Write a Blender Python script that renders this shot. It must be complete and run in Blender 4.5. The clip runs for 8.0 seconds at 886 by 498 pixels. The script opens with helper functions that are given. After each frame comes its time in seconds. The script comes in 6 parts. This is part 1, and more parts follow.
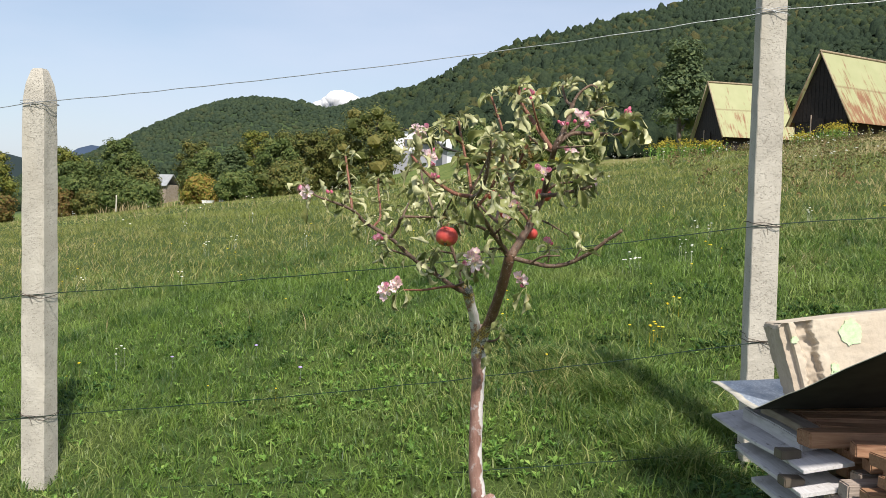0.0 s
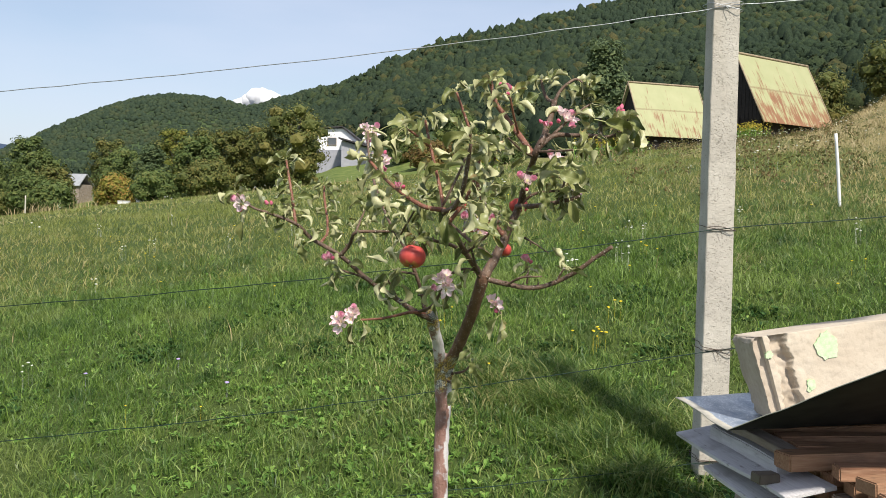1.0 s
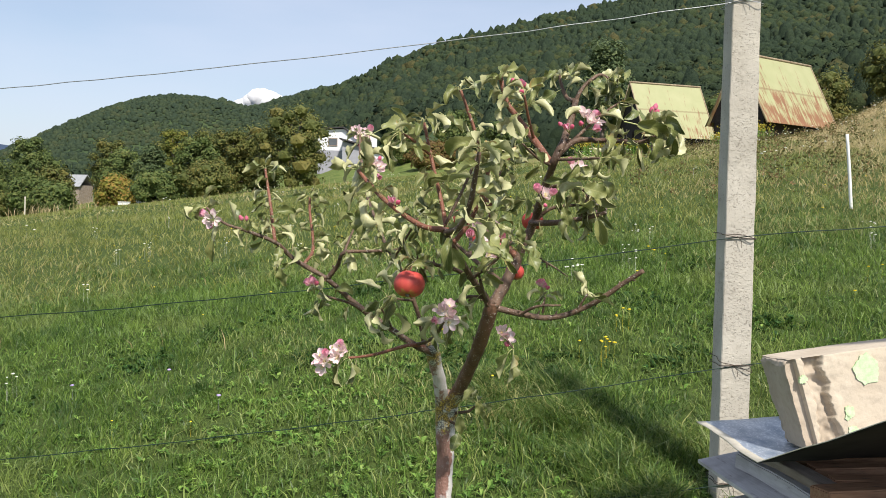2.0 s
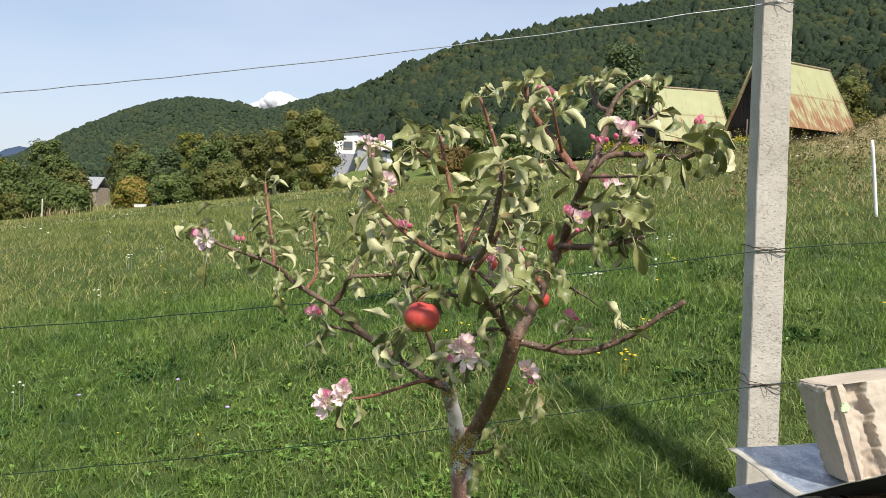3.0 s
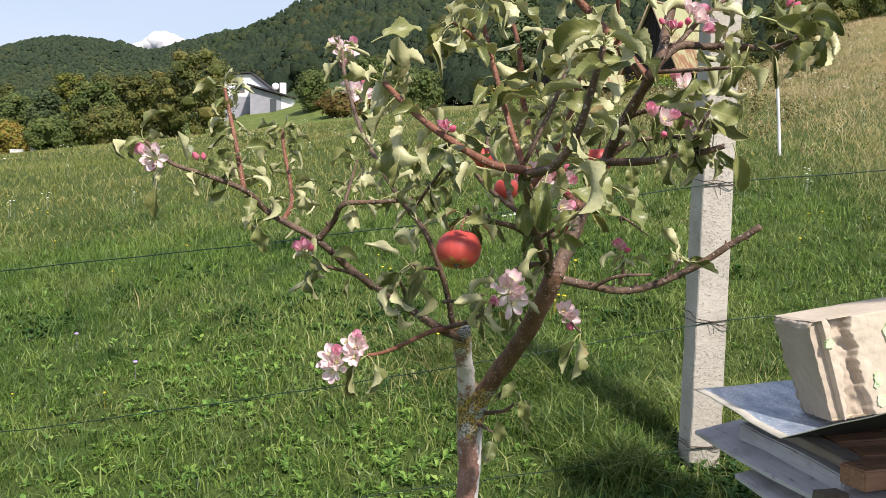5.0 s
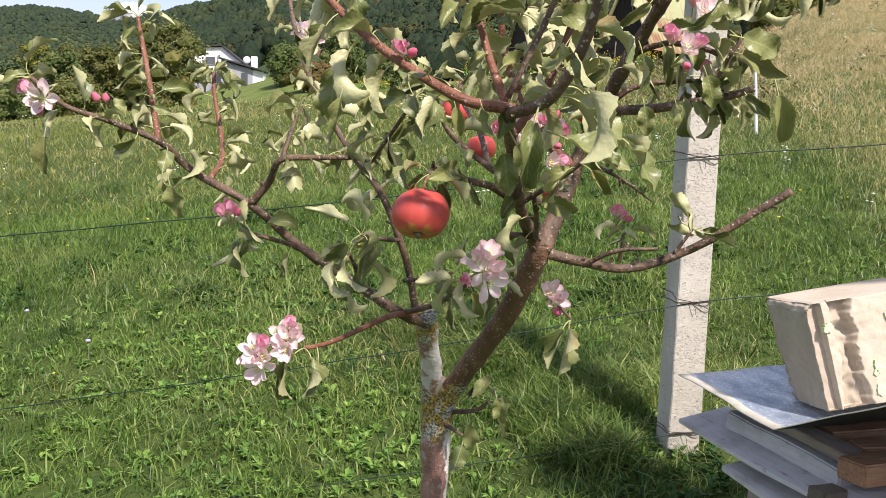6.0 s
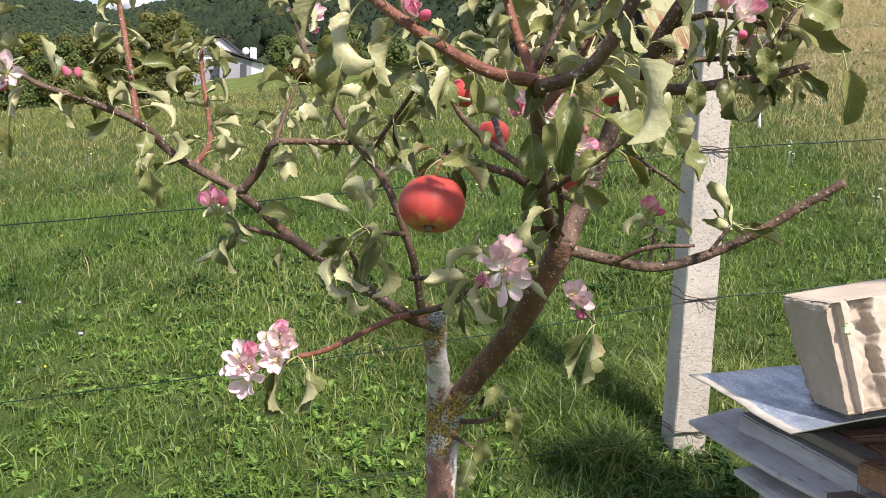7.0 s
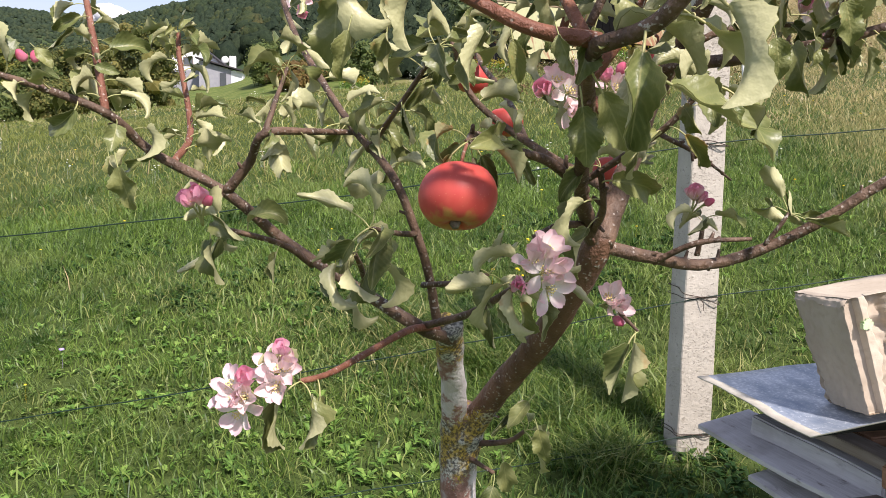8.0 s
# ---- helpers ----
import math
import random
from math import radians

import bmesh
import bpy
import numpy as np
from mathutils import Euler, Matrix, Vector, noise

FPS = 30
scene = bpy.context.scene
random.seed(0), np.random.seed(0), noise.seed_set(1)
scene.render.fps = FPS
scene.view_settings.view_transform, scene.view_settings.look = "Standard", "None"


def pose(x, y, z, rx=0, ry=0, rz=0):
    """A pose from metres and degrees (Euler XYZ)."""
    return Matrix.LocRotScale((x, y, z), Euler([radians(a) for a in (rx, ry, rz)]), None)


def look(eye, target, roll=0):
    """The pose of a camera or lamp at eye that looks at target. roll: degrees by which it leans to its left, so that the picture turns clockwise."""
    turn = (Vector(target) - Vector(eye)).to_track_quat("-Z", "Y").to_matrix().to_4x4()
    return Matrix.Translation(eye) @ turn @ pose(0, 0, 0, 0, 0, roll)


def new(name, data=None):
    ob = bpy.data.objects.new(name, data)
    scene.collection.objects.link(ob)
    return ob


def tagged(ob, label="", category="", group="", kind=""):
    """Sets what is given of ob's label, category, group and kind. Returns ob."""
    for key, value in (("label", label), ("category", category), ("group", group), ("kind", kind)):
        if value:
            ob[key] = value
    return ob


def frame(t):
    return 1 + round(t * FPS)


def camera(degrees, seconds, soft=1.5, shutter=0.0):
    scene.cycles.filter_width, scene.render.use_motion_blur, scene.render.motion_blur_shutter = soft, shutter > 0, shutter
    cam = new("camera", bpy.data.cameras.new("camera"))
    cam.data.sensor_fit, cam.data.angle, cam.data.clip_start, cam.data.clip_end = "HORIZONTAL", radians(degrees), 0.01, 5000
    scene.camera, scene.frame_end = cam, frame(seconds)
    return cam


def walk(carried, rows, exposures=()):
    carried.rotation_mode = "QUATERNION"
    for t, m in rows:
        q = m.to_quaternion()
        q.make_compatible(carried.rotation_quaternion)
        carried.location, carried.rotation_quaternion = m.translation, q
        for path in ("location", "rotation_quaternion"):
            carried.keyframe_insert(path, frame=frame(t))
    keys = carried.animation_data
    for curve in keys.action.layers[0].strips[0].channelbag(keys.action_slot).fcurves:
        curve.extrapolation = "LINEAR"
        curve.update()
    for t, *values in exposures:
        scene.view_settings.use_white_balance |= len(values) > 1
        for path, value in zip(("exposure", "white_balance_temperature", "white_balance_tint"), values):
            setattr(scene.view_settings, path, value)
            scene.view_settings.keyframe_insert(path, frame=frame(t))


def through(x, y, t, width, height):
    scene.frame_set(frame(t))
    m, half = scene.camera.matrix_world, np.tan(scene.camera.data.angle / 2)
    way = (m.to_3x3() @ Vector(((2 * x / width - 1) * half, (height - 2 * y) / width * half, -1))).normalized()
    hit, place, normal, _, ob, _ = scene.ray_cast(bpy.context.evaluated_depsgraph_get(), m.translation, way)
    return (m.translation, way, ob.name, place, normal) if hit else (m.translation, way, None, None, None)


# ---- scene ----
cam = camera(55.0, 8.0, 0.8)
PATH = [
    (0, (0.031, 0.09, 1.375), (0.013, 2.087, 1.263), 1.6),
    (0.5, (-0.006, 0.247, 1.387), (0.055, 2.243, 1.288), 1.3),
    (1, (-0.047, 0.377, 1.401), (0.112, 2.368, 1.29), 1.3),
    (1.5, (-0.046, 0.519, 1.417), (0.136, 2.508, 1.297), 1.1),
    (2.8, (-0.002, 0.738, 1.448), (0.102, 2.733, 1.358), 1.6),
    (3, (-0.023, 0.772, 1.454), (0.099, 2.766, 1.351), 1.5),
    (3.5, (-0.059, 0.829, 1.447), (0.102, 2.819, 1.327), 1.7),
    (3.8, (-0.1, 0.85, 1.427), (0.101, 2.836, 1.291), 1.9),
    (4, (-0.1, 0.894, 1.439), (0.122, 2.876, 1.282), 1.6),
    (4.5, (-0.153, 0.975, 1.425), (0.14, 2.944, 1.23), 1.3),
    (4.7, (-0.168, 0.998, 1.417), (0.157, 2.96, 1.209), 1.2),
    (5.8, (-0.118, 1.21, 1.37), (0.3, 3.148, 1.105), 2.0),
    (6, (-0.112, 1.24, 1.369), (0.314, 3.175, 1.093), 2.0),
    (6.5, (-0.098, 1.298, 1.373), (0.332, 3.228, 1.074), 2.2),
    (7, (-0.104, 1.331, 1.358), (0.326, 3.262, 1.066), 2.4),
    (7.5, (-0.114, 1.385, 1.349), (0.325, 3.315, 1.062), 1.6),
    (8, (-0.109, 1.435, 1.34), (0.356, 3.36, 1.059), 1.1),
]
walk(cam, [(t, look(eye, target, roll)) for t, eye, target, roll in PATH], exposures=((0, 0.54, 6500, 11), (4.5, 0.54, 6500, 14), (6, 0.75, 6500, 18), (7, 0.72, 6500, 19), (8, 0.7, 6500, 20)))

# ---- light ----
SUN_AZ, SUN_EL = math.atan2(0.33, -0.945), radians(50)
to_sun = Vector((math.sin(SUN_AZ) * math.cos(SUN_EL), math.cos(SUN_AZ) * math.cos(SUN_EL), math.sin(SUN_EL)))
sun = new("sun", bpy.data.lights.new("sun", "SUN"))
sun.data.energy, sun.data.angle, sun.data.color = 4.0, radians(3.0), (1.0, 0.95, 0.86)
sun.matrix_world = look(to_sun * 50, (0, 0, 0))

world = bpy.data.worlds.new("sky")
scene.world = world
world.use_nodes = True
wn, wl = world.node_tree.nodes, world.node_tree.links
sky = wn.new("ShaderNodeTexSky")
sky.sky_type, sky.sun_disc = "NISHITA", False
sky.sun_elevation, sky.sun_rotation = SUN_EL, SUN_AZ
sky.air_density, sky.dust_density, sky.ozone_density = 1.0, 1.2, 1.0
w_co = wn.new("ShaderNodeTexCoord")
w_map = wn.new("ShaderNodeMapping")
w_map.inputs["Scale"].default_value = (1.0, 1.0, 4.0)
w_noise = wn.new("ShaderNodeTexNoise")
w_noise.inputs["Scale"].default_value, w_noise.inputs["Detail"].default_value = 2.2, 7.0
w_ramp = wn.new("ShaderNodeValToRGB")
w_ramp.color_ramp.elements[0].position, w_ramp.color_ramp.elements[0].color = 0.3, (0.25, 0.25, 0.25, 1)
w_ramp.color_ramp.elements[1].position, w_ramp.color_ramp.elements[1].color = 0.75, (0.75, 0.75, 0.75, 1)
w_mix = wn.new("ShaderNodeMix")
w_mix.data_type = "RGBA"
w_mix.inputs["B"].default_value = (5.2, 5.8, 7.0, 1)
wl.new(w_co.outputs["Generated"], w_map.inputs["Vector"])
wl.new(w_map.outputs["Vector"], w_noise.inputs["Vector"])
wl.new(w_noise.outputs["Fac"], w_ramp.inputs["Fac"])
wl.new(w_ramp.outputs["Color"], w_mix.inputs["Factor"])
wl.new(sky.outputs["Color"], w_mix.inputs["A"])
wl.new(w_mix.outputs["Result"], wn["Background"].inputs["Color"])
wn["Background"].inputs["Strength"].default_value = 0.095


# ---- materials ----
class Mat:
    """A node material with short helpers."""

    def __init__(self, name, rough=0.7, spec=0.3):
        self.m = bpy.data.materials.new(name)
        self.m.use_nodes = True
        self.n, self.l = self.m.node_tree.nodes, self.m.node_tree.links
        self.b = self.n["Principled BSDF"]
        self.b.inputs["Roughness"].default_value = rough
        self.b.inputs["Specular IOR Level"].default_value = spec
        self.obj = self.n.new("ShaderNodeTexCoord").outputs["Object"]
        self.geo = self.n.new("ShaderNodeNewGeometry")

    def noise(self, scale, detail=4.0, vec=None, stretch=None, rough=0.55):
        x = self.n.new("ShaderNodeTexNoise")
        x.inputs["Scale"].default_value, x.inputs["Detail"].default_value = scale, detail
        x.inputs["Roughness"].default_value = rough
        vec = vec or self.obj
        if stretch:
            mp = self.n.new("ShaderNodeMapping")
            mp.inputs["Scale"].default_value = stretch
            self.l.new(vec, mp.inputs["Vector"])
            vec = mp.outputs["Vector"]
        self.l.new(vec, x.inputs["Vector"])
        return x.outputs["Fac"]

    def voronoi(self, scale, vec=None, out="Distance", feature="F1"):
        x = self.n.new("ShaderNodeTexVoronoi")
        x.feature = feature
        x.inputs["Scale"].default_value = scale
        self.l.new(vec or self.obj, x.inputs["Vector"])
        return x.outputs[out]

    def ramp(self, fac, *stops):
        x = self.n.new("ShaderNodeValToRGB")
        els = x.color_ramp.elements
        while len(els) < len(stops):
            els.new(0.5)
        for e, (p, c) in zip(els, stops):
            e.position = p
            e.color = (*c, 1) if isinstance(c, tuple) else (c, c, c, 1)
        self.l.new(fac, x.inputs["Fac"])
        return x.outputs["Color"]

    def mix(self, fac, a, b, blend="MIX"):
        x = self.n.new("ShaderNodeMix")
        x.data_type, x.blend_type = "RGBA", blend
        for key, v in (("Factor", fac), ("A", a), ("B", b)):
            if isinstance(v, (int, float)):
                x.inputs[key].default_value = v if key == "Factor" else (v, v, v, 1)
            elif isinstance(v, tuple):
                x.inputs[key].default_value = (*v, 1)
            else:
                self.l.new(v, x.inputs[key])
        return x.outputs["Result"]

    def math(self, op, a, b=0.0):
        x = self.n.new("ShaderNodeMath")
        x.operation = op
        for i, v in enumerate((a, b)):
            if isinstance(v, (int, float)):
                x.inputs[i].default_value = v
            else:
                self.l.new(v, x.inputs[i])
        return x.outputs[0]

    def axis(self, vec, which):
        x = self.n.new("ShaderNodeSeparateXYZ")
        self.l.new(vec, x.inputs[0])
        return x.outputs[which]

    def uv(self):
        return self.n.new("ShaderNodeUVMap").outputs["UV"]

    def rand(self):
        return self.n.new("ShaderNodeObjectInfo").outputs["Random"]

    def island(self):
        return self.geo.outputs["Random Per Island"]

    def done(self, color, bump=None, strength=0.3, dist=0.01, rough=None, through=0.0):
        if isinstance(color, tuple):
            self.b.inputs["Base Color"].default_value = (*color, 1)
        else:
            self.l.new(color, self.b.inputs["Base Color"])
        if rough is not None:
            self.l.new(rough, self.b.inputs["Roughness"])
        if bump is not None:
            x = self.n.new("ShaderNodeBump")
            x.inputs["Strength"].default_value, x.inputs["Distance"].default_value = strength, dist
            self.l.new(bump, x.inputs["Height"])
            self.l.new(x.outputs["Normal"], self.b.inputs["Normal"])
        if through:
            t = self.n.new("ShaderNodeBsdfTranslucent")
            if isinstance(color, tuple):
                t.inputs["Color"].default_value = (*color, 1)
            else:
                self.l.new(color, t.inputs["Color"])
            mx = self.n.new("ShaderNodeMixShader")
            mx.inputs["Fac"].default_value = through
            self.l.new(self.b.outputs["BSDF"], mx.inputs[1])
            self.l.new(t.outputs["BSDF"], mx.inputs[2])
            self.l.new(mx.outputs["Shader"], self.n["Material Output"].inputs["Surface"])
        return self.m


def soil_mat():
    k = Mat("meadow_soil", 0.95, 0.1)
    pos = k.geo.outputs["Position"]
    big = k.noise(0.35, 5, pos)
    fine = k.noise(14, 6, pos)
    near = k.mix(k.ramp(fine, (0.3, 0.0), (0.7, 1.0)), (0.035, 0.055, 0.014), (0.075, 0.105, 0.028))
    dry = k.mix(k.ramp(fine, (0.3, 0.0), (0.7, 1.0)), (0.16, 0.15, 0.055), (0.24, 0.21, 0.09))
    slope = k.math("MULTIPLY_ADD", k.axis(pos, "X"), 0.045)
    slope.node.inputs[2].default_value = -0.32
    dryness = k.math("ADD", k.math("MULTIPLY", k.math("SUBTRACT", big, 0.5), 1.6), slope)
    c = k.mix(k.ramp(dryness, (0.1, 0.0), (0.6, 0.85)), near, dry)
    # rough grass of the crest and the gardens behind it
    crest = k.mix(k.ramp(k.noise(0.9, 6, pos), (0.35, 0.0), (0.65, 1.0)), (0.085, 0.125, 0.03), (0.16, 0.19, 0.055))
    c = k.mix(k.ramp(k.math("MULTIPLY", k.axis(pos, "Y"), 0.01), (0.5, 0.0), (0.62, 1.0)), c, k.mix(k.ramp(dryness, (0.25, 0.0), (0.6, 0.8)), crest, dry))
    # wooded ground under and beyond the hills
    away = k.math("MULTIPLY", k.math("ADD", k.axis(pos, "Y"), k.math("MULTIPLY", big, 8.0)), 0.01)
    c = k.mix(k.ramp(k.math("MULTIPLY", away, 0.5), (0.6, 0.0), (0.68, 1.0)), c, k.mix(k.ramp(k.noise(0.06, 5, pos), (0.35, 0.0), (0.65, 1.0)), (0.04, 0.065, 0.03), (0.06, 0.085, 0.035)))
    # farther ridges bluer: distance haze put into the ground colour
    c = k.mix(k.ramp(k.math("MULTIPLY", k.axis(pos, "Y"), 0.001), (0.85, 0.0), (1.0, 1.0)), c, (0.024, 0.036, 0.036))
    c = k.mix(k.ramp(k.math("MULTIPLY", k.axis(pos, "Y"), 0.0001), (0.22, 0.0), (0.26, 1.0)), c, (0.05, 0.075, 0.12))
    return k.done(c, fine, 0.6, 0.05)


def grass_mat(name, dark, light, dry, dry_from, dry_to, through=0.35):
    k = Mat(name, 0.45, 0.4)
    pos = k.geo.outputs["Position"]
    c = k.mix(k.island(), dark, light)
    c = k.mix(k.ramp(k.noise(1.6, 4, pos), (0.5, 0.0), (0.72, 0.8)), c, light)
    c = k.mix(k.ramp(k.noise(2.3, 4, pos, (1.0, 1.0, 0.2)), (0.3, 0.85), (0.48, 0.0)), c, dark)
    c = k.mix(k.ramp(k.noise(0.7, 3, pos, (1.0, 1.0, 0.2)), (0.52, 0.0), (0.68, 0.5)), c, k.mix(0.5, light, dry))
    k2 = k.math("ADD", k.math("MULTIPLY", k.noise(0.25, 4, pos), 0.9), k.math("MULTIPLY", k.island(), 0.45))
    # drier towards the upper right of the slope
    far = k.math("MULTIPLY", k.math("SUBTRACT", k.axis(pos, "X"), k.math("ADD", k.math("MULTIPLY", k.axis(pos, "Y"), 0.42), 1.2)), 0.35)
    k2 = k.math("ADD", k2, k.math("MINIMUM", k.math("MAXIMUM", far, 0.0), 0.4))
    c = k.mix(k.ramp(k2, (dry_from, 0.0), (dry_to, 1.0)), c, dry)
    return k.done(c, through=through)


def forest_mat(name, cols, bump_scale=1.5):
    k = Mat(name, 0.9, 0.05)
    pos = k.geo.outputs["Position"]
    blend = k.math("ADD", k.math("MULTIPLY", k.noise(0.028, 5, pos), 1.9), k.math("MULTIPLY", k.island(), 0.7))
    blend = k.math("SUBTRACT", blend, 0.82)
    c = k.ramp(blend, *[(i / max(1, len(cols) - 1), v) for i, v in enumerate(cols)])
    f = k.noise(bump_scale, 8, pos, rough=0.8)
    # shade put into the colour: gaps between leaf clumps darkened, tops lightened
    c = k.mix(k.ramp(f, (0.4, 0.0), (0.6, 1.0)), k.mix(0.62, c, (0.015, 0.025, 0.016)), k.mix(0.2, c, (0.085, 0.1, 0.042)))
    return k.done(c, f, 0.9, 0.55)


def leafage_mat(name, a, b, c2):
    k = Mat(name, 0.6, 0.2)
    c = k.ramp(k.island(), (0.0, a), (0.6, b), (1.0, c2))
    return k.done(c, through=0.25)


def bark_mat(name, c1, c2, lichen=0.0, white=0.0, scale=60, lenticels=0.3):
    k = Mat(name, 0.55, 0.4)
    pos = k.geo.outputs["Position"]
    n1 = k.noise(scale, 6, pos, (1, 1, 0.35))
    c = k.mix(k.ramp(n1, (0.3, 0.0), (0.7, 1.0)), c1, c2)
    spots = k.voronoi(170, pos)
    c = k.mix(k.math("MULTIPLY", k.ramp(spots, (0.12, 1.0), (0.2, 0.0)), lenticels), c, (0.5, 0.44, 0.38))
    big = k.noise(16, 5, pos)
    if white:
        # old limewash left on the side towards +x
        side = k.math("ADD", k.axis(k.geo.outputs["Normal"], "X"), k.math("MULTIPLY", k.math("SUBTRACT", k.noise(28, 5, pos), 0.5), 2.4))
        c = k.mix(k.math("MULTIPLY", k.ramp(side, (0.42, 0.0), (0.6, 1.0)), white), c, (0.66, 0.62, 0.6))
        c = k.mix(k.math("MULTIPLY", k.ramp(k.noise(45, 5, pos), (0.6, 0.0), (0.68, 1.0)), 0.7), c, (0.5, 0.46, 0.45))
    if lichen:
        z = k.axis(pos, "Z")
        band = k.math("SUBTRACT", 1.0, k.math("MULTIPLY", k.math("ABSOLUTE", k.math("SUBTRACT", z, 1.025)), 24))
        if white:
            # moss and lichen on the cut head of the side stem as well
            head = k.math("SUBTRACT", 1.0, k.math("MULTIPLY", k.math("ABSOLUTE", k.math("SUBTRACT", z, 1.165)), 22))
            band = k.math("MAXIMUM", band, head)
            lime = k.math("SUBTRACT", 1.0, k.math("MULTIPLY", k.math("ABSOLUTE", k.math("SUBTRACT", z, 1.09)), 26))
            lime = k.math("ADD", lime, k.math("MULTIPLY", k.math("SUBTRACT", k.noise(70, 5, pos), 0.5), 3.0))
            c = k.mix(k.ramp(lime, (0.2, 0.0), (0.5, 0.9)), c, (0.64, 0.6, 0.58))
            c = k.mix(k.ramp(head, (0.0, 0.0), (0.6, 0.85)), c, (0.07, 0.05, 0.03))
        grains = k.noise(330, 4, pos)
        m = k.math("ADD", band, k.math("MULTIPLY", k.math("SUBTRACT", big, 0.5), 1.6))
        yellow = k.mix(k.ramp(grains, (0.42, 0.0), (0.58, 1.0)), (0.12, 0.085, 0.04), (0.46, 0.33, 0.07))
        grey = k.mix(k.ramp(grains, (0.42, 0.0), (0.58, 1.0)), (0.1, 0.1, 0.09), (0.48, 0.48, 0.42))
        crust = k.mix(k.ramp(k.noise(55, 3, pos), (0.45, 0.0), (0.55, 1.0)), yellow, grey)
        c = k.mix(k.math("MULTIPLY", k.ramp(k.math("ADD", m, k.math("MULTIPLY", k.math("SUBTRACT", grains, 0.5), 1.4)), (0.1, 0.0), (0.3, 1.0)), lichen), c, crust)
    if lichen or lenticels > 0.5:
        flecks = k.math("MULTIPLY", k.ramp(k.noise(240, 3, pos), (0.6, 0.0), (0.66, 1.0)), k.ramp(k.noise(22, 3, pos), (0.5, 0.0), (0.62, 0.75)))
        c = k.mix(flecks, c, (0.56, 0.54, 0.48))
    h = k.math("ADD", n1, k.math("MULTIPLY", k.noise(scale * 4, 4, pos), 0.5))
    return k.done(c, h, 0.9, 0.005)


def concrete_mat():
    k = Mat("cast_concrete", 0.9, 0.2)
    pos = k.geo.outputs["Position"]
    a = k.noise(6, 6, pos)
    c = k.mix(k.ramp(a, (0.3, 0.0), (0.7, 1.0)), (0.43, 0.395, 0.335), (0.56, 0.52, 0.445))
    # skin voids: small, wider than high, in crowded patches
    chips = k.ramp(k.noise(120, 4, pos, (1.0, 1.0, 1.5), rough=0.65), (0.57, 1.0), (0.62, 0.0))
    few = k.ramp(k.noise(48, 3, pos, (1.0, 1.0, 1.7)), (0.63, 1.0), (0.66, 0.0))
    crowd = k.ramp(k.noise(9, 3, pos), (0.4, 1.0), (0.56, 0.0))
    holes = k.math("MINIMUM", k.mix(crowd, chips, 1.0), few)
    c = k.mix(holes, k.mix(0.42, c, (0.2, 0.17, 0.13)), c)
    stain = k.ramp(k.noise(3, 5, pos, (2.0, 2.0, 0.5)), (0.55, 0.0), (0.75, 0.4))
    c = k.mix(stain, c, (0.4, 0.35, 0.27))
    grain = k.noise(160, 4, pos)
    h = k.math("ADD", k.math("MULTIPLY", holes, 0.8), k.math("MULTIPLY", grain, 0.4))
    h = k.math("ADD", h, k.math("MULTIPLY", k.noise(42, 4, pos), 1.2))
    return k.done(c, h, 0.7, 0.005)


def stone_mat(name, c1, c2):
    k = Mat(name, 0.92, 0.15)
    pos = k.geo.outputs["Position"]
    a = k.noise(7, 6, pos)
    c = k.mix(k.ramp(a, (0.3, 0.0), (0.7, 1.0)), c1, c2)
    g = k.noise(60, 5, pos)
    c = k.mix(k.ramp(g, (0.25, 0.35), (0.5, 0.0)), c, (0.3, 0.24, 0.18))
    return k.done(c, g, 0.5, 0.004)


def wood_mat(name, c1, c2, grey=0.0):
    k = Mat(name, 0.8, 0.2)
    g = k.noise(9, 6, k.obj, (1.2, 14, 14))
    c = k.mix(k.ramp(g, (0.3, 0.0), (0.7, 1.0)), c1, c2)
    if grey < 0.5:
        c = k.mix(k.math("MULTIPLY", k.rand(), 0.55), c, (0.3, 0.175, 0.1))
    if grey:
        c = k.mix(k.ramp(k.noise(3.5, 5), (0.35, grey), (0.7, 0.1 * grey)), c, (0.5, 0.48, 0.48))
    # dark flecks, nail holes and dirt
    c = k.mix(k.ramp(k.noise(26, 5, k.obj, (0.6, 1.6, 1.6)), (0.62, 0.0), (0.74, 0.7)), c, (0.11, 0.08, 0.06))
    c = k.mix(k.ramp(k.noise(5, 4), (0.3, 0.5), (0.5, 0.0)), c, (0.12, 0.085, 0.06))
    return k.done(c, g, 0.6, 0.004)


def zinc_mat():
    k = Mat("dull_zinc_sheet", 0.45, 0.4)
    pos = k.geo.outputs["Position"]
    cloudy = k.noise(11, 6, pos, (1.0, 0.5, 1.0), rough=0.7)
    flakes = k.noise(120, 4, pos)
    c = k.mix(k.ramp(cloudy, (0.32, 0.0), (0.66, 1.0)), (0.2, 0.25, 0.33), (0.5, 0.54, 0.6))
    c = k.mix(k.ramp(k.math("ADD", flakes, k.math("MULTIPLY", cloudy, 0.6)), (0.82, 0.0), (0.95, 0.75)), c, (0.66, 0.69, 0.72))
    c = k.mix(k.ramp(k.noise(24, 5, pos), (0.66, 0.0), (0.76, 0.6)), c, (0.3, 0.25, 0.2))
    k.n["Principled BSDF"].inputs["Metallic"].default_value = 0.35
    return k.done(c, flakes, 0.2, 0.002)


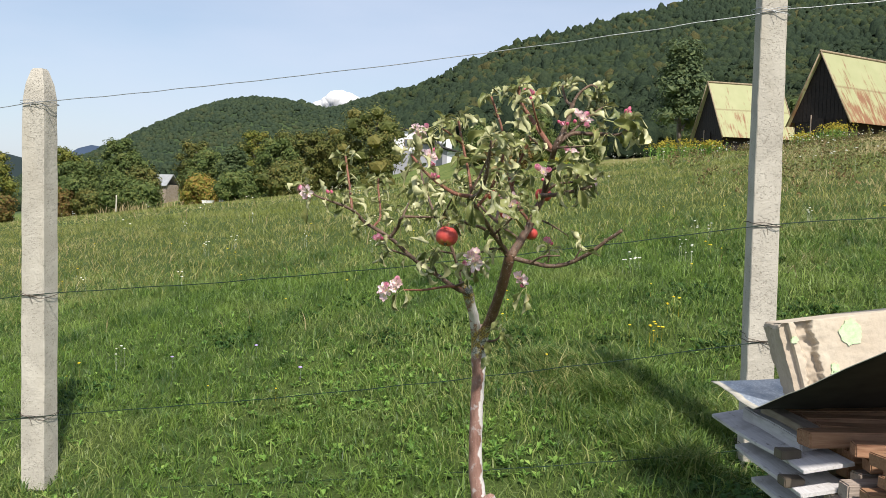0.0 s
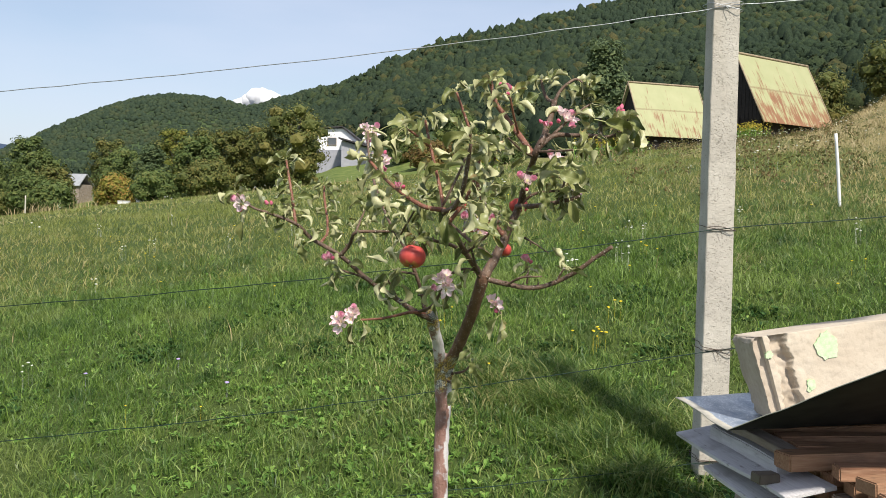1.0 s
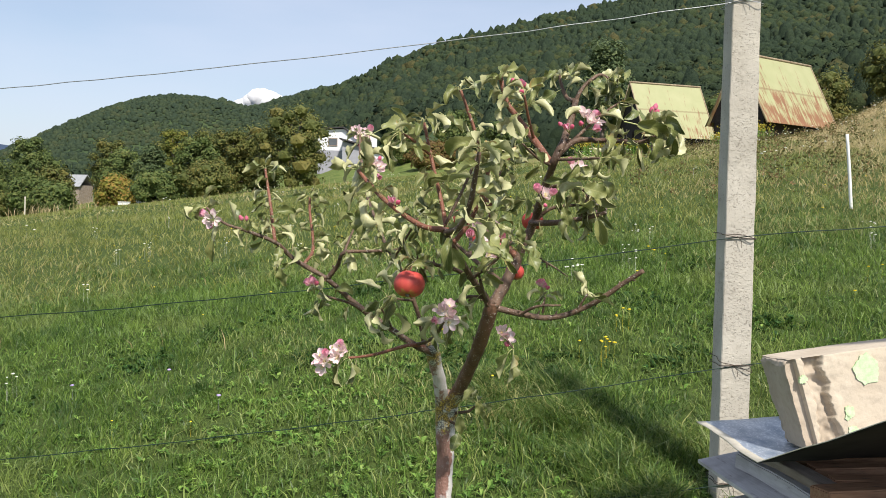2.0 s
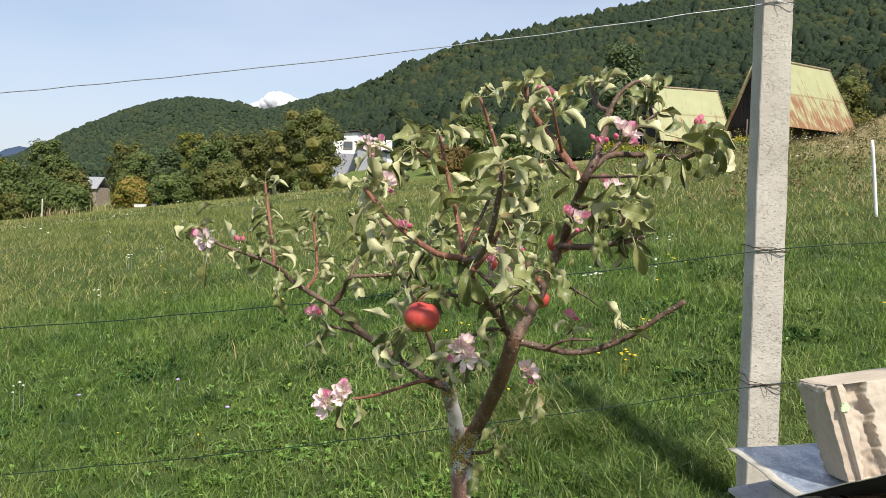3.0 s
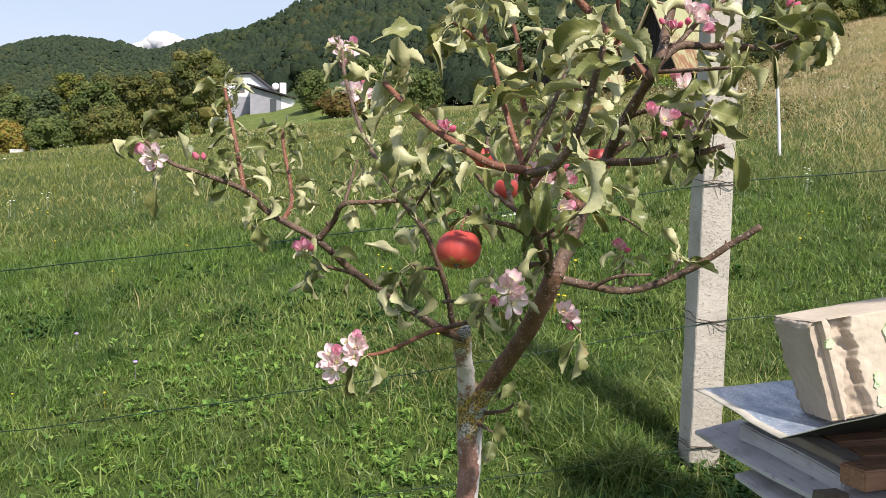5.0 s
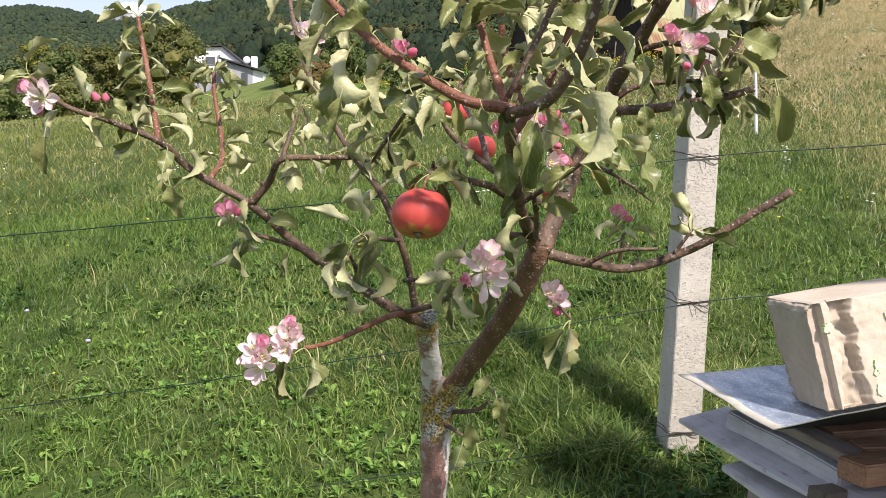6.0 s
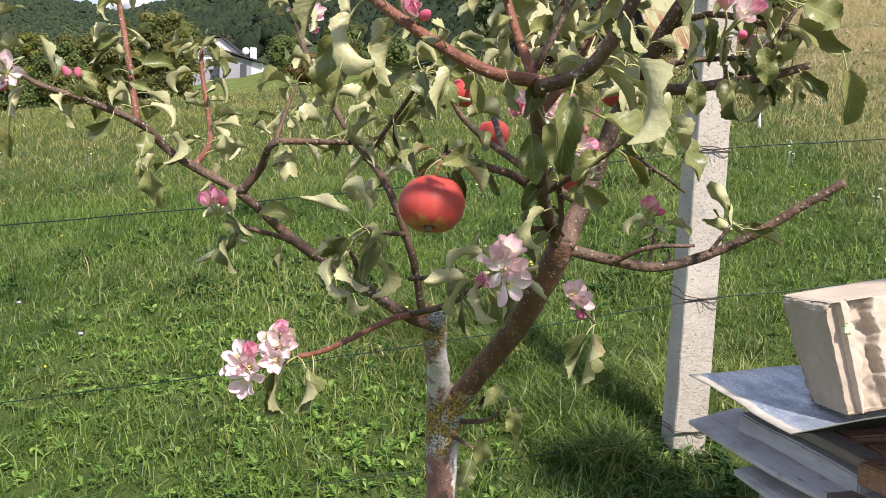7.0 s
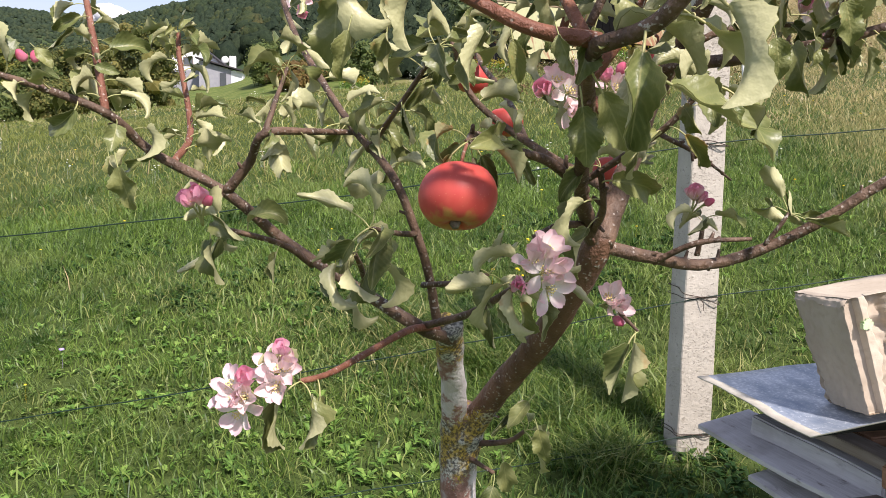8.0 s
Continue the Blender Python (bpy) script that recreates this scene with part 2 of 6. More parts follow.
def plain_mat(name, c1, c2, scale=20, rough=0.7, metal=0.0, spec=0.3, bump=0.2, dist=0.003):
    k = Mat(name, rough, spec)
    n = k.noise(scale, 5)
    k.b.inputs["Metallic"].default_value = metal
    return k.done(k.mix(k.ramp(n, (0.3, 0.0), (0.7, 1.0)), c1, c2), n, bump, dist)


def rusty_roof_mat(name, rust):
    k = Mat(name, 0.6, 0.3)
    pos = k.geo.outputs["Position"]
    low = k.math("SUBTRACT", 1.0, k.axis(k.uv(), "Y"))
    streak = k.noise(1.6, 6, k.uv(), (22, 2.4, 1))
    blot = k.noise(2.2, 5, k.uv(), (3, 2, 1))
    m = k.math("ADD", k.math("MULTIPLY", streak, 0.9), k.math("ADD", k.math("MULTIPLY", blot, 0.5), k.math("MULTIPLY", low, rust)))
    paint = k.mix(k.noise(1.4, 4, pos), (0.29, 0.31, 0.15), (0.4, 0.39, 0.22))
    lap = k.ramp(k.math("ABSOLUTE", k.math("SUBTRACT", k.axis(k.uv(), "Y"), 0.5)), (0.008, 0.55), (0.02, 0.0))
    paint = k.mix(lap, paint, (0.2, 0.14, 0.07))
    c = k.mix(k.ramp(m, (0.84, 0.0), (1.12, 0.85)), paint, k.mix(blot, (0.3, 0.1, 0.045), (0.16, 0.06, 0.035)))
    return k.done(c, streak, 0.1, 0.01)


def leaf_mat(name, base, vein, pale, brown):
    k = Mat(name, 0.4, 0.5)
    uv = k.uv()
    u, v = k.axis(uv, "X"), k.axis(uv, "Y")
    off = k.math("ABSOLUTE", k.math("SUBTRACT", u, 0.5))
    mid = k.ramp(off, (0.012, 1.0), (0.035, 0.0))
    rib = k.math("SINE", k.math("MULTIPLY", k.math("SUBTRACT", v, k.math("MULTIPLY", off, 0.6)), 50.0))
    pucker = k.noise(140, 3)
    veins = k.math("MAXIMUM", mid, k.math("MULTIPLY", k.ramp(rib, (0.75, 0.0), (0.97, 1.0)), 0.16))
    blot = k.noise(30, 5)
    c = k.mix(k.math("MULTIPLY", k.rand(), 0.7), base, pale)
    c = k.mix(k.ramp(k.math("ADD", blot, k.math("MULTIPLY", rib, 0.03)), (0.35, 0.0), (0.7, 0.7)), c, pale)
    c = k.mix(k.math("MULTIPLY", veins, 0.6), c, vein)
    age = k.math("ADD", k.noise(45, 4), k.math("MULTIPLY", k.math("FRACT", k.math("MULTIPLY", k.rand(), 7.3)), 0.22))
    c = k.mix(k.ramp(age, (0.8, 0.0), (0.88, 0.8)), c, brown)
    h = k.math("ADD", k.math("MULTIPLY", pucker, 1.2), k.math("MULTIPLY", rib, 0.04))
    return k.done(c, h, 0.45, 0.002, through=0.22)


def petal_mat(name, inner, outer):
    k = Mat(name, 0.55, 0.25)
    v = k.axis(k.uv(), "Y")
    n = k.noise(55, 4)
    f = k.math("ADD", v, k.math("MULTIPLY", k.math("SUBTRACT", n, 0.5), 0.9))
    c = k.mix(k.ramp(f, (0.25, 0.0), (0.95, 1.0)), inner, outer)
    return k.done(c, n, 0.15, 0.001, through=0.3)


def apple_mat():
    k = Mat("apple_skin", 0.42, 0.4)
    z = k.axis(k.obj, "Z")
    streak = k.noise(60, 5, k.obj, (2.2, 2.2, 0.5))
    m = k.math("ADD", k.math("ADD", k.math("MULTIPLY", z, 16.0), 0.5), k.math("MULTIPLY", k.math("SUBTRACT", streak, 0.5), 0.5))
    red = k.mix(streak, (0.47, 0.04, 0.04), (0.58, 0.105, 0.075))
    c = k.mix(k.ramp(m, (0.03, 0.0), (0.27, 1.0)), (0.5, 0.26, 0.07), red)
    m2 = k.ramp(m, (0.08, 1.0), (0.25, 0.0))
    c = k.mix(k.math("MULTIPLY", m2, 0.35), c, (0.38, 0.36, 0.08))
    dots = k.ramp(k.voronoi(330), (0.08, 0.2), (0.15, 0.0))
    return k.done(k.mix(dots, c, (0.75, 0.5, 0.25)), streak, 0.03, 0.001)


M = {
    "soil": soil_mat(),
    "grass": grass_mat("grass_blade", (0.03, 0.078, 0.015), (0.215, 0.325, 0.06), (0.44, 0.4, 0.17), 0.82, 1.03),
    "grass_far": grass_mat("grass_blade_far", (0.11, 0.148, 0.03), (0.315, 0.335, 0.08), (0.46, 0.38, 0.17), 0.76, 1.02),
    "straw": grass_mat("straw_blade", (0.23, 0.19, 0.085), (0.42, 0.34, 0.17), (0.48, 0.38, 0.2), 0.6, 0.95, 0.2),
    "weed": leafage_mat("weed_leaf", (0.075, 0.165, 0.03), (0.165, 0.3, 0.055), (0.3, 0.42, 0.1)),
    "brown_weed": leafage_mat("brown_weed", (0.1, 0.11, 0.035), (0.17, 0.15, 0.055), (0.24, 0.15, 0.075)),
    "dark_weed": leafage_mat("dark_weed_leaf", (0.02, 0.06, 0.012), (0.04, 0.1, 0.02), (0.07, 0.13, 0.03)),
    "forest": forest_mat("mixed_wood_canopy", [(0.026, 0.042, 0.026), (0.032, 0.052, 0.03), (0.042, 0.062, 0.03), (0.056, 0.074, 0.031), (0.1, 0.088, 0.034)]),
    # distance haze in the base colour: bluer than the nearer wood
    "hazed_forest": forest_mat("hazed_hill_canopy", [(0.03, 0.05, 0.036), (0.037, 0.058, 0.039), (0.045, 0.066, 0.04), (0.054, 0.076, 0.041), (0.072, 0.084, 0.042)]),
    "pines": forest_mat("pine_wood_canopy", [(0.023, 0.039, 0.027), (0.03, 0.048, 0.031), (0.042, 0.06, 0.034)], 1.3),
    "oak": leafage_mat("olive_foliage", (0.085, 0.105, 0.03), (0.135, 0.148, 0.04), (0.2, 0.175, 0.05)),
    "green_tree": leafage_mat("green_foliage", (0.07, 0.105, 0.032), (0.105, 0.145, 0.04), (0.165, 0.185, 0.054)),
    "pine": leafage_mat("pine_needles", (0.065, 0.1, 0.046), (0.1, 0.14, 0.058), (0.14, 0.17, 0.066)),
    "yellow_tree": leafage_mat("autumn_foliage", (0.14, 0.16, 0.03), (0.28, 0.25, 0.05), (0.36, 0.2, 0.06)),
    "lime_tree": leafage_mat("yellow_green_foliage", (0.1, 0.13, 0.026), (0.17, 0.185, 0.036), (0.24, 0.21, 0.045)),
    "rust_tree": leafage_mat("russet_foliage", (0.12, 0.08, 0.03), (0.2, 0.13, 0.04), (0.1, 0.13, 0.03)),
    "tree_bark": bark_mat("old_bark", (0.07, 0.055, 0.04), (0.16, 0.13, 0.1), scale=8, lenticels=0.0),
    "trunk": bark_mat("limewashed_apple_bark", (0.2, 0.1, 0.075), (0.36, 0.21, 0.17), lichen=1.0, white=0.95),
    "limb": bark_mat("apple_limb_bark", (0.09, 0.045, 0.028), (0.2, 0.105, 0.064), lichen=1.0, lenticels=0.7),
    "branch": bark_mat("apple_branch_bark", (0.055, 0.033, 0.022), (0.185, 0.115, 0.075), lenticels=0.6),
    "shoot": bark_mat("red_shoot_bark", (0.15, 0.055, 0.032), (0.27, 0.115, 0.07), lenticels=0.6),
    "leaf_top": leaf_mat("apple_leaf_face", (0.09, 0.13, 0.036), (0.42, 0.41, 0.17), (0.33, 0.335, 0.125), (0.44, 0.28, 0.1)),
    "leaf_under": leaf_mat("apple_leaf_underside", (0.46, 0.46, 0.23), (0.66, 0.63, 0.37), (0.63, 0.61, 0.345), (0.54, 0.37, 0.17)),
    "petiole": plain_mat("leaf_stalk", (0.36, 0.4, 0.16), (0.46, 0.42, 0.2), 80),
    "petal": petal_mat("blossom_petal", (0.9, 0.84, 0.8), (0.88, 0.62, 0.66)),
    "petal_pink": petal_mat("pink_petal", (0.9, 0.7, 0.72), (0.85, 0.36, 0.5)),
    "bud": petal_mat("blossom_bud", (0.82, 0.32, 0.42), (0.72, 0.08, 0.19)),
    "stamen": plain_mat("stamen", (0.72, 0.6, 0.2), (0.8, 0.7, 0.4), 300),
    "sepal": plain_mat("sepal", (0.2, 0.26, 0.08), (0.3, 0.3, 0.14), 200),
    "apple": apple_mat(),
    "dry_calyx": plain_mat("dry_calyx", (0.1, 0.07, 0.05), (0.3, 0.26, 0.22), 300),
    "concrete": concrete_mat(),
    "wire": plain_mat("galvanised_wire", (0.3, 0.31, 0.32), (0.45, 0.46, 0.47), 60, 0.45, 0.7),
    "green_wire": plain_mat("green_coated_wire", (0.008, 0.024, 0.016), (0.015, 0.04, 0.026), 60, 0.5),
    "tie_wire": plain_mat("rusty_tie_wire", (0.05, 0.035, 0.03), (0.11, 0.08, 0.06), 90, 0.7, 0.3),
    "stone": stone_mat("cast_sandstone", (0.48, 0.4, 0.3), (0.57, 0.49, 0.38)),
    # darker, browner tone for the slab's end face and groove
    "stone_end": stone_mat("darker_sandstone", (0.37, 0.305, 0.23), (0.48, 0.41, 0.325)),
    "mint": plain_mat("mint_paint", (0.42, 0.6, 0.3), (0.58, 0.66, 0.44), 90, 0.9),
    "zinc": zinc_mat(),
    # near-black colour for the sheet's underside
    "sheet_under": plain_mat("dark_sheet_underside", (0.012, 0.011, 0.011), (0.03, 0.027, 0.026), 12, 0.9),
    "zinc_edge": plain_mat("worn_sheet_edge", (0.46, 0.42, 0.33), (0.58, 0.54, 0.45), 30, 0.8),
    "grey_board": wood_mat("weathered_grey_board", (0.5, 0.48, 0.48), (0.68, 0.66, 0.66), 0.5),
    "board": wood_mat("sawn_board", (0.24, 0.115, 0.065), (0.45, 0.26, 0.16)),
    "old_board": wood_mat("old_board", (0.2, 0.15, 0.11), (0.38, 0.31, 0.24), 0.35),
    "hut_wood": plain_mat("black_stained_boards", (0.009, 0.007, 0.007), (0.026, 0.019, 0.016), 8),
    "roof_pale": rusty_roof_mat("pale_green_tin_roof", 0.18),
    "roof_rusty": rusty_roof_mat("rusting_tin_roof", 0.31),
    "roof_trim": plain_mat("roof_trim_tin", (0.2, 0.14, 0.09), (0.38, 0.31, 0.2), 5),
    "plaster": plain_mat("white_plaster", (0.74, 0.74, 0.75), (0.8, 0.8, 0.8), 2, 0.9),
    "grey_plaster": plain_mat("grey_plaster", (0.3, 0.3, 0.335), (0.36, 0.36, 0.39), 2, 0.9),
    "house_roof": plain_mat("dark_roofing", (0.035, 0.032, 0.035), (0.06, 0.055, 0.055), 3, 0.7),
    "glass": plain_mat("window_glass", (0.08, 0.09, 0.1), (0.1, 0.11, 0.12), 1, 0.1, 0.0, 0.6, 0.0),
    "white_paint": plain_mat("white_paint", (0.7, 0.7, 0.68), (0.8, 0.8, 0.78), 20, 0.6),
    "shed_roof": plain_mat("grey_sheet_roof", (0.26, 0.27, 0.28), (0.34, 0.35, 0.36), 2, 0.8),
    "cloud": Mat("cloud_white", 1.0, 0.0).done((0.93, 0.93, 0.94), through=0.5),
    "yellow_flower": plain_mat("yellow_flower", (0.7, 0.5, 0.02), (0.8, 0.62, 0.04), 60),
    "white_flower": plain_mat("white_flower", (0.65, 0.66, 0.55), (0.8, 0.8, 0.72), 60),
    "violet_flower": plain_mat("violet_flower", (0.4, 0.3, 0.6), (0.5, 0.4, 0.68), 60),
    "goldenrod": leafage_mat("goldenrod_bloom", (0.2, 0.2, 0.04), (0.42, 0.34, 0.04), (0.56, 0.43, 0.06)),
}


# ---- mesh helpers ----
def mesh(name, verts, faces, mats, index=None, smooth=True, uvs=None):
    me = bpy.data.meshes.new(name)
    me.from_pydata([tuple(v) for v in verts], [], [tuple(f) for f in faces])
    for m in mats if isinstance(mats, (list, tuple)) else [mats]:
        me.materials.append(M[m])
    if index is not None:
        me.polygons.foreach_set("material_index", index)
    me.polygons.foreach_set("use_smooth", [smooth] * len(me.polygons))
    if uvs is not None:
        layer = me.uv_layers.new(name="UVMap")
        loops = np.empty(len(me.loops), dtype=np.int32)
        me.loops.foreach_get("vertex_index", loops)
        layer.data.foreach_set("uv", np.asarray(uvs, dtype=np.float32)[loops].ravel())
    me.update()
    return me


def big_mesh(name, verts, tris, mat, smooth=False):
    """A mesh of triangles from arrays."""
    me = bpy.data.meshes.new(name)
    me.vertices.add(len(verts))
    me.vertices.foreach_set("co", np.asarray(verts, dtype=np.float32).ravel())
    tris = np.asarray(tris, dtype=np.int32)
    me.loops.add(tris.size)
    me.loops.foreach_set("vertex_index", tris.ravel())
    me.polygons.add(len(tris))
    me.polygons.foreach_set("loop_start", np.arange(0, tris.size, 3, dtype=np.int32))
    me.polygons.foreach_set("use_smooth", np.full(len(tris), smooth))
    me.materials.append(M[mat])
    me.update(calc_edges=True)
    return me


def part(name, data, parent, label="", m=None):
    """Links a mesh as one part under a thing or a part."""
    ob = new(name, data)
    ob.parent = parent
    if m is not None:
        ob.matrix_local = m
    return tagged(ob, label)


def thing(name, label, category, m=None, data=None, group="", kind=""):
    ob = new(name, data)
    if m is not None:
        ob.matrix_world = m
    return tagged(ob, label, category, group, kind)


def box(name, size, mat, bevel=0.0, rough=0.0, cuts=0, seed=0):
    """A bevelled box of that size, centred, its faces slightly uneven."""
    bm = bmesh.new()
    bmesh.ops.create_cube(bm, size=1)
    bmesh.ops.scale(bm, vec=size, verts=bm.verts)
    if cuts:
        bmesh.ops.subdivide_edges(bm, edges=[e for e in bm.edges if e.calc_length() > max(size) * 0.4], cuts=cuts, use_grid_fill=True)
    if bevel:
        bmesh.ops.bevel(bm, geom=[e for e in bm.edges if len(e.link_faces) == 2 and e.calc_face_angle() > 0.5], offset=bevel, segments=2, affect="EDGES")
    if rough:
        for v in bm.verts:
            v.co += noise.noise_vector(v.co * 9 + Vector((seed * 3.1, 0, 0))) * rough
    me = bpy.data.meshes.new(name)
    bm.to_mesh(me)
    bm.free()
    me.materials.append(M[mat])
    return me


def spline(points, per=6):
    """Catmull-Rom through the points."""
    p = [np.array(q, dtype=float) for q in points]
    p = [2 * p[0] - p[1], *p, 2 * p[-1] - p[-2]]
    out = []
    for i in range(1, len(p) - 2):
        for s in range(per):
            t = s / per
            a, b, c, d = p[i - 1:i + 3]
            out.append(0.5 * (2 * b + (c - a) * t + (2 * a - 5 * b + 4 * c - d) * t * t + (3 * b - a - 3 * c + d) * t ** 3))
    out.append(p[-2])
    return np.array(out)


def tube(name, points, radii, mat, segs=10, per=6, lumps=0.0, smooth=True, seed=0, cap=True):
    """A round tube through the points, with a radius at each; lumps makes it knotty."""
    c = spline(points, per)
    r = np.interp(np.linspace(0, 1, len(c)), np.linspace(0, 1, len(radii)), radii)
    verts, faces = [], []
    side = Vector((0.31, 0.2, 0.93)).cross(Vector(c[1] - c[0])).normalized()
    for i, q in enumerate(c):
        d = Vector(c[min(i + 1, len(c) - 1)] - c[max(i - 1, 0)]).normalized()
        side = (side - d * side.dot(d)).normalized()
        up = d.cross(side)
        for k in range(segs):
            a = 2 * math.pi * k / segs
            o = side * math.cos(a) + up * math.sin(a)
            s = 1.0
            if lumps:
                p = Vector(q) * 45 + o * 0.8 + Vector((seed * 1.7, 0, 0))
                s += lumps * noise.noise(p) + lumps * 0.6 * noise.noise(p * 2.7)
            verts.append(Vector(q) + o * (r[i] * s))
    for i in range(len(c) - 1):
        for k in range(segs):
            k2 = (k + 1) % segs
            faces.append((i * segs + k, i * segs + k2, (i + 1) * segs + k2, (i + 1) * segs + k))
    if cap:
        faces += [tuple(range(segs))[::-1], tuple((len(c) - 1) * segs + k for k in range(segs))]
    return mesh(name, verts, faces, mat, smooth=smooth)


def joined(pieces):
    """Joins (verts, tris) arrays into one."""
    v, f, n = [], [], 0
    for a, b in pieces:
        v.append(a)
        f.append(b + n)
        n += len(a)
    return np.concatenate(v), np.concatenate(f)


def ico(level):
    bm = bmesh.new()
    bmesh.ops.create_icosphere(bm, subdivisions=level, radius=1)
    v = np.array([p.co[:] for p in bm.verts])
    f = np.array([[q.index for q in p.verts] for p in bm.faces])
    bm.free()
    return v, f


# ---- ground ----
def smooth01(x):
    x = np.clip(x, 0, 1)
    return x * x * (3 - 2 * x)


def right_hill(x, y):
    ridge = np.clip(np.where(x > -44, 46 + 0.39 * (np.minimum(x, 45) + 44) + 0.25 * np.maximum(x - 45, 0), 46 + 0.75 * (x + 44)), 0, 260)
    ridge = 300 * np.tanh(ridge / 300) - 4 + 9 * smooth01((x + 85) / 120)
    s = np.clip((y - 95) / 430, 0, None)
    return ridge * np.where(s < 1, s ** 1.25, np.clip(1 - (s - 1) * 0.6, 0, 1)) * smooth01((x + 200) / 130 + 0.1)


def left_hill(x, y):
    dx = (x + 160) / np.where(x < -160, 155.0, 180.0)
    return 92 * np.exp(-(dx ** 2) * 1.15 - ((y - 720) / 170.0) ** 2)


def far_hills(x, y):
    near = 84 * np.exp(-((x + 860) / 210.0) ** 2 - ((y - 1500) / 260.0) ** 2)
    return near + 198 * np.exp(-((x + 1430) / 190.0) ** 2 - ((y - 3400) / 400.0) ** 2)


def meadow(x, y):
    rise = np.where(y > 4.3, 1.7 * (1 - np.exp(-(np.maximum(y, 4.3) - 4.3) / 10)) + 0.0225 * (np.minimum(y, 140) - 4.3), 0.05 * (np.maximum(y, -30) - 4.3))
    # the garden of the white house, and the dry bank up to the right
    garden = (0.75 + 0.2 * np.clip(x + 2, 0, 6)) * smooth01((y - 75) / 35) * smooth01((x + 8) / 3) * smooth01((16 - x) / 6)
    bank = 0.062 * np.clip(y, 0, 90) * smooth01((x / np.maximum(y, 1.0) - 0.5) / 0.22) * smooth01((y - 14) / 22)
    return 0.1 + 0.127 * 130 * np.tanh((x - 1.55) / 130) + rise + garden + bank


def height(x, y):
    x, y = np.asarray(x, dtype=float), np.asarray(y, dtype=float)
    bumps = 0.025 * np.sin(x * 1.9 + np.sin(y * 1.3)) * np.cos(y * 1.6 + 0.7 * np.sin(x)) * smooth01((y - 5) / 4)
    return meadow(x, y) + bumps + right_hill(x, y) + left_hill(x, y) + far_hills(x, y)


def build_ground():
    radii = np.concatenate([[0.0], np.geomspace(0.4, 4500, 185)])
    angles = np.linspace(-math.pi, math.pi, 301)[:-1]
    # finer towards +y, where the meadow and the hills lie
    angles = angles - 0.62 * np.sin(angles)
    r, a = np.meshgrid(radii[1:], angles, indexing="ij")
    x, y = r * np.sin(a), r * np.cos(a)
    verts = np.stack([x.ravel(), y.ravel(), height(x, y).ravel()], 1)
    verts = np.concatenate([verts, [[0, 0, float(height(0, 0))]]])
    n, k = len(radii) - 1, len(angles)
    i, j = np.meshgrid(np.arange(n - 1), np.arange(k), indexing="ij")
    i, j = i.ravel(), j.ravel()
    j2 = (j + 1) % k
    p, q, s, t = i * k + j, i * k + j2, (i + 1) * k + j2, (i + 1) * k + j
    tris = np.concatenate([np.stack([p, s, q], 1), np.stack([p, t, s], 1)])
    c = np.arange(k)
    fan = np.stack([np.full(k, len(verts) - 1), c, (c + 1) % k], 1)
    tris = np.concatenate([tris, fan])[:, ::-1]
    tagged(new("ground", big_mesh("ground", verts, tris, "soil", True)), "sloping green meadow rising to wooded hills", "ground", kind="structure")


build_ground()


# ---- woods on the hills ----
def crown_lump(rng, size, at, rough, level=2):
    """An uneven rounded crown without its hidden underside."""
    v, f = ico(level)
    f = f[v[f][:, :, 2].mean(1) > -0.45]
    v = v * (1 + rough * rng.uniform(-1, 1, (len(v), 1)))
    return v * size + at, f


def leaf_sprays(rng, count, size, at, big, jitter):
    """Small bent quads over a crown's skin, turned every way."""
    d = rng.normal(size=(count, 3))
    d[:, 2] = np.abs(d[:, 2]) - 0.25
    d /= np.linalg.norm(d, axis=1, keepdims=True)
    c = np.array(at) + d * np.array(size) * rng.uniform(0.9, 1.12, (count, 1))
    n = d + rng.normal(size=(count, 3)) * jitter
    n /= np.linalg.norm(n, axis=1, keepdims=True)
    a = np.cross(n, rng.normal(size=(count, 3)))
    a /= np.linalg.norm(a, axis=1, keepdims=True)
    b = np.cross(n, a)
    s = big * rng.uniform(0.5, 1.4, (count, 1))
    v = np.stack([c - a * s, c - b * s * 0.6 + n * s * 0.2, c + a * s, c + b * s * 0.6 + n * s * 0.2], 1).reshape(-1, 3)
    k = np.arange(count)[:, None] * 4
    return v, np.concatenate([k + [0, 1, 2], k + [0, 2, 3]])


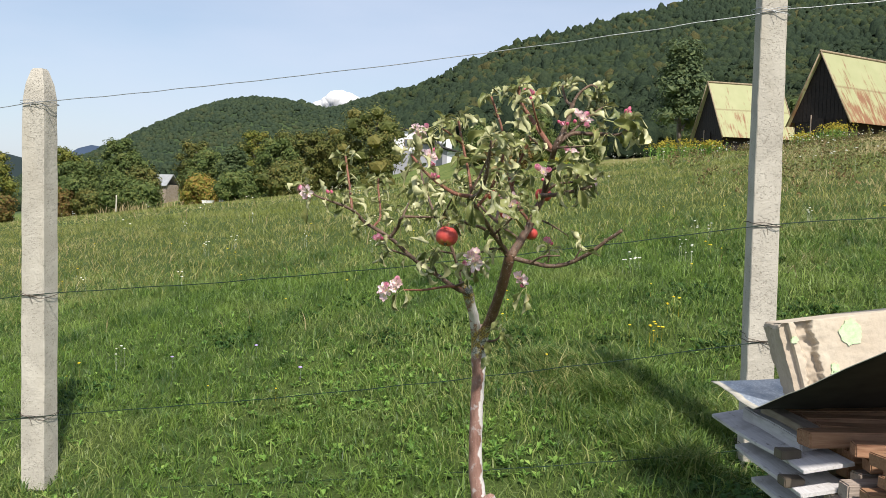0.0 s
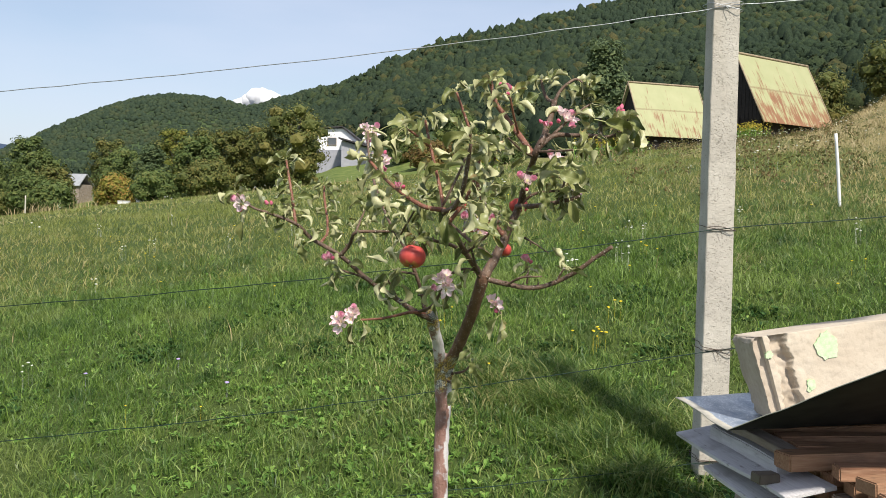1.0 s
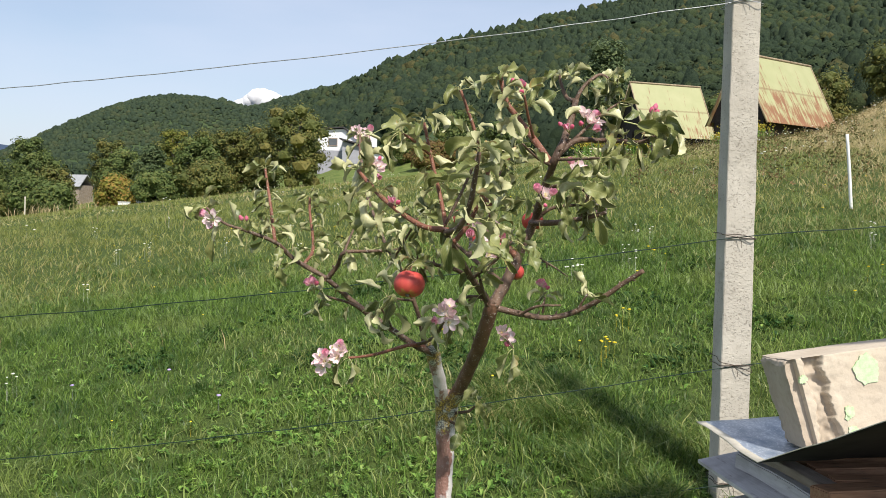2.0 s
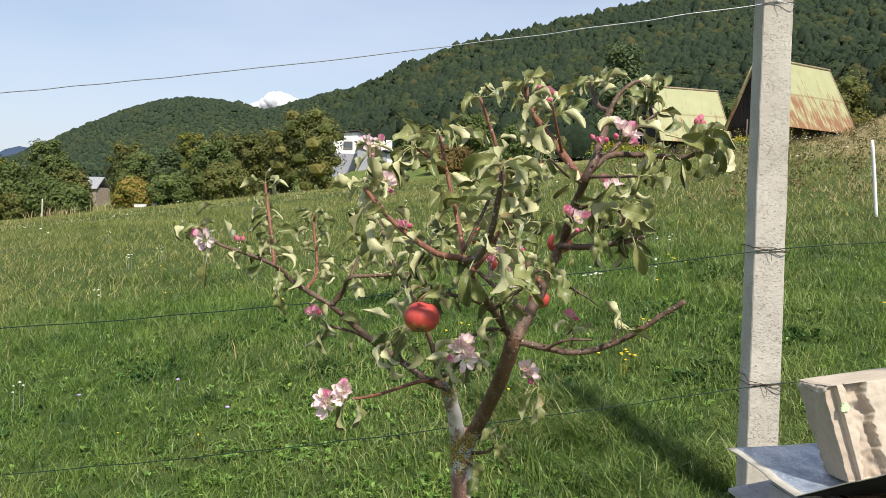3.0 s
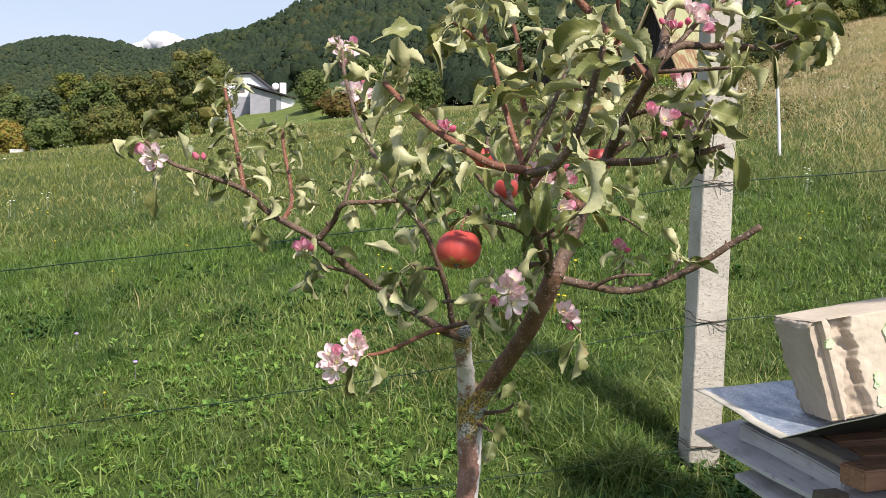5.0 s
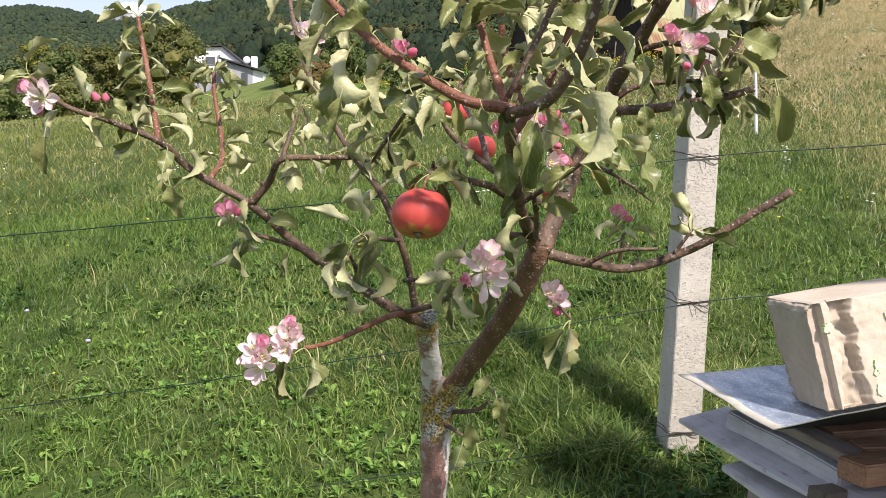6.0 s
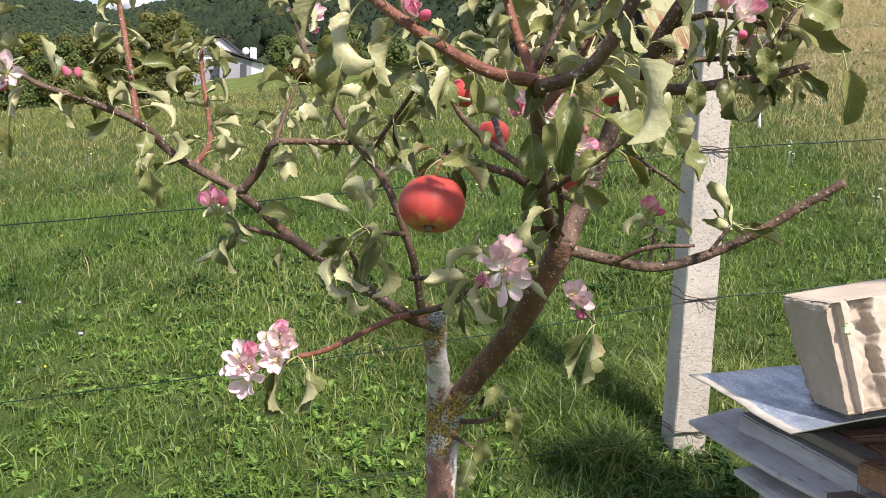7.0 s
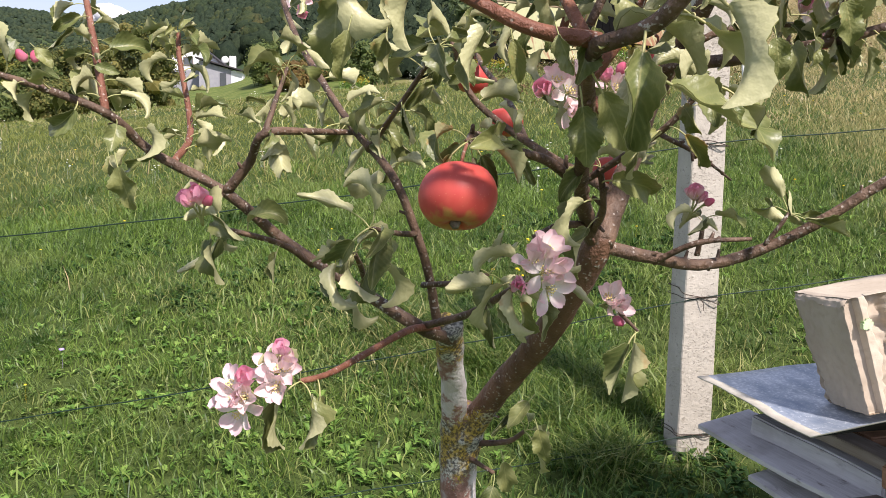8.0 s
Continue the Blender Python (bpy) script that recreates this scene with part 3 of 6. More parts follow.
def wood_template(rng, kind):
    """One tree of a wood, about 1 high: a lumpy crown, with a skin of leaf sprays where it is near."""
    if kind == "far":
        return joined([crown_lump(rng, [0.46, 0.46, 0.52], [0, 0, 0.5], 0.2, 1)])
    if kind.endswith("pine"):
        v, f = crown_lump(rng, 1.0, 0.0, 0.2, 2 if kind == "near_pine" else 1)
        z = v[:, 2:3] * 0.5 + 0.5
        pieces = [(np.concatenate([v[:, :2] * 0.36 * np.clip(1.2 - 0.7 * z, 0.1, 1), z * 0.92], 1), f)]
        if kind == "near_pine":
            for h, w in ((0.3, 0.29), (0.52, 0.23), (0.72, 0.15), (0.88, 0.08)):
                pieces.append(leaf_sprays(rng, 13, [w, w, 0.12], [0, 0, h], 0.05, 0.8))
        return joined(pieces)
    a, h = rng.uniform(0, 6.28), rng.uniform(0.5, 0.72)
    side = [0.22 * math.cos(a), 0.22 * math.sin(a), h]
    fine = 2 if kind == "near_leafy" else 1
    pieces = [crown_lump(rng, [0.36, 0.36, 0.45], [0, 0, 0.52], 0.24, fine), crown_lump(rng, 0.25, side, 0.24, fine)]
    if kind == "near_leafy":
        pieces.append(leaf_sprays(rng, 44, [0.36, 0.36, 0.45], [0, 0, 0.52], 0.058, 0.8))
        pieces.append(leaf_sprays(rng, 18, [0.25, 0.25, 0.25], side, 0.052, 0.8))
    return joined(pieces)


def wood(name, label, mat, spots, sizes, kind, seed):
    rng = np.random.default_rng(seed)
    temps = [wood_template(rng, kind) for _ in range(9)]
    pieces = []
    for (x, y, z), s in zip(spots, sizes):
        v, f = temps[rng.integers(9)]
        a = rng.uniform(0, 6.28)
        rot = np.array([[math.cos(a), -math.sin(a), 0], [math.sin(a), math.cos(a), 0], [0, 0, 1]])
        w = 1.0 if "pine" in kind else 1.2
        pieces.append((v @ rot.T * [s * w * rng.uniform(0.85, 1.2), s * w * rng.uniform(0.85, 1.2), s * rng.uniform(0.8, 1.2)] + [x, y, z - (0.2 if "pine" in kind else 0.36) * s], f))
    v, f = joined(pieces)
    tagged(new(name, big_mesh(name, v, f, mat, True)), label, "forest", kind="stuff")


def build_woods():
    rng = np.random.default_rng(5)
    leafy, pines, hill = [], [], []
    # hillside behind the huts, up to its ridge
    for n in range(20000):
        y = rng.uniform(105, 255) if n < 2500 else 255 + 285 * rng.random() ** 0.85
        x = rng.uniform(-0.42 * y, 0.95 * y)
        if right_hill(x, y) < 4 and y > 160 or (x < -20 and y < 140):
            continue
        if x < 20 and y < 150:
            continue
        pine = noise.noise(Vector((x, y, 0)) * 0.018) + 0.45 * rng.uniform(-1, 1) > 0.04
        (pines if pine else leafy).append((x, y, y))
    # rounded hill
    for _ in range(13500):
        x, y = rng.normal(-172, 150), rng.uniform(520, 735)
        if left_hill(x, y) < 8 or right_hill(x, y) > left_hill(x, y) + 20:
            continue
        hill.append((x, y, 215))
    # valley between the meadow's edge and the hills
    for _ in range(800):
        y = rng.uniform(150, 480)
        x = rng.uniform(-0.62 * y, -0.06 * y)
        leafy.append((x, y, y * 0.8))
    mixed, conifers = "mixed green broadleaf wood covering the slopes", "dark green pine wood on the hillside"
    near = 255
    for name, label, mat, spots, kind in (
            ("wood", mixed, "forest", [q for q in leafy if q[1] < near], "near_leafy"),
            ("wood", mixed, "forest", [q for q in leafy if q[1] >= near], "leafy"),
            ("wood", "green broadleaf wood covering the rounded hill", "hazed_forest", hill, "far"),
            ("pine_wood", conifers, "pines", [q for q in pines if q[1] < near], "near_pine"),
            ("pine_wood", conifers, "pines", [q for q in pines if q[1] >= near], "pine")):
        a = np.array(spots)
        z = height(a[:, 0], a[:, 1])
        sizes = 7.2 * np.exp(rng.normal(0, 0.22, len(a))) * np.clip(a[:, 2] / 330, 0.68, 0.95) * (0.58 if kind == "far" else 1.02 if "pine" in kind else 1.0) * (1.0 if "near" in kind else 0.66 if kind != "far" else 1.0)
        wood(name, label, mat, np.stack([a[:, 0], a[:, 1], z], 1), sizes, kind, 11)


build_woods()

# cloud behind the saddle of the hills
def build_cloud():
    rng = np.random.default_rng(3)
    pieces = []
    for i in range(60):
        v, f = ico(3)
        u = rng.uniform(-0.72, 1)
        s = (14 + 16 * (1 - abs(u))) * rng.uniform(0.6, 1.05)
        lump = np.array([noise.noise(Vector(q) * 1.6 + Vector((i * 5.0, 0, 0))) + 0.4 * noise.noise(Vector(q) * 5) for q in v])[:, None]
        v = v * (1 + 0.16 * lump) * [s * 1.2, s, s]
        pieces.append((v + [u * 92, rng.uniform(-20, 20), 40 * (1 - abs(u - 0.1) ** 1.8) * rng.random() ** 0.6 - 14], f))
    v, f = joined(pieces)
    thing("cloud", "small white cumulus cloud above the hills", "cloud", pose(-338, 2520, 268), big_mesh("cloud", v, f, "cloud", True), kind="structure")


build_cloud()


# ---- trees at the meadow's far edge ----
def leaf_cloud(rng, centre, radius, count, size, heart=None):
    """Leaf clumps: small bent quads filling an uneven ball, thickest at its skin."""
    d = rng.normal(size=(count, 3))
    d /= np.linalg.norm(d, axis=1, keepdims=True)
    r = rng.random((count, 1)) ** 0.4
    wob = np.array([1 + 0.3 * noise.noise(Vector(q) * 1.7 + Vector(centre)) for q in d])[:, None]
    c = np.asarray(centre) + d * r * wob * np.asarray(radius)
    n = d * 0.7 + rng.normal(size=(count, 3)) * 0.5 + [0, -0.1, 0.3]
    if heart is not None:
        away = c - np.asarray(heart)
        n = n + 0.8 * away / (np.linalg.norm(away, axis=1, keepdims=True) + 1e-6)
    n /= np.linalg.norm(n, axis=1, keepdims=True)
    a = np.cross(n, rng.normal(size=(count, 3)))
    a /= np.linalg.norm(a, axis=1, keepdims=True)
    b = np.cross(n, a)
    s = size * rng.uniform(0.6, 1.3, (count, 1))
    quad = np.stack([c - a * s, c - b * s * 0.55 + n * s * 0.2, c + a * s, c + b * s * 0.55 + n * s * 0.2], 1).reshape(-1, 3)
    i = np.arange(count)[:, None] * 4
    tris = np.concatenate([i + [0, 1, 2], i + [0, 2, 3]])
    return quad, tris


def edge_tree(name, label, x, y, tall, wide, mat, seed, clumps=38, leaves=122, size=0.15, low=0.08, pine=False, lean=0.0):
    rng = np.random.default_rng(seed)
    ob = thing(name, label, "tree" if tall > 3.2 else "bush", pose(x, y, float(height(x, y)) - 0.1, 0, 0, 0 if lean else rng.uniform(0, 360)))
    top = (rng.uniform(-0.1, 0.1) * wide + lean, rng.uniform(-0.1, 0.1) * wide, tall * 0.85)
    part("trunk", tube("trunk", [(0, 0, 0), (0.05 * wide, 0.02 * wide, tall * 0.35), top], [tall * 0.022, tall * 0.016, tall * 0.005], "tree_bark", 8, 4), ob)
    pieces = []
    for i in range(clumps):
        h = low + (0.93 - low) * (i + rng.random()) / clumps
        spread = (1.05 - h) ** 0.75 if pine else math.sqrt(max(0.05, 1 - (2 * (h - low) / (1 - low) - 0.85) ** 2 * 0.8))
        a = i * 2.4 + rng.uniform(-0.4, 0.4)
        out = wide * rng.uniform(0.16, 0.38) * spread
        c = np.array([math.cos(a) * out + lean, math.sin(a) * out, h * tall])
        rad = wide * (0.14 if pine else 0.16) * rng.uniform(0.65, 1.3)
        flat = 0.55 if pine else 0.75
        pieces.append(leaf_cloud(rng, c, (rad, rad, rad * flat), leaves, size, (lean, 0, tall * 0.45)))
        v, f = ico(1)
        v = v * (1 + 0.14 * rng.uniform(-1, 1, (len(v), 1))) * np.array([rad, rad, rad * flat]) * 0.55
        pieces.append((v + c, f))
        if i % 3 == 0:
            part("limb", tube("limb", [(0, 0, h * tall * 0.75), tuple(c * [0.5, 0.5, 0.93]), tuple(c)], [tall * 0.009, tall * 0.006, tall * 0.002], "tree_bark", 5, 3), ob)
    v, f = joined(pieces)
    part("crown", big_mesh("crown", v, f, mat), ob)
    return ob


EDGE = [
    # name, label, x, y, height, width, foliage
    ("oak_tree", "broad round olive-green tree at the meadow's far edge", -8.9, 92, 10.4, 9.8, "oak"),
    ("oak_tree", "olive-green tree with a bushy crown at the meadow's edge", -13.3, 96, 8.6, 7.5, "oak"),
    ("leafy_tree", "dark green tree at the meadow's far edge", -18.5, 90, 7.6, 6.0, "green_tree"),
    ("spruce_tree", "dense dark conifer at the meadow's far edge", -23.0, 90, 7.2, 6.5, "pine"),
    ("leafy_tree", "green tree behind the grey-roofed shed", -29.0, 100, 7.5, 6.5, "green_tree"),
    ("autumn_bush", "yellow and orange autumn bush beside the shed", -26.0, 88, 3.6, 5.2, "yellow_tree"),
    ("leafy_tree", "green tree in the row at the meadow's edge", -36.0, 95, 8.0, 6.5, "green_tree"),
    ("leafy_tree", "green tree in the row at the meadow's edge", -41.0, 92, 7.2, 6.0, "green_tree"),
    ("russet_bush", "russet bush at the meadow's edge", -39.0, 84, 3.6, 5.5, "rust_tree"),
    ("autumn_tree", "yellowing tree at the meadow's edge", -47.0, 86, 9.0, 6.5, "lime_tree"),
    ("leafy_tree", "dark green tree at the meadow's edge", -33.0, 84, 4.6, 5.0, "green_tree"),
    ("leafy_tree", "low green tree before the wooded hill", 3.0, 100, 5.5, 6.0, "green_tree"),
    ("leafy_tree", "low green tree before the wooded hill", 9.0, 96, 6.5, 6.5, "green_tree"),
    ("russet_bush", "olive and russet bush near the white house", 5.5, 88, 3.2, 6.5, "rust_tree"),
    ("pine_tree", "tall dark pine beside the tin-roofed hut", 17.5, 66, 11.0, 8.4, "pine"),
    ("leafy_tree", "green bush below the wooded hillside", 12.5, 84, 5.0, 6.0, "green_tree"),
    ("leafy_tree", "green bushes behind the dry meadow", 40.0, 76, 6.5, 8.0, "oak"),
    ("leafy_tree", "green bushes behind the dry meadow", 46.0, 74, 6.0, 8.0, "oak"),
    ("leafy_tree", "green bushes behind the dry meadow", 34.5, 80, 6.8, 7.5, "lime_tree"),
    ("leafy_tree", "olive-green bushes behind the dry meadow", 52.5, 80, 7.0, 8.5, "oak"),
    ("leafy_tree", "olive-green bushes behind the huts", 27.5, 84, 6.5, 7.5, "oak"),
    ("leafy_tree", "green bushes behind the dry meadow", 59.0, 82, 7.0, 8.5, "green_tree"),
    ("leafy_tree", "dark green tree in the row at the meadow's edge", -20.5, 104, 9.0, 6.5, "oak"),
    ("leafy_tree", "green tree in the row at the meadow's edge", -52.0, 92, 8.2, 7.0, "green_tree"),
    ("leafy_tree", "low green bush at the meadow's edge", -16.5, 85, 4.2, 6.0, "oak"),
    ("leafy_tree", "low green bush at the meadow's edge", -21.0, 84, 3.6, 5.5, "green_tree"),
    ("leafy_tree", "low green bush at the meadow's edge", -30.0, 82, 3.2, 5.0, "green_tree"),
    ("leafy_tree", "low green bush before the grey-roofed shed", -35.5, 84, 3.0, 4.5, "oak"),
    ("leafy_tree", "green tree in the row at the meadow's edge", -26.5, 108, 8.0, 6.0, "oak"),
    ("leafy_tree", "green tree in the row at the meadow's edge", -33.0, 116, 7.6, 6.5, "green_tree"),
    ("leafy_tree", "green tree in the row at the meadow's edge", -45.0, 104, 8.0, 7.0, "green_tree"),
    ("russet_bush", "russet bush at the meadow's edge", -43.0, 80, 3.2, 5.0, "rust_tree"),
    ("leafy_tree", "slender green tree in the row at the meadow's edge", -38.4, 98, 10.4, 5.6, "green_tree"),
    ("leafy_tree", "slender green tree in the row at the meadow's edge", -44.0, 96, 9.6, 5.0, "lime_tree"),
    ("leafy_tree", "dark olive tree in the row at the meadow's edge", -31.5, 104, 9.2, 5.6, "oak"),
    ("leafy_tree", "yellow-green tree in the row at the meadow's edge", -23.5, 102, 9.8, 5.4, "lime_tree"),
    ("leafy_tree", "dark olive tree in the row at the meadow's edge", -15.8, 94, 8.4, 5.6, "oak"),
    ("leafy_tree", "low green bush at the meadow's edge", -38.0, 86, 4.8, 5.6, "green_tree"),
    ("leafy_tree", "low green bush at the meadow's edge", -32.6, 90, 5.6, 5.0, "oak"),
    ("leafy_tree", "green bush behind the pale-roofed hut", 22.0, 72, 4.5, 6.0, "green_tree"),
    ("leafy_tree", "green bush behind the rusty-roofed hut", 29.0, 70, 4.5, 6.5, "green_tree"),
]
for i, (name, label, x, y, tall, wide, mat) in enumerate(EDGE):
    edge_tree(name, label, x, y, tall * 0.86, wide, mat, 40 + i, pine=mat == "pine", leaves=165 if tall > 6 else 122, low=0.3 if name == "pine_tree" else 0.08)


# unseen tree added beside the pile to shade the grass before the post
edge_tree("leafy_tree", "unseen leaning green tree added to shade the grass", 2.5, 2.49, 2.5, 0.48, "green_tree", 95, clumps=26, leaves=90, size=0.04, low=0.8, lean=-0.7)


# ---- huts, house, shed ----
def gable_hut(label, x, y, turn, width, length, wall, roof_rise, roof_mat, floor_z):
    """A boarded hut, its gable at local x = 0 and its ridge along +x."""
    ob = thing("wooden_hut", label, "hut", pose(x, y, floor_z, 0, 0, turn), group="huts on the slope")
    h = width / 2
    half = h * 0.86
    t = 0.06
    # boarded gables and side walls
    for gx, name in ((0.25, "front_wall"), (length - 0.25, "back_wall")):
        wall_ob = part(name, mesh(name, [(gx, -half, -1.2), (gx, half, -1.2), (gx, half, wall + 0.1), (gx, -half, wall + 0.1), (gx + t, -half, -1.2), (gx + t, half, -1.2), (gx + t, half, wall + 0.1), (gx + t, -half, wall + 0.1)],
                                  [(0, 1, 2, 3), (7, 6, 5, 4), (0, 4, 5, 1), (1, 5, 6, 2), (2, 6, 7, 3), (3, 7, 4, 0)], "hut_wood", smooth=False), ob)
        n = 15
        for i in range(n):
            y0, y1 = -h + i * width / n + 0.01, -h + (i + 1) * width / n - 0.01
            z0, z1 = (wall + roof_rise * (1 - abs(yy) / h) - 0.05 for yy in (y0, y1))
            s = -0.035 if gx < 1 else 0.035 + t
            b = [(gx + s, y0, wall - 0.05), (gx + s, y1, wall - 0.05), (gx + s, y1, z1), (gx + s, y0, z0), (gx + s + 0.03, y0, wall - 0.05), (gx + s + 0.03, y1, wall - 0.05), (gx + s + 0.03, y1, z1), (gx + s + 0.03, y0, z0)]
            part("board", mesh("board", b, [(0, 3, 2, 1), (4, 5, 6, 7), (0, 1, 5, 4), (1, 2, 6, 5), (2, 3, 7, 6), (3, 0, 4, 7)], "hut_wood", smooth=False), wall_ob)
    for sgn in (-1, 1):
        part("side_wall", box("side_wall", (length - 0.5, t, wall + 1.3), "hut_wood"), ob, "", pose(length / 2, sgn * half, (wall - 1.1) / 2))
    part("door", box("door", (0.05, 0.75, 1.7), "hut_wood", 0.01), ob, "dark plank door", pose(0.19, 0.1, 0.35))
    part("door_frame", box("door_frame", (0.06, 0.06, 1.9), "old_board", 0.005), ob, "", pose(0.18, 0.52, 0.45))
    # two roof slopes of ribbed tin, with a lap half-way up
    for sgn in (-1, 1):
        verts, faces, uvs = [], [], []
        cols, rows = 64, 6
        for i in range(cols + 1):
            for j in range(rows + 1):
                f = j / rows
                lift = 0.012 * (1 if i % 4 in (0, 1) else 0) + (0.02 if f > 0.5 else 0.0)
                out = 1.08
                verts.append((i / cols * length, sgn * (h * out * (1 - f) - lift * 0.5), wall + roof_rise * (out * f - out + 1) + lift + 0.04))
                uvs.append((i / cols, f))
        for i in range(cols):
            for j in range(rows):
                a = i * (rows + 1) + j
                q = (a, a + rows + 1, a + rows + 2, a + 1)
                faces.append(q if sgn < 0 else q[::-1])
        me = mesh("roof_sheet", verts, faces, roof_mat, smooth=False, uvs=uvs)
        sheet = part("roof_slope", me, ob, "pale tin sheeting streaked with rust")
        sheet.modifiers.new("thick", "SOLIDIFY").thickness = 0.03
        for gx in (0.0, length):
            part("verge_board", tube("verge_board", [(gx, sgn * h * 1.1, wall - roof_rise * 0.08), (gx, 0, wall + roof_rise + 0.05)], [0.045, 0.045], "roof_trim", 4, 2), ob)
    part("ridge_cap", tube("ridge_cap", [(-0.05, 0, wall + roof_rise + 0.07), (length + 0.05, 0, wall + roof_rise + 0.07)], [0.07, 0.07], "roof_trim", 6, 2), ob)
    return ob


gable_hut("black wooden hut with a rusting pale tin roof", 19.59, 46.5, 31, 3.6, 7.0, 1.1, 3.6, "roof_rusty", 5.23)
gable_hut("black wooden hut with a pale green tin roof", 17.03, 58.1, 14, 3.8, 5.6, 1.0, 3.5, "roof_pale", 5.32)


def build_house():
    ob = thing("white_house", "white two-storey house with a low dark pitched roof", "house", pose(-5.4, 120, 4.5, 0, 0, -6))
    L, W, H = 4.6, 7.0, 6.6
    # main block: ridge runs away, the roof falls to +x
    part("wall", mesh("wall", [(-3.0, 0, 0), (3.4, 0, 0), (3.4, 0, 4.6), (0.6, 0, 6.75), (-3.0, 0, 6.5), (-3.0, W, 0), (3.4, W, 0), (3.4, W, 4.6), (0.6, W, 6.75), (-3.0, W, 6.5)],
                      [(0, 1, 2, 3, 4), (9, 8, 7, 6, 5), (0, 5, 6, 1), (1, 6, 7, 2), (2, 7, 8, 3), (3, 8, 9, 4), (4, 9, 5, 0)], "plaster", smooth=False), ob, "white plastered walls")
    for a, b in (((-3.4, 6.55), (0.6, 6.85)), ((0.55, 6.85), (3.9, 4.3))):
        dx, dz = b[0] - a[0], b[1] - a[1]
        part("roof", box("roof", (math.hypot(dx, dz), W + 0.9, 0.16), "house_roof", 0.02), ob, "", pose((a[0] + b[0]) / 2, W / 2, (a[1] + b[1]) / 2 + 0.1, 0, -math.degrees(math.atan2(dz, dx)), 0))
    # grey annex in front
    part("annex_wall", mesh("annex_wall", [(0.9, -3.2, 0), (4.9, -3.2, 0), (4.9, -3.2, 3.75), (0.9, -3.2, 4.8), (0.9, -0.01, 0), (4.9, -0.01, 0), (4.9, -0.01, 3.75), (0.9, -0.01, 4.8)],
                            [(0, 1, 2, 3), (7, 6, 5, 4), (0, 4, 5, 1), (1, 5, 6, 2), (2, 6, 7, 3), (3, 7, 4, 0)], "grey_plaster", smooth=False), ob, "grey plastered annex")
    part("annex_end_wall", box("annex_end_wall", (1.45, 0.1, 3.6), "plaster"), ob, "white plastered end wall", pose(5.64, -3.1, 1.8))
    part("annex_side", box("annex_side", (0.1, 3.0, 3.4), "plaster"), ob, "", pose(6.3, -1.5, 1.7))
    part("annex_roof", box("annex_roof", (6.2, 4.2, 0.2), "house_roof", 0.02), ob, "", pose(3.55, -1.7, 4.4, 0, 14.5, 0))
    # grey panel added on the white wall for the shade under a balcony
    part("lower_wall", box("lower_wall", (3.8, 0.12, 3.7), "grey_plaster", 0.01), ob, "grey panel standing in for shade under a balcony", pose(-1.1, -0.07, 1.9))
    win = part("window", box("window", (1.1, 0.08, 0.95), "glass", 0.01), ob, "", pose(-0.9, -0.03, 4.9))
    for px, pz, sx, sz in ((0, 0.5, 1.25, 0.08), (0, -0.5, 1.25, 0.08), (-0.6, 0, 0.08, 1.05), (0.6, 0, 0.08, 1.05)):
        part("frame", box("frame", (sx, 0.12, sz), "old_board", 0.01), win, "", pose(px, -0.02, pz))
    part("door", box("door", (0.8, 0.08, 2.1), "glass", 0.01), ob, "", pose(3.9, -3.24, 2.3))
    part("chimney", box("chimney", (0.8, 0.8, 1.5), "plaster", 0.02), ob, "white chimney", pose(4.9, -0.8, 4.9))
    v, f = ico(2)
    dish = big_mesh("satellite_dish", v * [0.5, 0.12, 0.5], f, "white_paint", True)
    part("satellite_dish", dish, ob, "white round dish", pose(4.0, -1.6, 5.1))
    return ob


build_house()


def build_shed():
    ob = thing("shed", "small shed with a light grey sheet roof among trees", "shed", pose(-38.4, 112, float(height(-38.4, 112)), 0, 0, -14))
    part("wall", box("wall", (3.5, 3.0, 2.4), "old_board"), ob, "", pose(0, 0, 1.2))
    for sgn in (-1, 1):
        slope = box("roof_slope", (3.9, 2.3, 0.12), "shed_roof", 0.01)
        part("roof_slope", slope, ob, "light grey sheeting", pose(0, sgn * 0.88, 2.95, -sgn * 42, 0, 0))
    return ob


build_shed()


def white_box(x, y, wide, tall, deep=0.5):
    """A low white lidded box on two runners."""
    ob = thing("white_box", "small white lidded box standing at the meadow's edge", "box", pose(x, y, float(height(x, y)) + 0.04, 0, 0, 8), group="white boxes")
    part("body", box("body", (wide, deep, tall), "white_paint", 0.02), ob, "", pose(0, 0, 0.06 + tall / 2))
    part("lid", box("lid", (wide + 0.08, deep + 0.08, 0.06), "white_paint", 0.015), ob, "", pose(0, 0, 0.09 + tall))
    for sgn in (-1, 1):
        part("runner", box("runner", (0.08, deep, 0.1), "old_board", 0.01), ob, "", pose(sgn * wide * 0.35, 0, 0.02))


for box_x, box_y, box_w, box_t in ((-24.35, 85, 1.1, 0.26), (-22.9, 85.3, 0.7, 0.3), (3.98, 100, 0.9, 0.75)):
    white_box(box_x, box_y, box_w, box_t)

edge_stake = thing("wooden_stake", "thin pale wooden stake at the meadow's edge", "stake", pose(-22.9, 58, float(height(-22.9, 58)), 0, 2, 0))
part("shaft", tube("shaft", [(0, 0, -0.1), (0.01, 0, 0.6), (0, 0, 1.25)], [0.05, 0.047, 0.04], "zinc_edge", 7, 3, 0.05), edge_stake)


# ---- fence ----
POST_R, POST_L = (1.583, 4.315), (-2.257, 4.80)


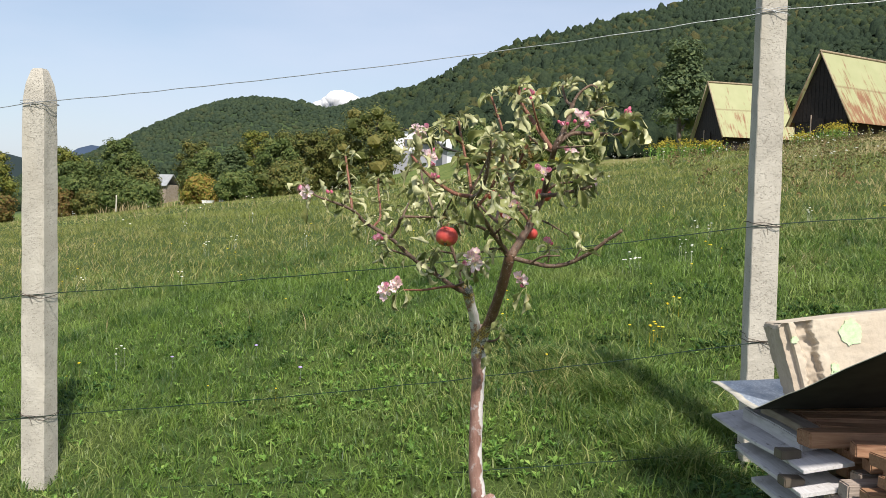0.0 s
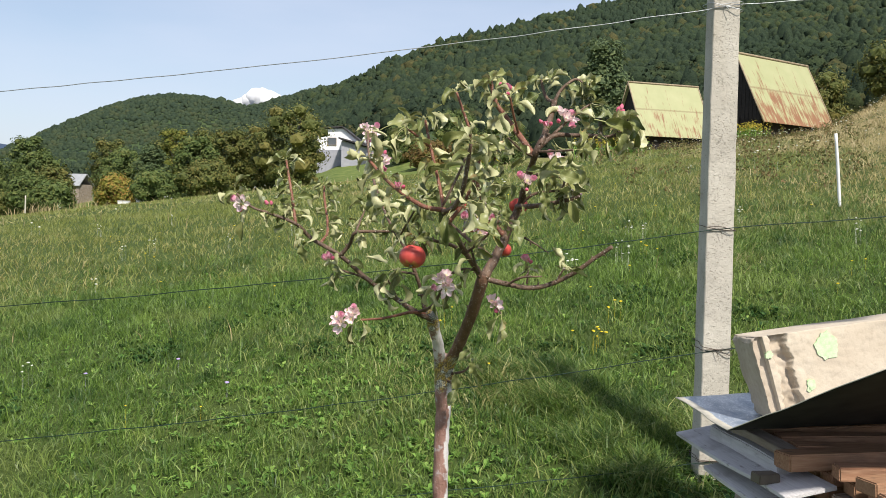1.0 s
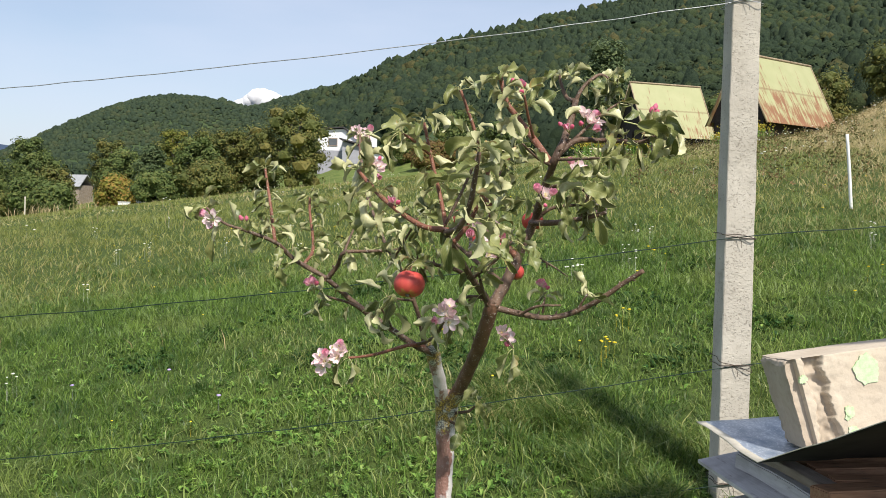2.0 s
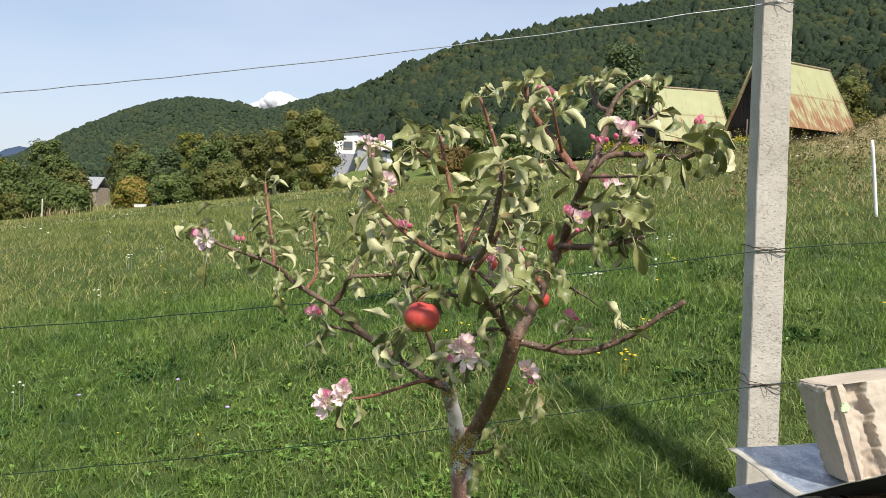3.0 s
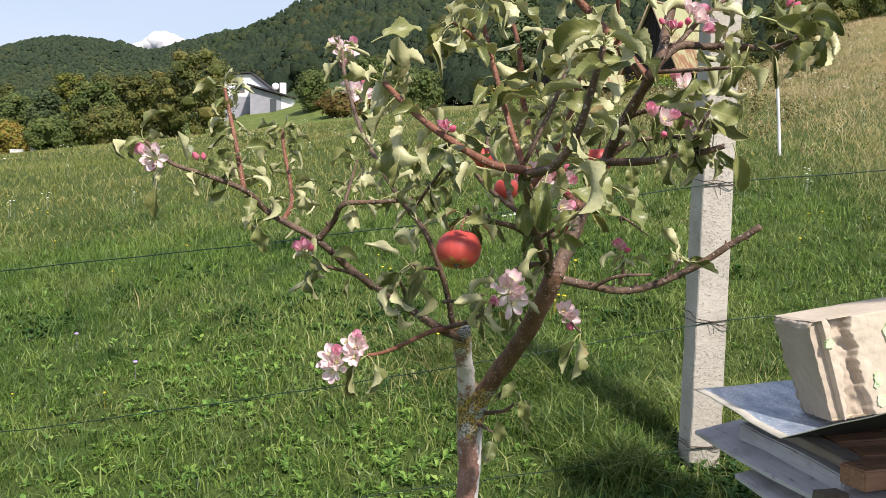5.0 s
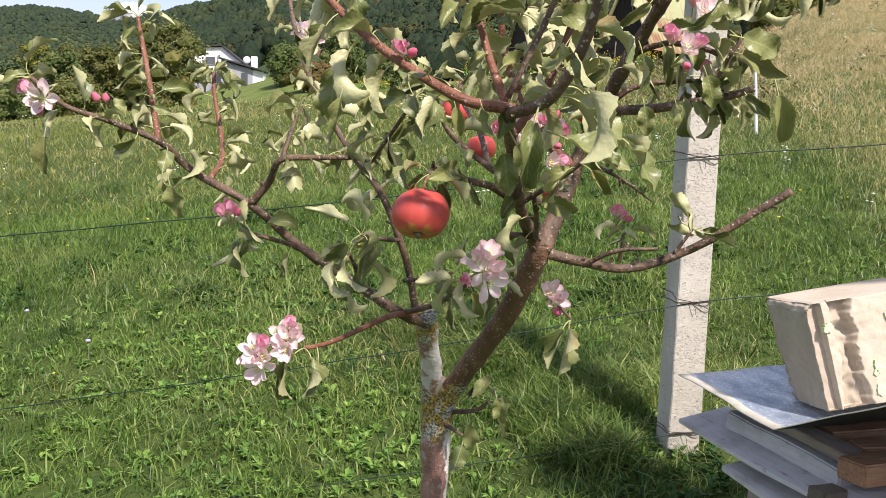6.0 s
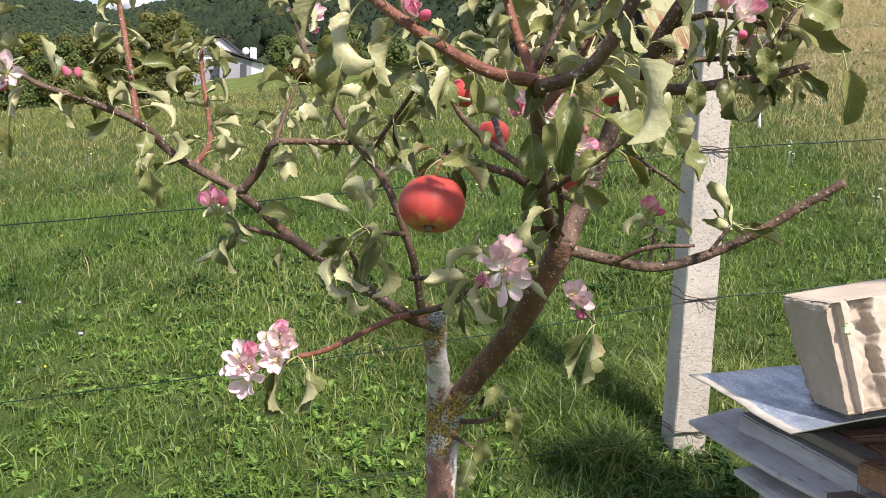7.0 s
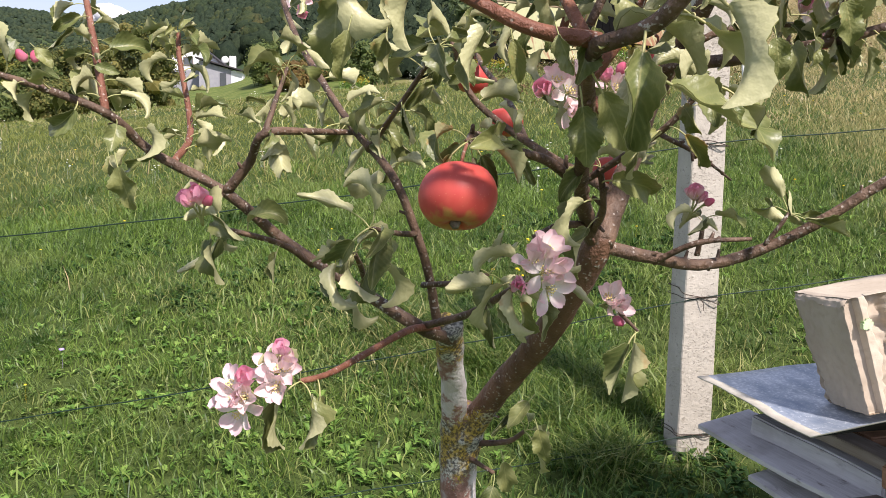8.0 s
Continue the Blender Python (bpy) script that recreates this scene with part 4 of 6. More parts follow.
def fence_post(x, y, turn, top, base, label, wide=0.128, deep=0.13, seed=0, tilt=0.0):
    """A cast concrete post with a hipped top and rough arrises."""
    ob = thing("fence_post", label, "fence post", pose(x, y, base - 0.25, 0, tilt, turn), group="concrete fence posts")
    h = top - base + 0.25
    rings = [(0, 1.06), *[(h * k / 24 - 0.18 * k / 24, 1.05 - 0.09 * k / 24) for k in range(1, 24)], (h - 0.17, 0.95), (h - 0.085, 0.8), (h - 0.012, 0.5), (h, 0.4)]
    outline = []
    n = 7
    c = 0.06
    corners = [(-1, -1), (1, -1), (1, 1), (-1, 1)]
    for i in range(4):
        a, b = np.array(corners[i], float), np.array(corners[(i + 1) % 4], float)
        d = (b - a) / 2
        for k in range(n):
            outline.append(a + d * (c + (2 - 2 * c) * k / (n - 1)))
    m = len(outline)
    verts, faces = [], []
    for z, s in rings:
        for u, v in outline:
            p = Vector((u * wide / 2 * s, v * deep / 2 * s, z))
            w = noise.noise_vector(p * 40 + Vector((seed, 0, 0))) * 0.0028 + noise.noise_vector(p * 7 + Vector((seed, 0, 0))) * 0.003
            verts.append(p + Vector((w.x, w.y, 0)))
    for i in range(len(rings) - 1):
        for k in range(m):
            k2 = (k + 1) % m
            faces.append((i * m + k, i * m + k2, (i + 1) * m + k2, (i + 1) * m + k))
    faces.append(tuple((len(rings) - 1) * m + k for k in range(m)))
    shaft = mesh("shaft", verts, faces, "concrete")
    shaft.set_sharp_from_angle(angle=radians(24))
    part("shaft", shaft, ob)
    return ob


TIES_R = [2.335, 1.306, 0.733, 0.2]
TIES_L = [1.85, 0.80, 0.12, -0.3]
post_r = fence_post(*POST_R, -5, 2.62, 0.08, "pitted pale concrete fence post with wire ties", seed=2, tilt=-0.5)
post_l = fence_post(*POST_L, -7, 2.04, -0.36, "pale concrete fence post with a hipped top", 0.135, 0.135, seed=7)


def tie(post, z, mat, seed, wide=0.067, deep=0.069):
    """A wire tie: one loop round the post with a crossing and a loose end."""
    rng = random.Random(seed)
    w, d = wide + 0.003, deep + 0.003
    for turn in range(2):
        dz = rng.uniform(-0.02, 0.02) + (0.012 if turn else 0)
        loop = [(-w, -d * 0.2, z + dz), (-w, -d, z + dz * 0.5), (0, -d - 0.002, z + rng.uniform(-0.012, 0.012)), (w, -d, z - dz), (w, d, z), (-w, d, z + dz), (-w, -d * 0.2, z + dz)]
        part("wire_tie", tube("wire_tie", loop, [0.0016, 0.0016], mat, 5, 4, smooth=True), post, "twisted dark wire")
    end = [(-0.015, -d - 0.003, z), (0.0, -d - 0.012, z - 0.02), (0.006, -d - 0.004, z - 0.05)]
    part("wire_end", tube("wire_end", end, [0.0014, 0.001], mat, 5, 3), post)


for post, base, zs in ((post_r, 0.08, TIES_R), (post_l, -0.36, TIES_L)):
    for i, z in enumerate(zs):
        tie(post, z - (base - 0.25), "wire" if i == 0 else "tie_wire", i * 5 + (1 if post is post_r else 2))


def fence_wire(z_l, z_r, mat, label, radius, kink, seed):
    rng = random.Random(seed)
    front = -0.072
    lx, ly, rx, ry = POST_L[0], POST_L[1] + front, POST_R[0], POST_R[1] + front
    pts = []
    for i in range(-14, 43):
        f = i / 28
        span = f - math.floor(f)
        sag = 0.035 * (1 - (2 * span - 1) ** 2)
        pts.append((lx + (rx - lx) * f, ly + (ry - ly) * f + rng.uniform(-kink, kink), z_l + (z_r - z_l) * f - sag + rng.uniform(-kink, kink)))
    ob = thing("fence_wire", label, "wire", None, tube("fence_wire", pts, [radius, radius], mat, 6, 3), group="fence wires")


fence_wire(TIES_L[0], TIES_R[0], "wire", "bare galvanised fence wire tied to concrete posts", 0.0021, 0.003, 1)
for i in (1, 2, 3):
    fence_wire(TIES_L[i], TIES_R[i], "green_wire", "thin dark green coated fence wire between posts", 0.0024, 0.003, i + 4)

stake_z = float(height(5.35, 9.9))
stake = thing("white_stake", "thin white painted stake in the meadow", "stake", pose(5.33, 9.9, stake_z, 0, -6, 0))
part("shaft", tube("shaft", [(0, 0, -0.1), (0.004, 0, 0.4), (0, 0, 0.84)], [0.019, 0.018, 0.017], "white_paint", 10, 4, 0.03), stake)


# ---- pile of boards with the stone slab ----
def plank(name, label, size, m, mat, seed, group="", warp=0.006):
    me = box(name, size, mat, min(size) * 0.09, warp, 3, seed)
    return thing(name, label, "board", m, me, group)


def build_pile():
    rng = random.Random(12)
    g = "boards in the pile"
    z, layer = 0.0, 0
    labels = {"board": "reddish-brown sawn batten in the stacked pile", "old_board": "weathered brown board in the stacked pile"}
    while z < 0.64:
        t = rng.choice((0.045, 0.055, 0.062))
        y, i = 2.42, 0
        while y < 3.34:
            w = rng.uniform(0.055, 0.09)
            near = max(0.0, 2.92 - y)
            x0 = 1.1 + 0.22 * near + rng.uniform(-0.05, 0.11) + (0.05 if y > 2.95 else 0.0) + 0.1 * max(0.0, 0.6 - z)
            if z > 0.34 and y < 2.7:
                x0 = (1.19 if z > 0.57 else 1.25) + 0.12 * (2.7 - y) + rng.uniform(-0.02, 0.12)
            elif z > 0.34:
                x0 = max(x0, 1.25 + 0.12 * (3.386 - y) + rng.uniform(-0.005, 0.05)) if z < 0.575 else max(1.17, x0 + 0.08)
            if z < 0.4:
                x0 += 0.14
            L = rng.uniform(0.75, 1.05)
            mat = "board" if rng.random() < (0.85 if z > 0.5 else 0.6) else "old_board"
            a = rng.uniform(-8, 16) if y < 2.9 else rng.uniform(-4, 4)
            m = pose(x0, y + w / 2, z + t / 2, rng.uniform(-4, 4), rng.uniform(-1.5, 1.5), a) @ pose(L / 2, 0, 0)
            plank("board", labels[mat], (L, w - 0.006, t * rng.uniform(0.7, 0.98)), m, mat, layer * 31 + i, g)
            y += w + rng.uniform(0.012, 0.07)
            i += 1
        z += t + 0.003
        layer += 1

    # weathered grey boards lying along the pile's side, with small blocks between
    def grey(tip, end, wide, thick, seed, roll, label):
        a, b = Vector(tip), Vector(end)
        d = b - a
        turn = math.degrees(math.atan2(d.y, d.x))
        pitch = -math.degrees(math.atan2(d.z, math.hypot(d.x, d.y)))
        m = pose(*((a + b) / 2)) @ pose(0, 0, 0, 0, pitch, turn) @ pose(0, 0, 0, roll, 0, 0) @ pose(0, wide / 2, 0)
        plank("grey_board", label, (d.length, wide, thick), m, "grey_board", seed, g, 0.008)
    grey((1.072, 3.39, 0.565), (1.154, 2.72, 0.56), 0.17, 0.013, 5, 9, "weathered silver-grey board sticking out of the pile")
    grey((1.1, 3.2, 0.5), (1.15, 2.72, 0.482), 0.17, 0.015, 6, 9, "weathered silver-grey board low in the pile")
    grey((1.14, 3.12, 0.405), (1.175, 2.72, 0.395), 0.18, 0.018, 8, 9, "weathered silver-grey board low in the pile")
    m = pose(1.21, 3.08, 0.605, 3, 1, -82)
    plank("board", "thick weathered grey-brown plank under the sheet", (0.4, 0.06, 0.05), m, "grey_board", 77, g, 0.008)
    m = pose(1.235, 2.98, 0.652, -2, 2, -79)
    plank("board", "weathered brown plank under the metal sheet", (0.34, 0.07, 0.026), m, "old_board", 78, g, 0.008)
    for x, y, z in ((1.15, 2.84, 0.585), (1.15, 2.8, 0.505)):
        plank("block", "short dark offcut between the grey boards", (0.07, 0.05, 0.03), pose(x, y, z, 0, 0, 8), "tree_bark", int(y * 100), g)


build_pile()


def build_sheet():
    """A thin metal sheet on the pile: flat at the back, its near flap bent up."""
    ob = thing("metal_sheet", "bent dull zinc sheet lying on the board pile", "metal sheet", pose(0, 0, 0))
    nx, ny = 30, 26
    verts, faces, idx = [], [], []
    for i in range(nx + 1):
        for j in range(ny + 1):
            u, v = i / nx, j / ny
            y = 3.4 - 1.0 * v
            fold = max(0.0, 2.94 - y)
            x0 = 1.066 + 0.32 * fold + 0.006 * noise.noise(Vector((y * 16, 7.7, 0)))
            x = x0 + u * (1.95 - x0)
            z = 0.704 + 0.56 * fold * smooth01(fold / 0.05 + 0.2) + 0.05 * (x - 1.066)
            z += 0.005 * noise.noise(Vector((x * 9, y * 9, 0))) + 0.01 * fold * math.sin(x * 9)
            verts.append((x, y + 0.01 * noise.noise(Vector((x * 14, 3.3, 0))) * v, float(z)))
    for i in range(nx):
        for j in range(ny):
            a = i * (ny + 1) + j
            faces.append((a, a + 1, a + ny + 2, a + ny + 1))
            idx.append(1 if i == 0 or j == ny - 1 else 0)
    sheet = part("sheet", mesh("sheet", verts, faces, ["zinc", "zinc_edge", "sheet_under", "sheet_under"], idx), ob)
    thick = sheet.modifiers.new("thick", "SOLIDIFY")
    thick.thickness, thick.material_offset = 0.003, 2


build_sheet()


def build_slab():
    """A sandy cast block with ribs and a broken groove at its end, leaning on the sheet."""
    L, W, H = 0.8, 0.225, 0.26
    bm = bmesh.new()
    nx, ny, nz = 96, 26, 64
    # a closed grid box
    index = {}
    def vert(i, j, k):
        if (i, j, k) not in index:
            index[i, j, k] = bm.verts.new(((i / 60 * 0.16 if i < 60 else 0.16 + (i - 60) / 36 * (L - 0.16)), j / ny * W, k / nz * H))
        return index[i, j, k]
    for i in range(nx):
        for j in range(ny):
            bm.faces.new((vert(i, j, 0), vert(i, j + 1, 0), vert(i + 1, j + 1, 0), vert(i + 1, j, 0)))
            bm.faces.new((vert(i, j, nz), vert(i + 1, j, nz), vert(i + 1, j + 1, nz), vert(i, j + 1, nz)))
    for i in range(nx):
        for k in range(nz):
            bm.faces.new((vert(i, 0, k), vert(i + 1, 0, k), vert(i + 1, 0, k + 1), vert(i, 0, k + 1)))
            bm.faces.new((vert(i, ny, k), vert(i, ny, k + 1), vert(i + 1, ny, k + 1), vert(i + 1, ny, k)))
    for j in range(ny):
        for k in range(nz):
            bm.faces.new((vert(0, j, k), vert(0, j, k + 1), vert(0, j + 1, k + 1), vert(0, j + 1, k)))
            bm.faces.new((vert(nx, j, k), vert(nx, j + 1, k), vert(nx, j + 1, k + 1), vert(nx, j, k + 1)))
    for v in bm.verts:
        x, y, z = v.co
        n = noise.noise(Vector((x * 9, y * 9, z * 9)))
        fine = noise.noise(Vector((x * 45, y * 45, z * 45)))
        if y < 1e-4:
            # groove down the front, near the end, with a broken edge
            c = 0.084 + 0.01 * noise.noise(Vector((z * 15, 0, 5.5))) + 0.004 * noise.noise(Vector((z * 75, 0, 5.5)))
            broken = 0.032 + 0.014 * noise.noise(Vector((z * 10, 1.5, 0))) + 0.007 * noise.noise(Vector((z * 90, 1.5, 0)))
            inside = max(0.0, 1 - abs(x - c) / broken)
            v.co.y += 0.034 * min(1.0, inside * 2.2) * (0.9 + 0.25 * fine + 0.15 * n)
            if x < 0.034:
                v.co.y += 0.022
            v.co.y += 0.002 * fine + 0.003 * n
        if x < 1e-4:
            v.co.x += 0.0012 * math.sin(y * 170) + 0.003 * fine + 0.004 * n
            edge = min(1.0, max(0.0, (y - W * 0.8) / (W * 0.2)))
            v.co.x += 0.03 * edge * edge * (0.6 + 0.9 * n)
        if y > W - 1e-4:
            v.co.y += 0.012 * n + 0.006 * fine
        if z > H - 1e-4:
            v.co.z += 0.002 * n
        # worn and chipped arrises at the end
        r = 0.015 * (0.8 + 0.7 * noise.noise(Vector((y * 14, z * 14, x * 9))) + 0.5 * noise.noise(Vector((y * 70, z * 70, x * 30))))
        if H - z < r and x < r:
            v.co.z -= 0.45 * (r - x)
            v.co.x += 0.45 * (r - (H - z))
        if W - y < r * 1.6 and x < r * 1.6:
            v.co.x += 0.5 * (r * 1.6 - (W - y))
            v.co.y -= 0.4 * (r * 1.6 - x)
        low = 1 - v.co.z / H
        v.co.x += 0.027 * low * max(0.0, 1 - v.co.x / 0.6)
        v.co.y -= 0.3 * v.co.y * low * max(0.0, 1 - v.co.x / 0.3) * (0.8 + 0.5 * n)
    bm.normal_update()
    me = bpy.data.meshes.new("stone_slab")
    bm.to_mesh(me)
    bm.free()
    me.materials.append(M["stone"])
    me.materials.append(M["stone_end"])
    for p in me.polygons:
        p.use_smooth = True
        if p.center.x < 0.034 and p.center.y < 0.2 or 0.013 < p.center.y < 0.05 and p.center.x < 0.14 and 0.004 < p.center.z < 0.255:
            p.material_index = 1
    m = pose(1.19, 2.945, 0.735, -7, -9, -3)
    ob = thing("stone_slab", "sandy cast stone slab with splashes of mint-green paint", "stone slab", m)
    body = part("block", me, ob)
    body.modifiers.new("soft", "BEVEL").width = 0.006
    # paint splashes
    for i, (x, z, r, f) in enumerate(((0.235, 0.203, 0.038, 1.05), (0.046, 0.2, 0.012, 1.0), (0.165, 0.09, 0.013, 1.5), (0.165, 0.035, 0.014, 1.2), (0.155, 0.075, 0.007, 1.0))):
        rim = [(x, 0, z)]
        for k in range(26):
            a = k / 26 * 6.2832
            q = r * (1 + 0.24 * noise.noise(Vector((math.cos(a) * 1.6, math.sin(a) * 1.6, i * 3.7))) + (0.22 if r > 0.03 else 0.45) * noise.noise(Vector((math.cos(a) * 5, math.sin(a) * 5, i))))
            rim.append((x + q * math.cos(a), 0, z + q * f * math.sin(a)))
        y = -0.0052
        verts = [(p[0], y, p[2]) for p in rim] + [(p[0], y + 0.012, p[2]) for p in rim[1:]]
        faces = [(0, 1 + k, 1 + (k + 1) % 26) for k in range(26)] + [(1 + k, 27 + k, 27 + (k + 1) % 26, 1 + (k + 1) % 26) for k in range(26)]
        part("paint_splash", mesh("paint_splash", verts, faces, "mint", smooth=False), ob, "mint-green paint splash")


build_slab()


# ---- apple tree ----
TREE = Vector((0.11, 2.26, float(height(0.11, 2.26))))
tree = thing("apple_tree", "small flowering apple tree with wilted leaves and red apples", "apple tree", Matrix.Translation(TREE))
leaf_spots = []
FRUIT = ((0.144, 2.36, 1.396), (0.176, 2.335, 1.348), (0.022, 1.94, 1.299))
rng_t = random.Random(21)


def limb(name, pts, radii, mat, leaves=0, start=0.3, tip=0, size=1.0, segs=10, lumps=0.14, label="", spurs=0, droop=0.8):
    """A limb through world points; leaves along it and at its tip are kept for later."""
    leaves, tip = round(leaves * 1.4), round(tip * 1.3)
    slim = {"branch": 0.84 if name == "limb" else 0.76, "shoot": 0.86, "limb": 0.94}
    radii = [r * (slim[mat] if mat in slim else 1.0) for r in radii]
    local = [Vector(p) - TREE for p in pts]
    ob = part(name, tube(name, local, radii, mat, segs, 7, lumps, seed=len(leaf_spots)), tree, label)
    c = spline(pts, 8)
    for i in range(leaves):
        f = start + (0.97 - start) * (i + rng_t.random() * 0.8) / leaves
        k = min(len(c) - 2, int(f * (len(c) - 1)))
        leaf_spots.append((Vector(c[k]), Vector(c[k + 1] - c[k]).normalized(), i * 2.4 + rng_t.uniform(-0.5, 0.5), size, droop))
    for i in range(tip):
        leaf_spots.append((Vector(c[-1]), Vector(c[-1] - c[-2]).normalized(), i * 2.4, size, droop * 0.7))
    for i in range(spurs):
        f = 0.15 + 0.8 * (i + rng_t.random()) / spurs
        k = min(len(c) - 2, int(f * (len(c) - 1)))
        d = Vector(c[k + 1] - c[k]).normalized()
        o = d.orthogonal().normalized()
        o.rotate(Matrix.Rotation(rng_t.uniform(0, 6.28), 3, d))
        r = np.interp(f, np.linspace(0, 1, len(radii)), radii)
        q = Vector(c[k]) - TREE
        n = q + (o + d * 0.5) * (r + rng_t.uniform(0.002, 0.008))
        part("spur", tube("spur", [q + o * r * 0.6, n], [0.0019, 0.0012], mat, 6, 3, 0.3), tree)
    return ob


limb("trunk", [(0.11, 2.26, TREE.z - 0.05), (0.112, 2.26, 0.2), (0.125, 2.26, 0.55), (0.112, 2.26, 0.68), (0.109, 2.26, 0.82), (0.112, 2.258, 0.93), (0.11, 2.256, 1.0), (0.112, 2.25, 1.035), (0.112, 2.24, 1.058)],
     [0.034, 0.026, 0.021, 0.0178, 0.0165, 0.0165, 0.021, 0.023, 0.014], "trunk", segs=16, lumps=0.12, label="pinkish-brown trunk with flaking limewash and lichen")
limb("knot", [(0.13, 2.25, 0.60), (0.152, 2.245, 0.615), (0.162, 2.24, 0.612)], [0.016, 0.012, 0.006], "trunk", lumps=0.3)
limb("limb", [(0.104, 2.25, 1.025), (0.097, 2.228, 1.075), (0.082, 2.19, 1.13), (0.072, 2.16, 1.166)], [0.0145, 0.0125, 0.013, 0.0128], "trunk", segs=14, lumps=0.2, label="limewashed and lichen-crusted left stem")
limb("limb", [(0.112, 2.25, 1.02), (0.134, 2.217, 1.078), (0.153, 2.13, 1.16), (0.166, 2.07, 1.235), (0.17, 2.058, 1.26)], [0.015, 0.0138, 0.013, 0.013, 0.0128], "limb", segs=14, lumps=0.12, label="thick red-brown main limb", spurs=3)
# left limb and its shoots
limb("branch", [(0.078, 2.165, 1.15), (0.041, 2.142, 1.169), (-0.01, 2.17, 1.2), (-0.068, 2.205, 1.236), (-0.12, 2.19, 1.282), (-0.182, 2.215, 1.315), (-0.213, 2.195, 1.346), (-0.262, 2.19, 1.366), (-0.306, 2.187, 1.381), (-0.338, 2.19, 1.408)],
     [0.008, 0.0074, 0.0068, 0.0063, 0.006, 0.0053, 0.0046, 0.004, 0.0034, 0.0028], "branch", leaves=9, start=0.55, tip=5, lumps=0.2, spurs=6)
limb("shoot", [(-0.215, 2.195, 1.345), (-0.226, 2.225, 1.40), (-0.245, 2.278, 1.483)], [0.0042, 0.0036, 0.0028], "shoot", leaves=17, start=0.1, tip=6, size=0.8)
limb("shoot", [(-0.165, 2.225, 1.305), (-0.153, 2.29, 1.333), (-0.165, 2.345, 1.405), (-0.166, 2.36, 1.43)], [0.0042, 0.0036, 0.0032, 0.0026], "shoot", leaves=17, start=0.15, tip=7, size=0.8)
limb("twig", [(-0.12, 2.19, 1.282), (-0.1, 2.175, 1.308), (-0.088, 2.15, 1.333), (-0.045, 2.175, 1.335), (0.001, 2.22, 1.335), (0.02, 2.23, 1.34)], [0.006, 0.0052, 0.0045, 0.004, 0.0035, 0.003], "branch", leaves=9, start=0.35, tip=4, spurs=2)
limb("twig", [(-0.088, 2.15, 1.333), (-0.078, 2.17, 1.36), (-0.066, 2.21, 1.39)], [0.0035, 0.0028, 0.002], "branch", leaves=5, start=0.2, tip=4, size=0.85)
limb("twig", [(-0.045, 2.2, 1.215), (-0.075, 2.165, 1.24), (-0.126, 2.135, 1.258)], [0.004, 0.0035, 0.003], "branch", leaves=2, tip=5, start=0.5)
limb("twig", [(0.0, 2.165, 1.195), (-0.012, 2.12, 1.225), (-0.02, 2.1, 1.24)], [0.004, 0.0032, 0.0025], "branch", leaves=4, start=0.3, tip=4)
# flowering twigs crossing in front
limb("twig", [(0.06, 2.15, 1.165), (0.03, 2.12, 1.172), (-0.022, 2.05, 1.17), (-0.052, 1.995, 1.174), (-0.072, 1.975, 1.176)], [0.0042, 0.0037, 0.003, 0.0026, 0.0022], "shoot", leaves=1, tip=2, start=0.8, lumps=0.15)
limb("twig", [(0.045, 2.14, 1.17), (0.07, 2.09, 1.19), (0.08, 2.01, 1.225), (0.08, 1.975, 1.24)], [0.0046, 0.0042, 0.0036, 0.0028], "branch", leaves=5, start=0.5, tip=5, lumps=0.15)
# inner stem
limb("shoot", [(0.06, 2.15, 1.17), (0.05, 2.145, 1.214), (0.038, 2.14, 1.25), (0.017, 2.145, 1.30), (-0.009, 2.2, 1.339), (-0.032, 2.28, 1.388), (-0.051, 2.36, 1.439), (-0.067, 2.45, 1.516), (-0.07, 2.5, 1.57)],
     [0.0058, 0.0054, 0.0052, 0.005, 0.0046, 0.0044, 0.0042, 0.004, 0.003], "branch", leaves=14, start=0.38, tip=6, spurs=3)
limb("twig", [(0.038, 2.14, 1.25), (0.015, 2.11, 1.255), (-0.01, 2.09, 1.262)], [0.0035, 0.003, 0.0022], "branch", tip=4)
limb("twig", [(0.045, 2.145, 1.205), (0.065, 2.1, 1.215), (0.085, 2.08, 1.225)], [0.0035, 0.003, 0.002], "branch", tip=2)
# right low branch
limb("branch", [(0.168, 2.06, 1.25), (0.21, 2.055, 1.241), (0.26, 2.064, 1.232), (0.302, 2.066, 1.238), (0.345, 2.045, 1.262), (0.385, 2.02, 1.297), (0.414, 2.004, 1.321)], [0.0078, 0.0072, 0.0068, 0.0064, 0.006, 0.0056, 0.0053], "branch", spurs=10, lumps=0.16, label="pruned bare side branch")
limb("twig", [(0.258, 2.062, 1.24), (0.259, 2.058, 1.258), (0.26, 2.06, 1.268)], [0.003, 0.0025, 0.002], "branch", tip=4, size=0.8)
limb("twig", [(0.318, 2.058, 1.248), (0.326, 2.05, 1.266), (0.333, 2.05, 1.276)], [0.003, 0.0025, 0.002], "branch", tip=5, size=0.85, droop=0.3)
limb("twig", [(0.215, 2.055, 1.236), (0.24, 2.03, 1.255), (0.28, 2.02, 1.259)], [0.0035, 0.003, 0.002], "branch", spurs=3)
limb("twig", [(0.24, 2.1, 1.338), (0.275, 2.1, 1.322), (0.309, 2.1, 1.30)], [0.003, 0.0024, 0.0012], "branch", spurs=5, label="dead bare twig")
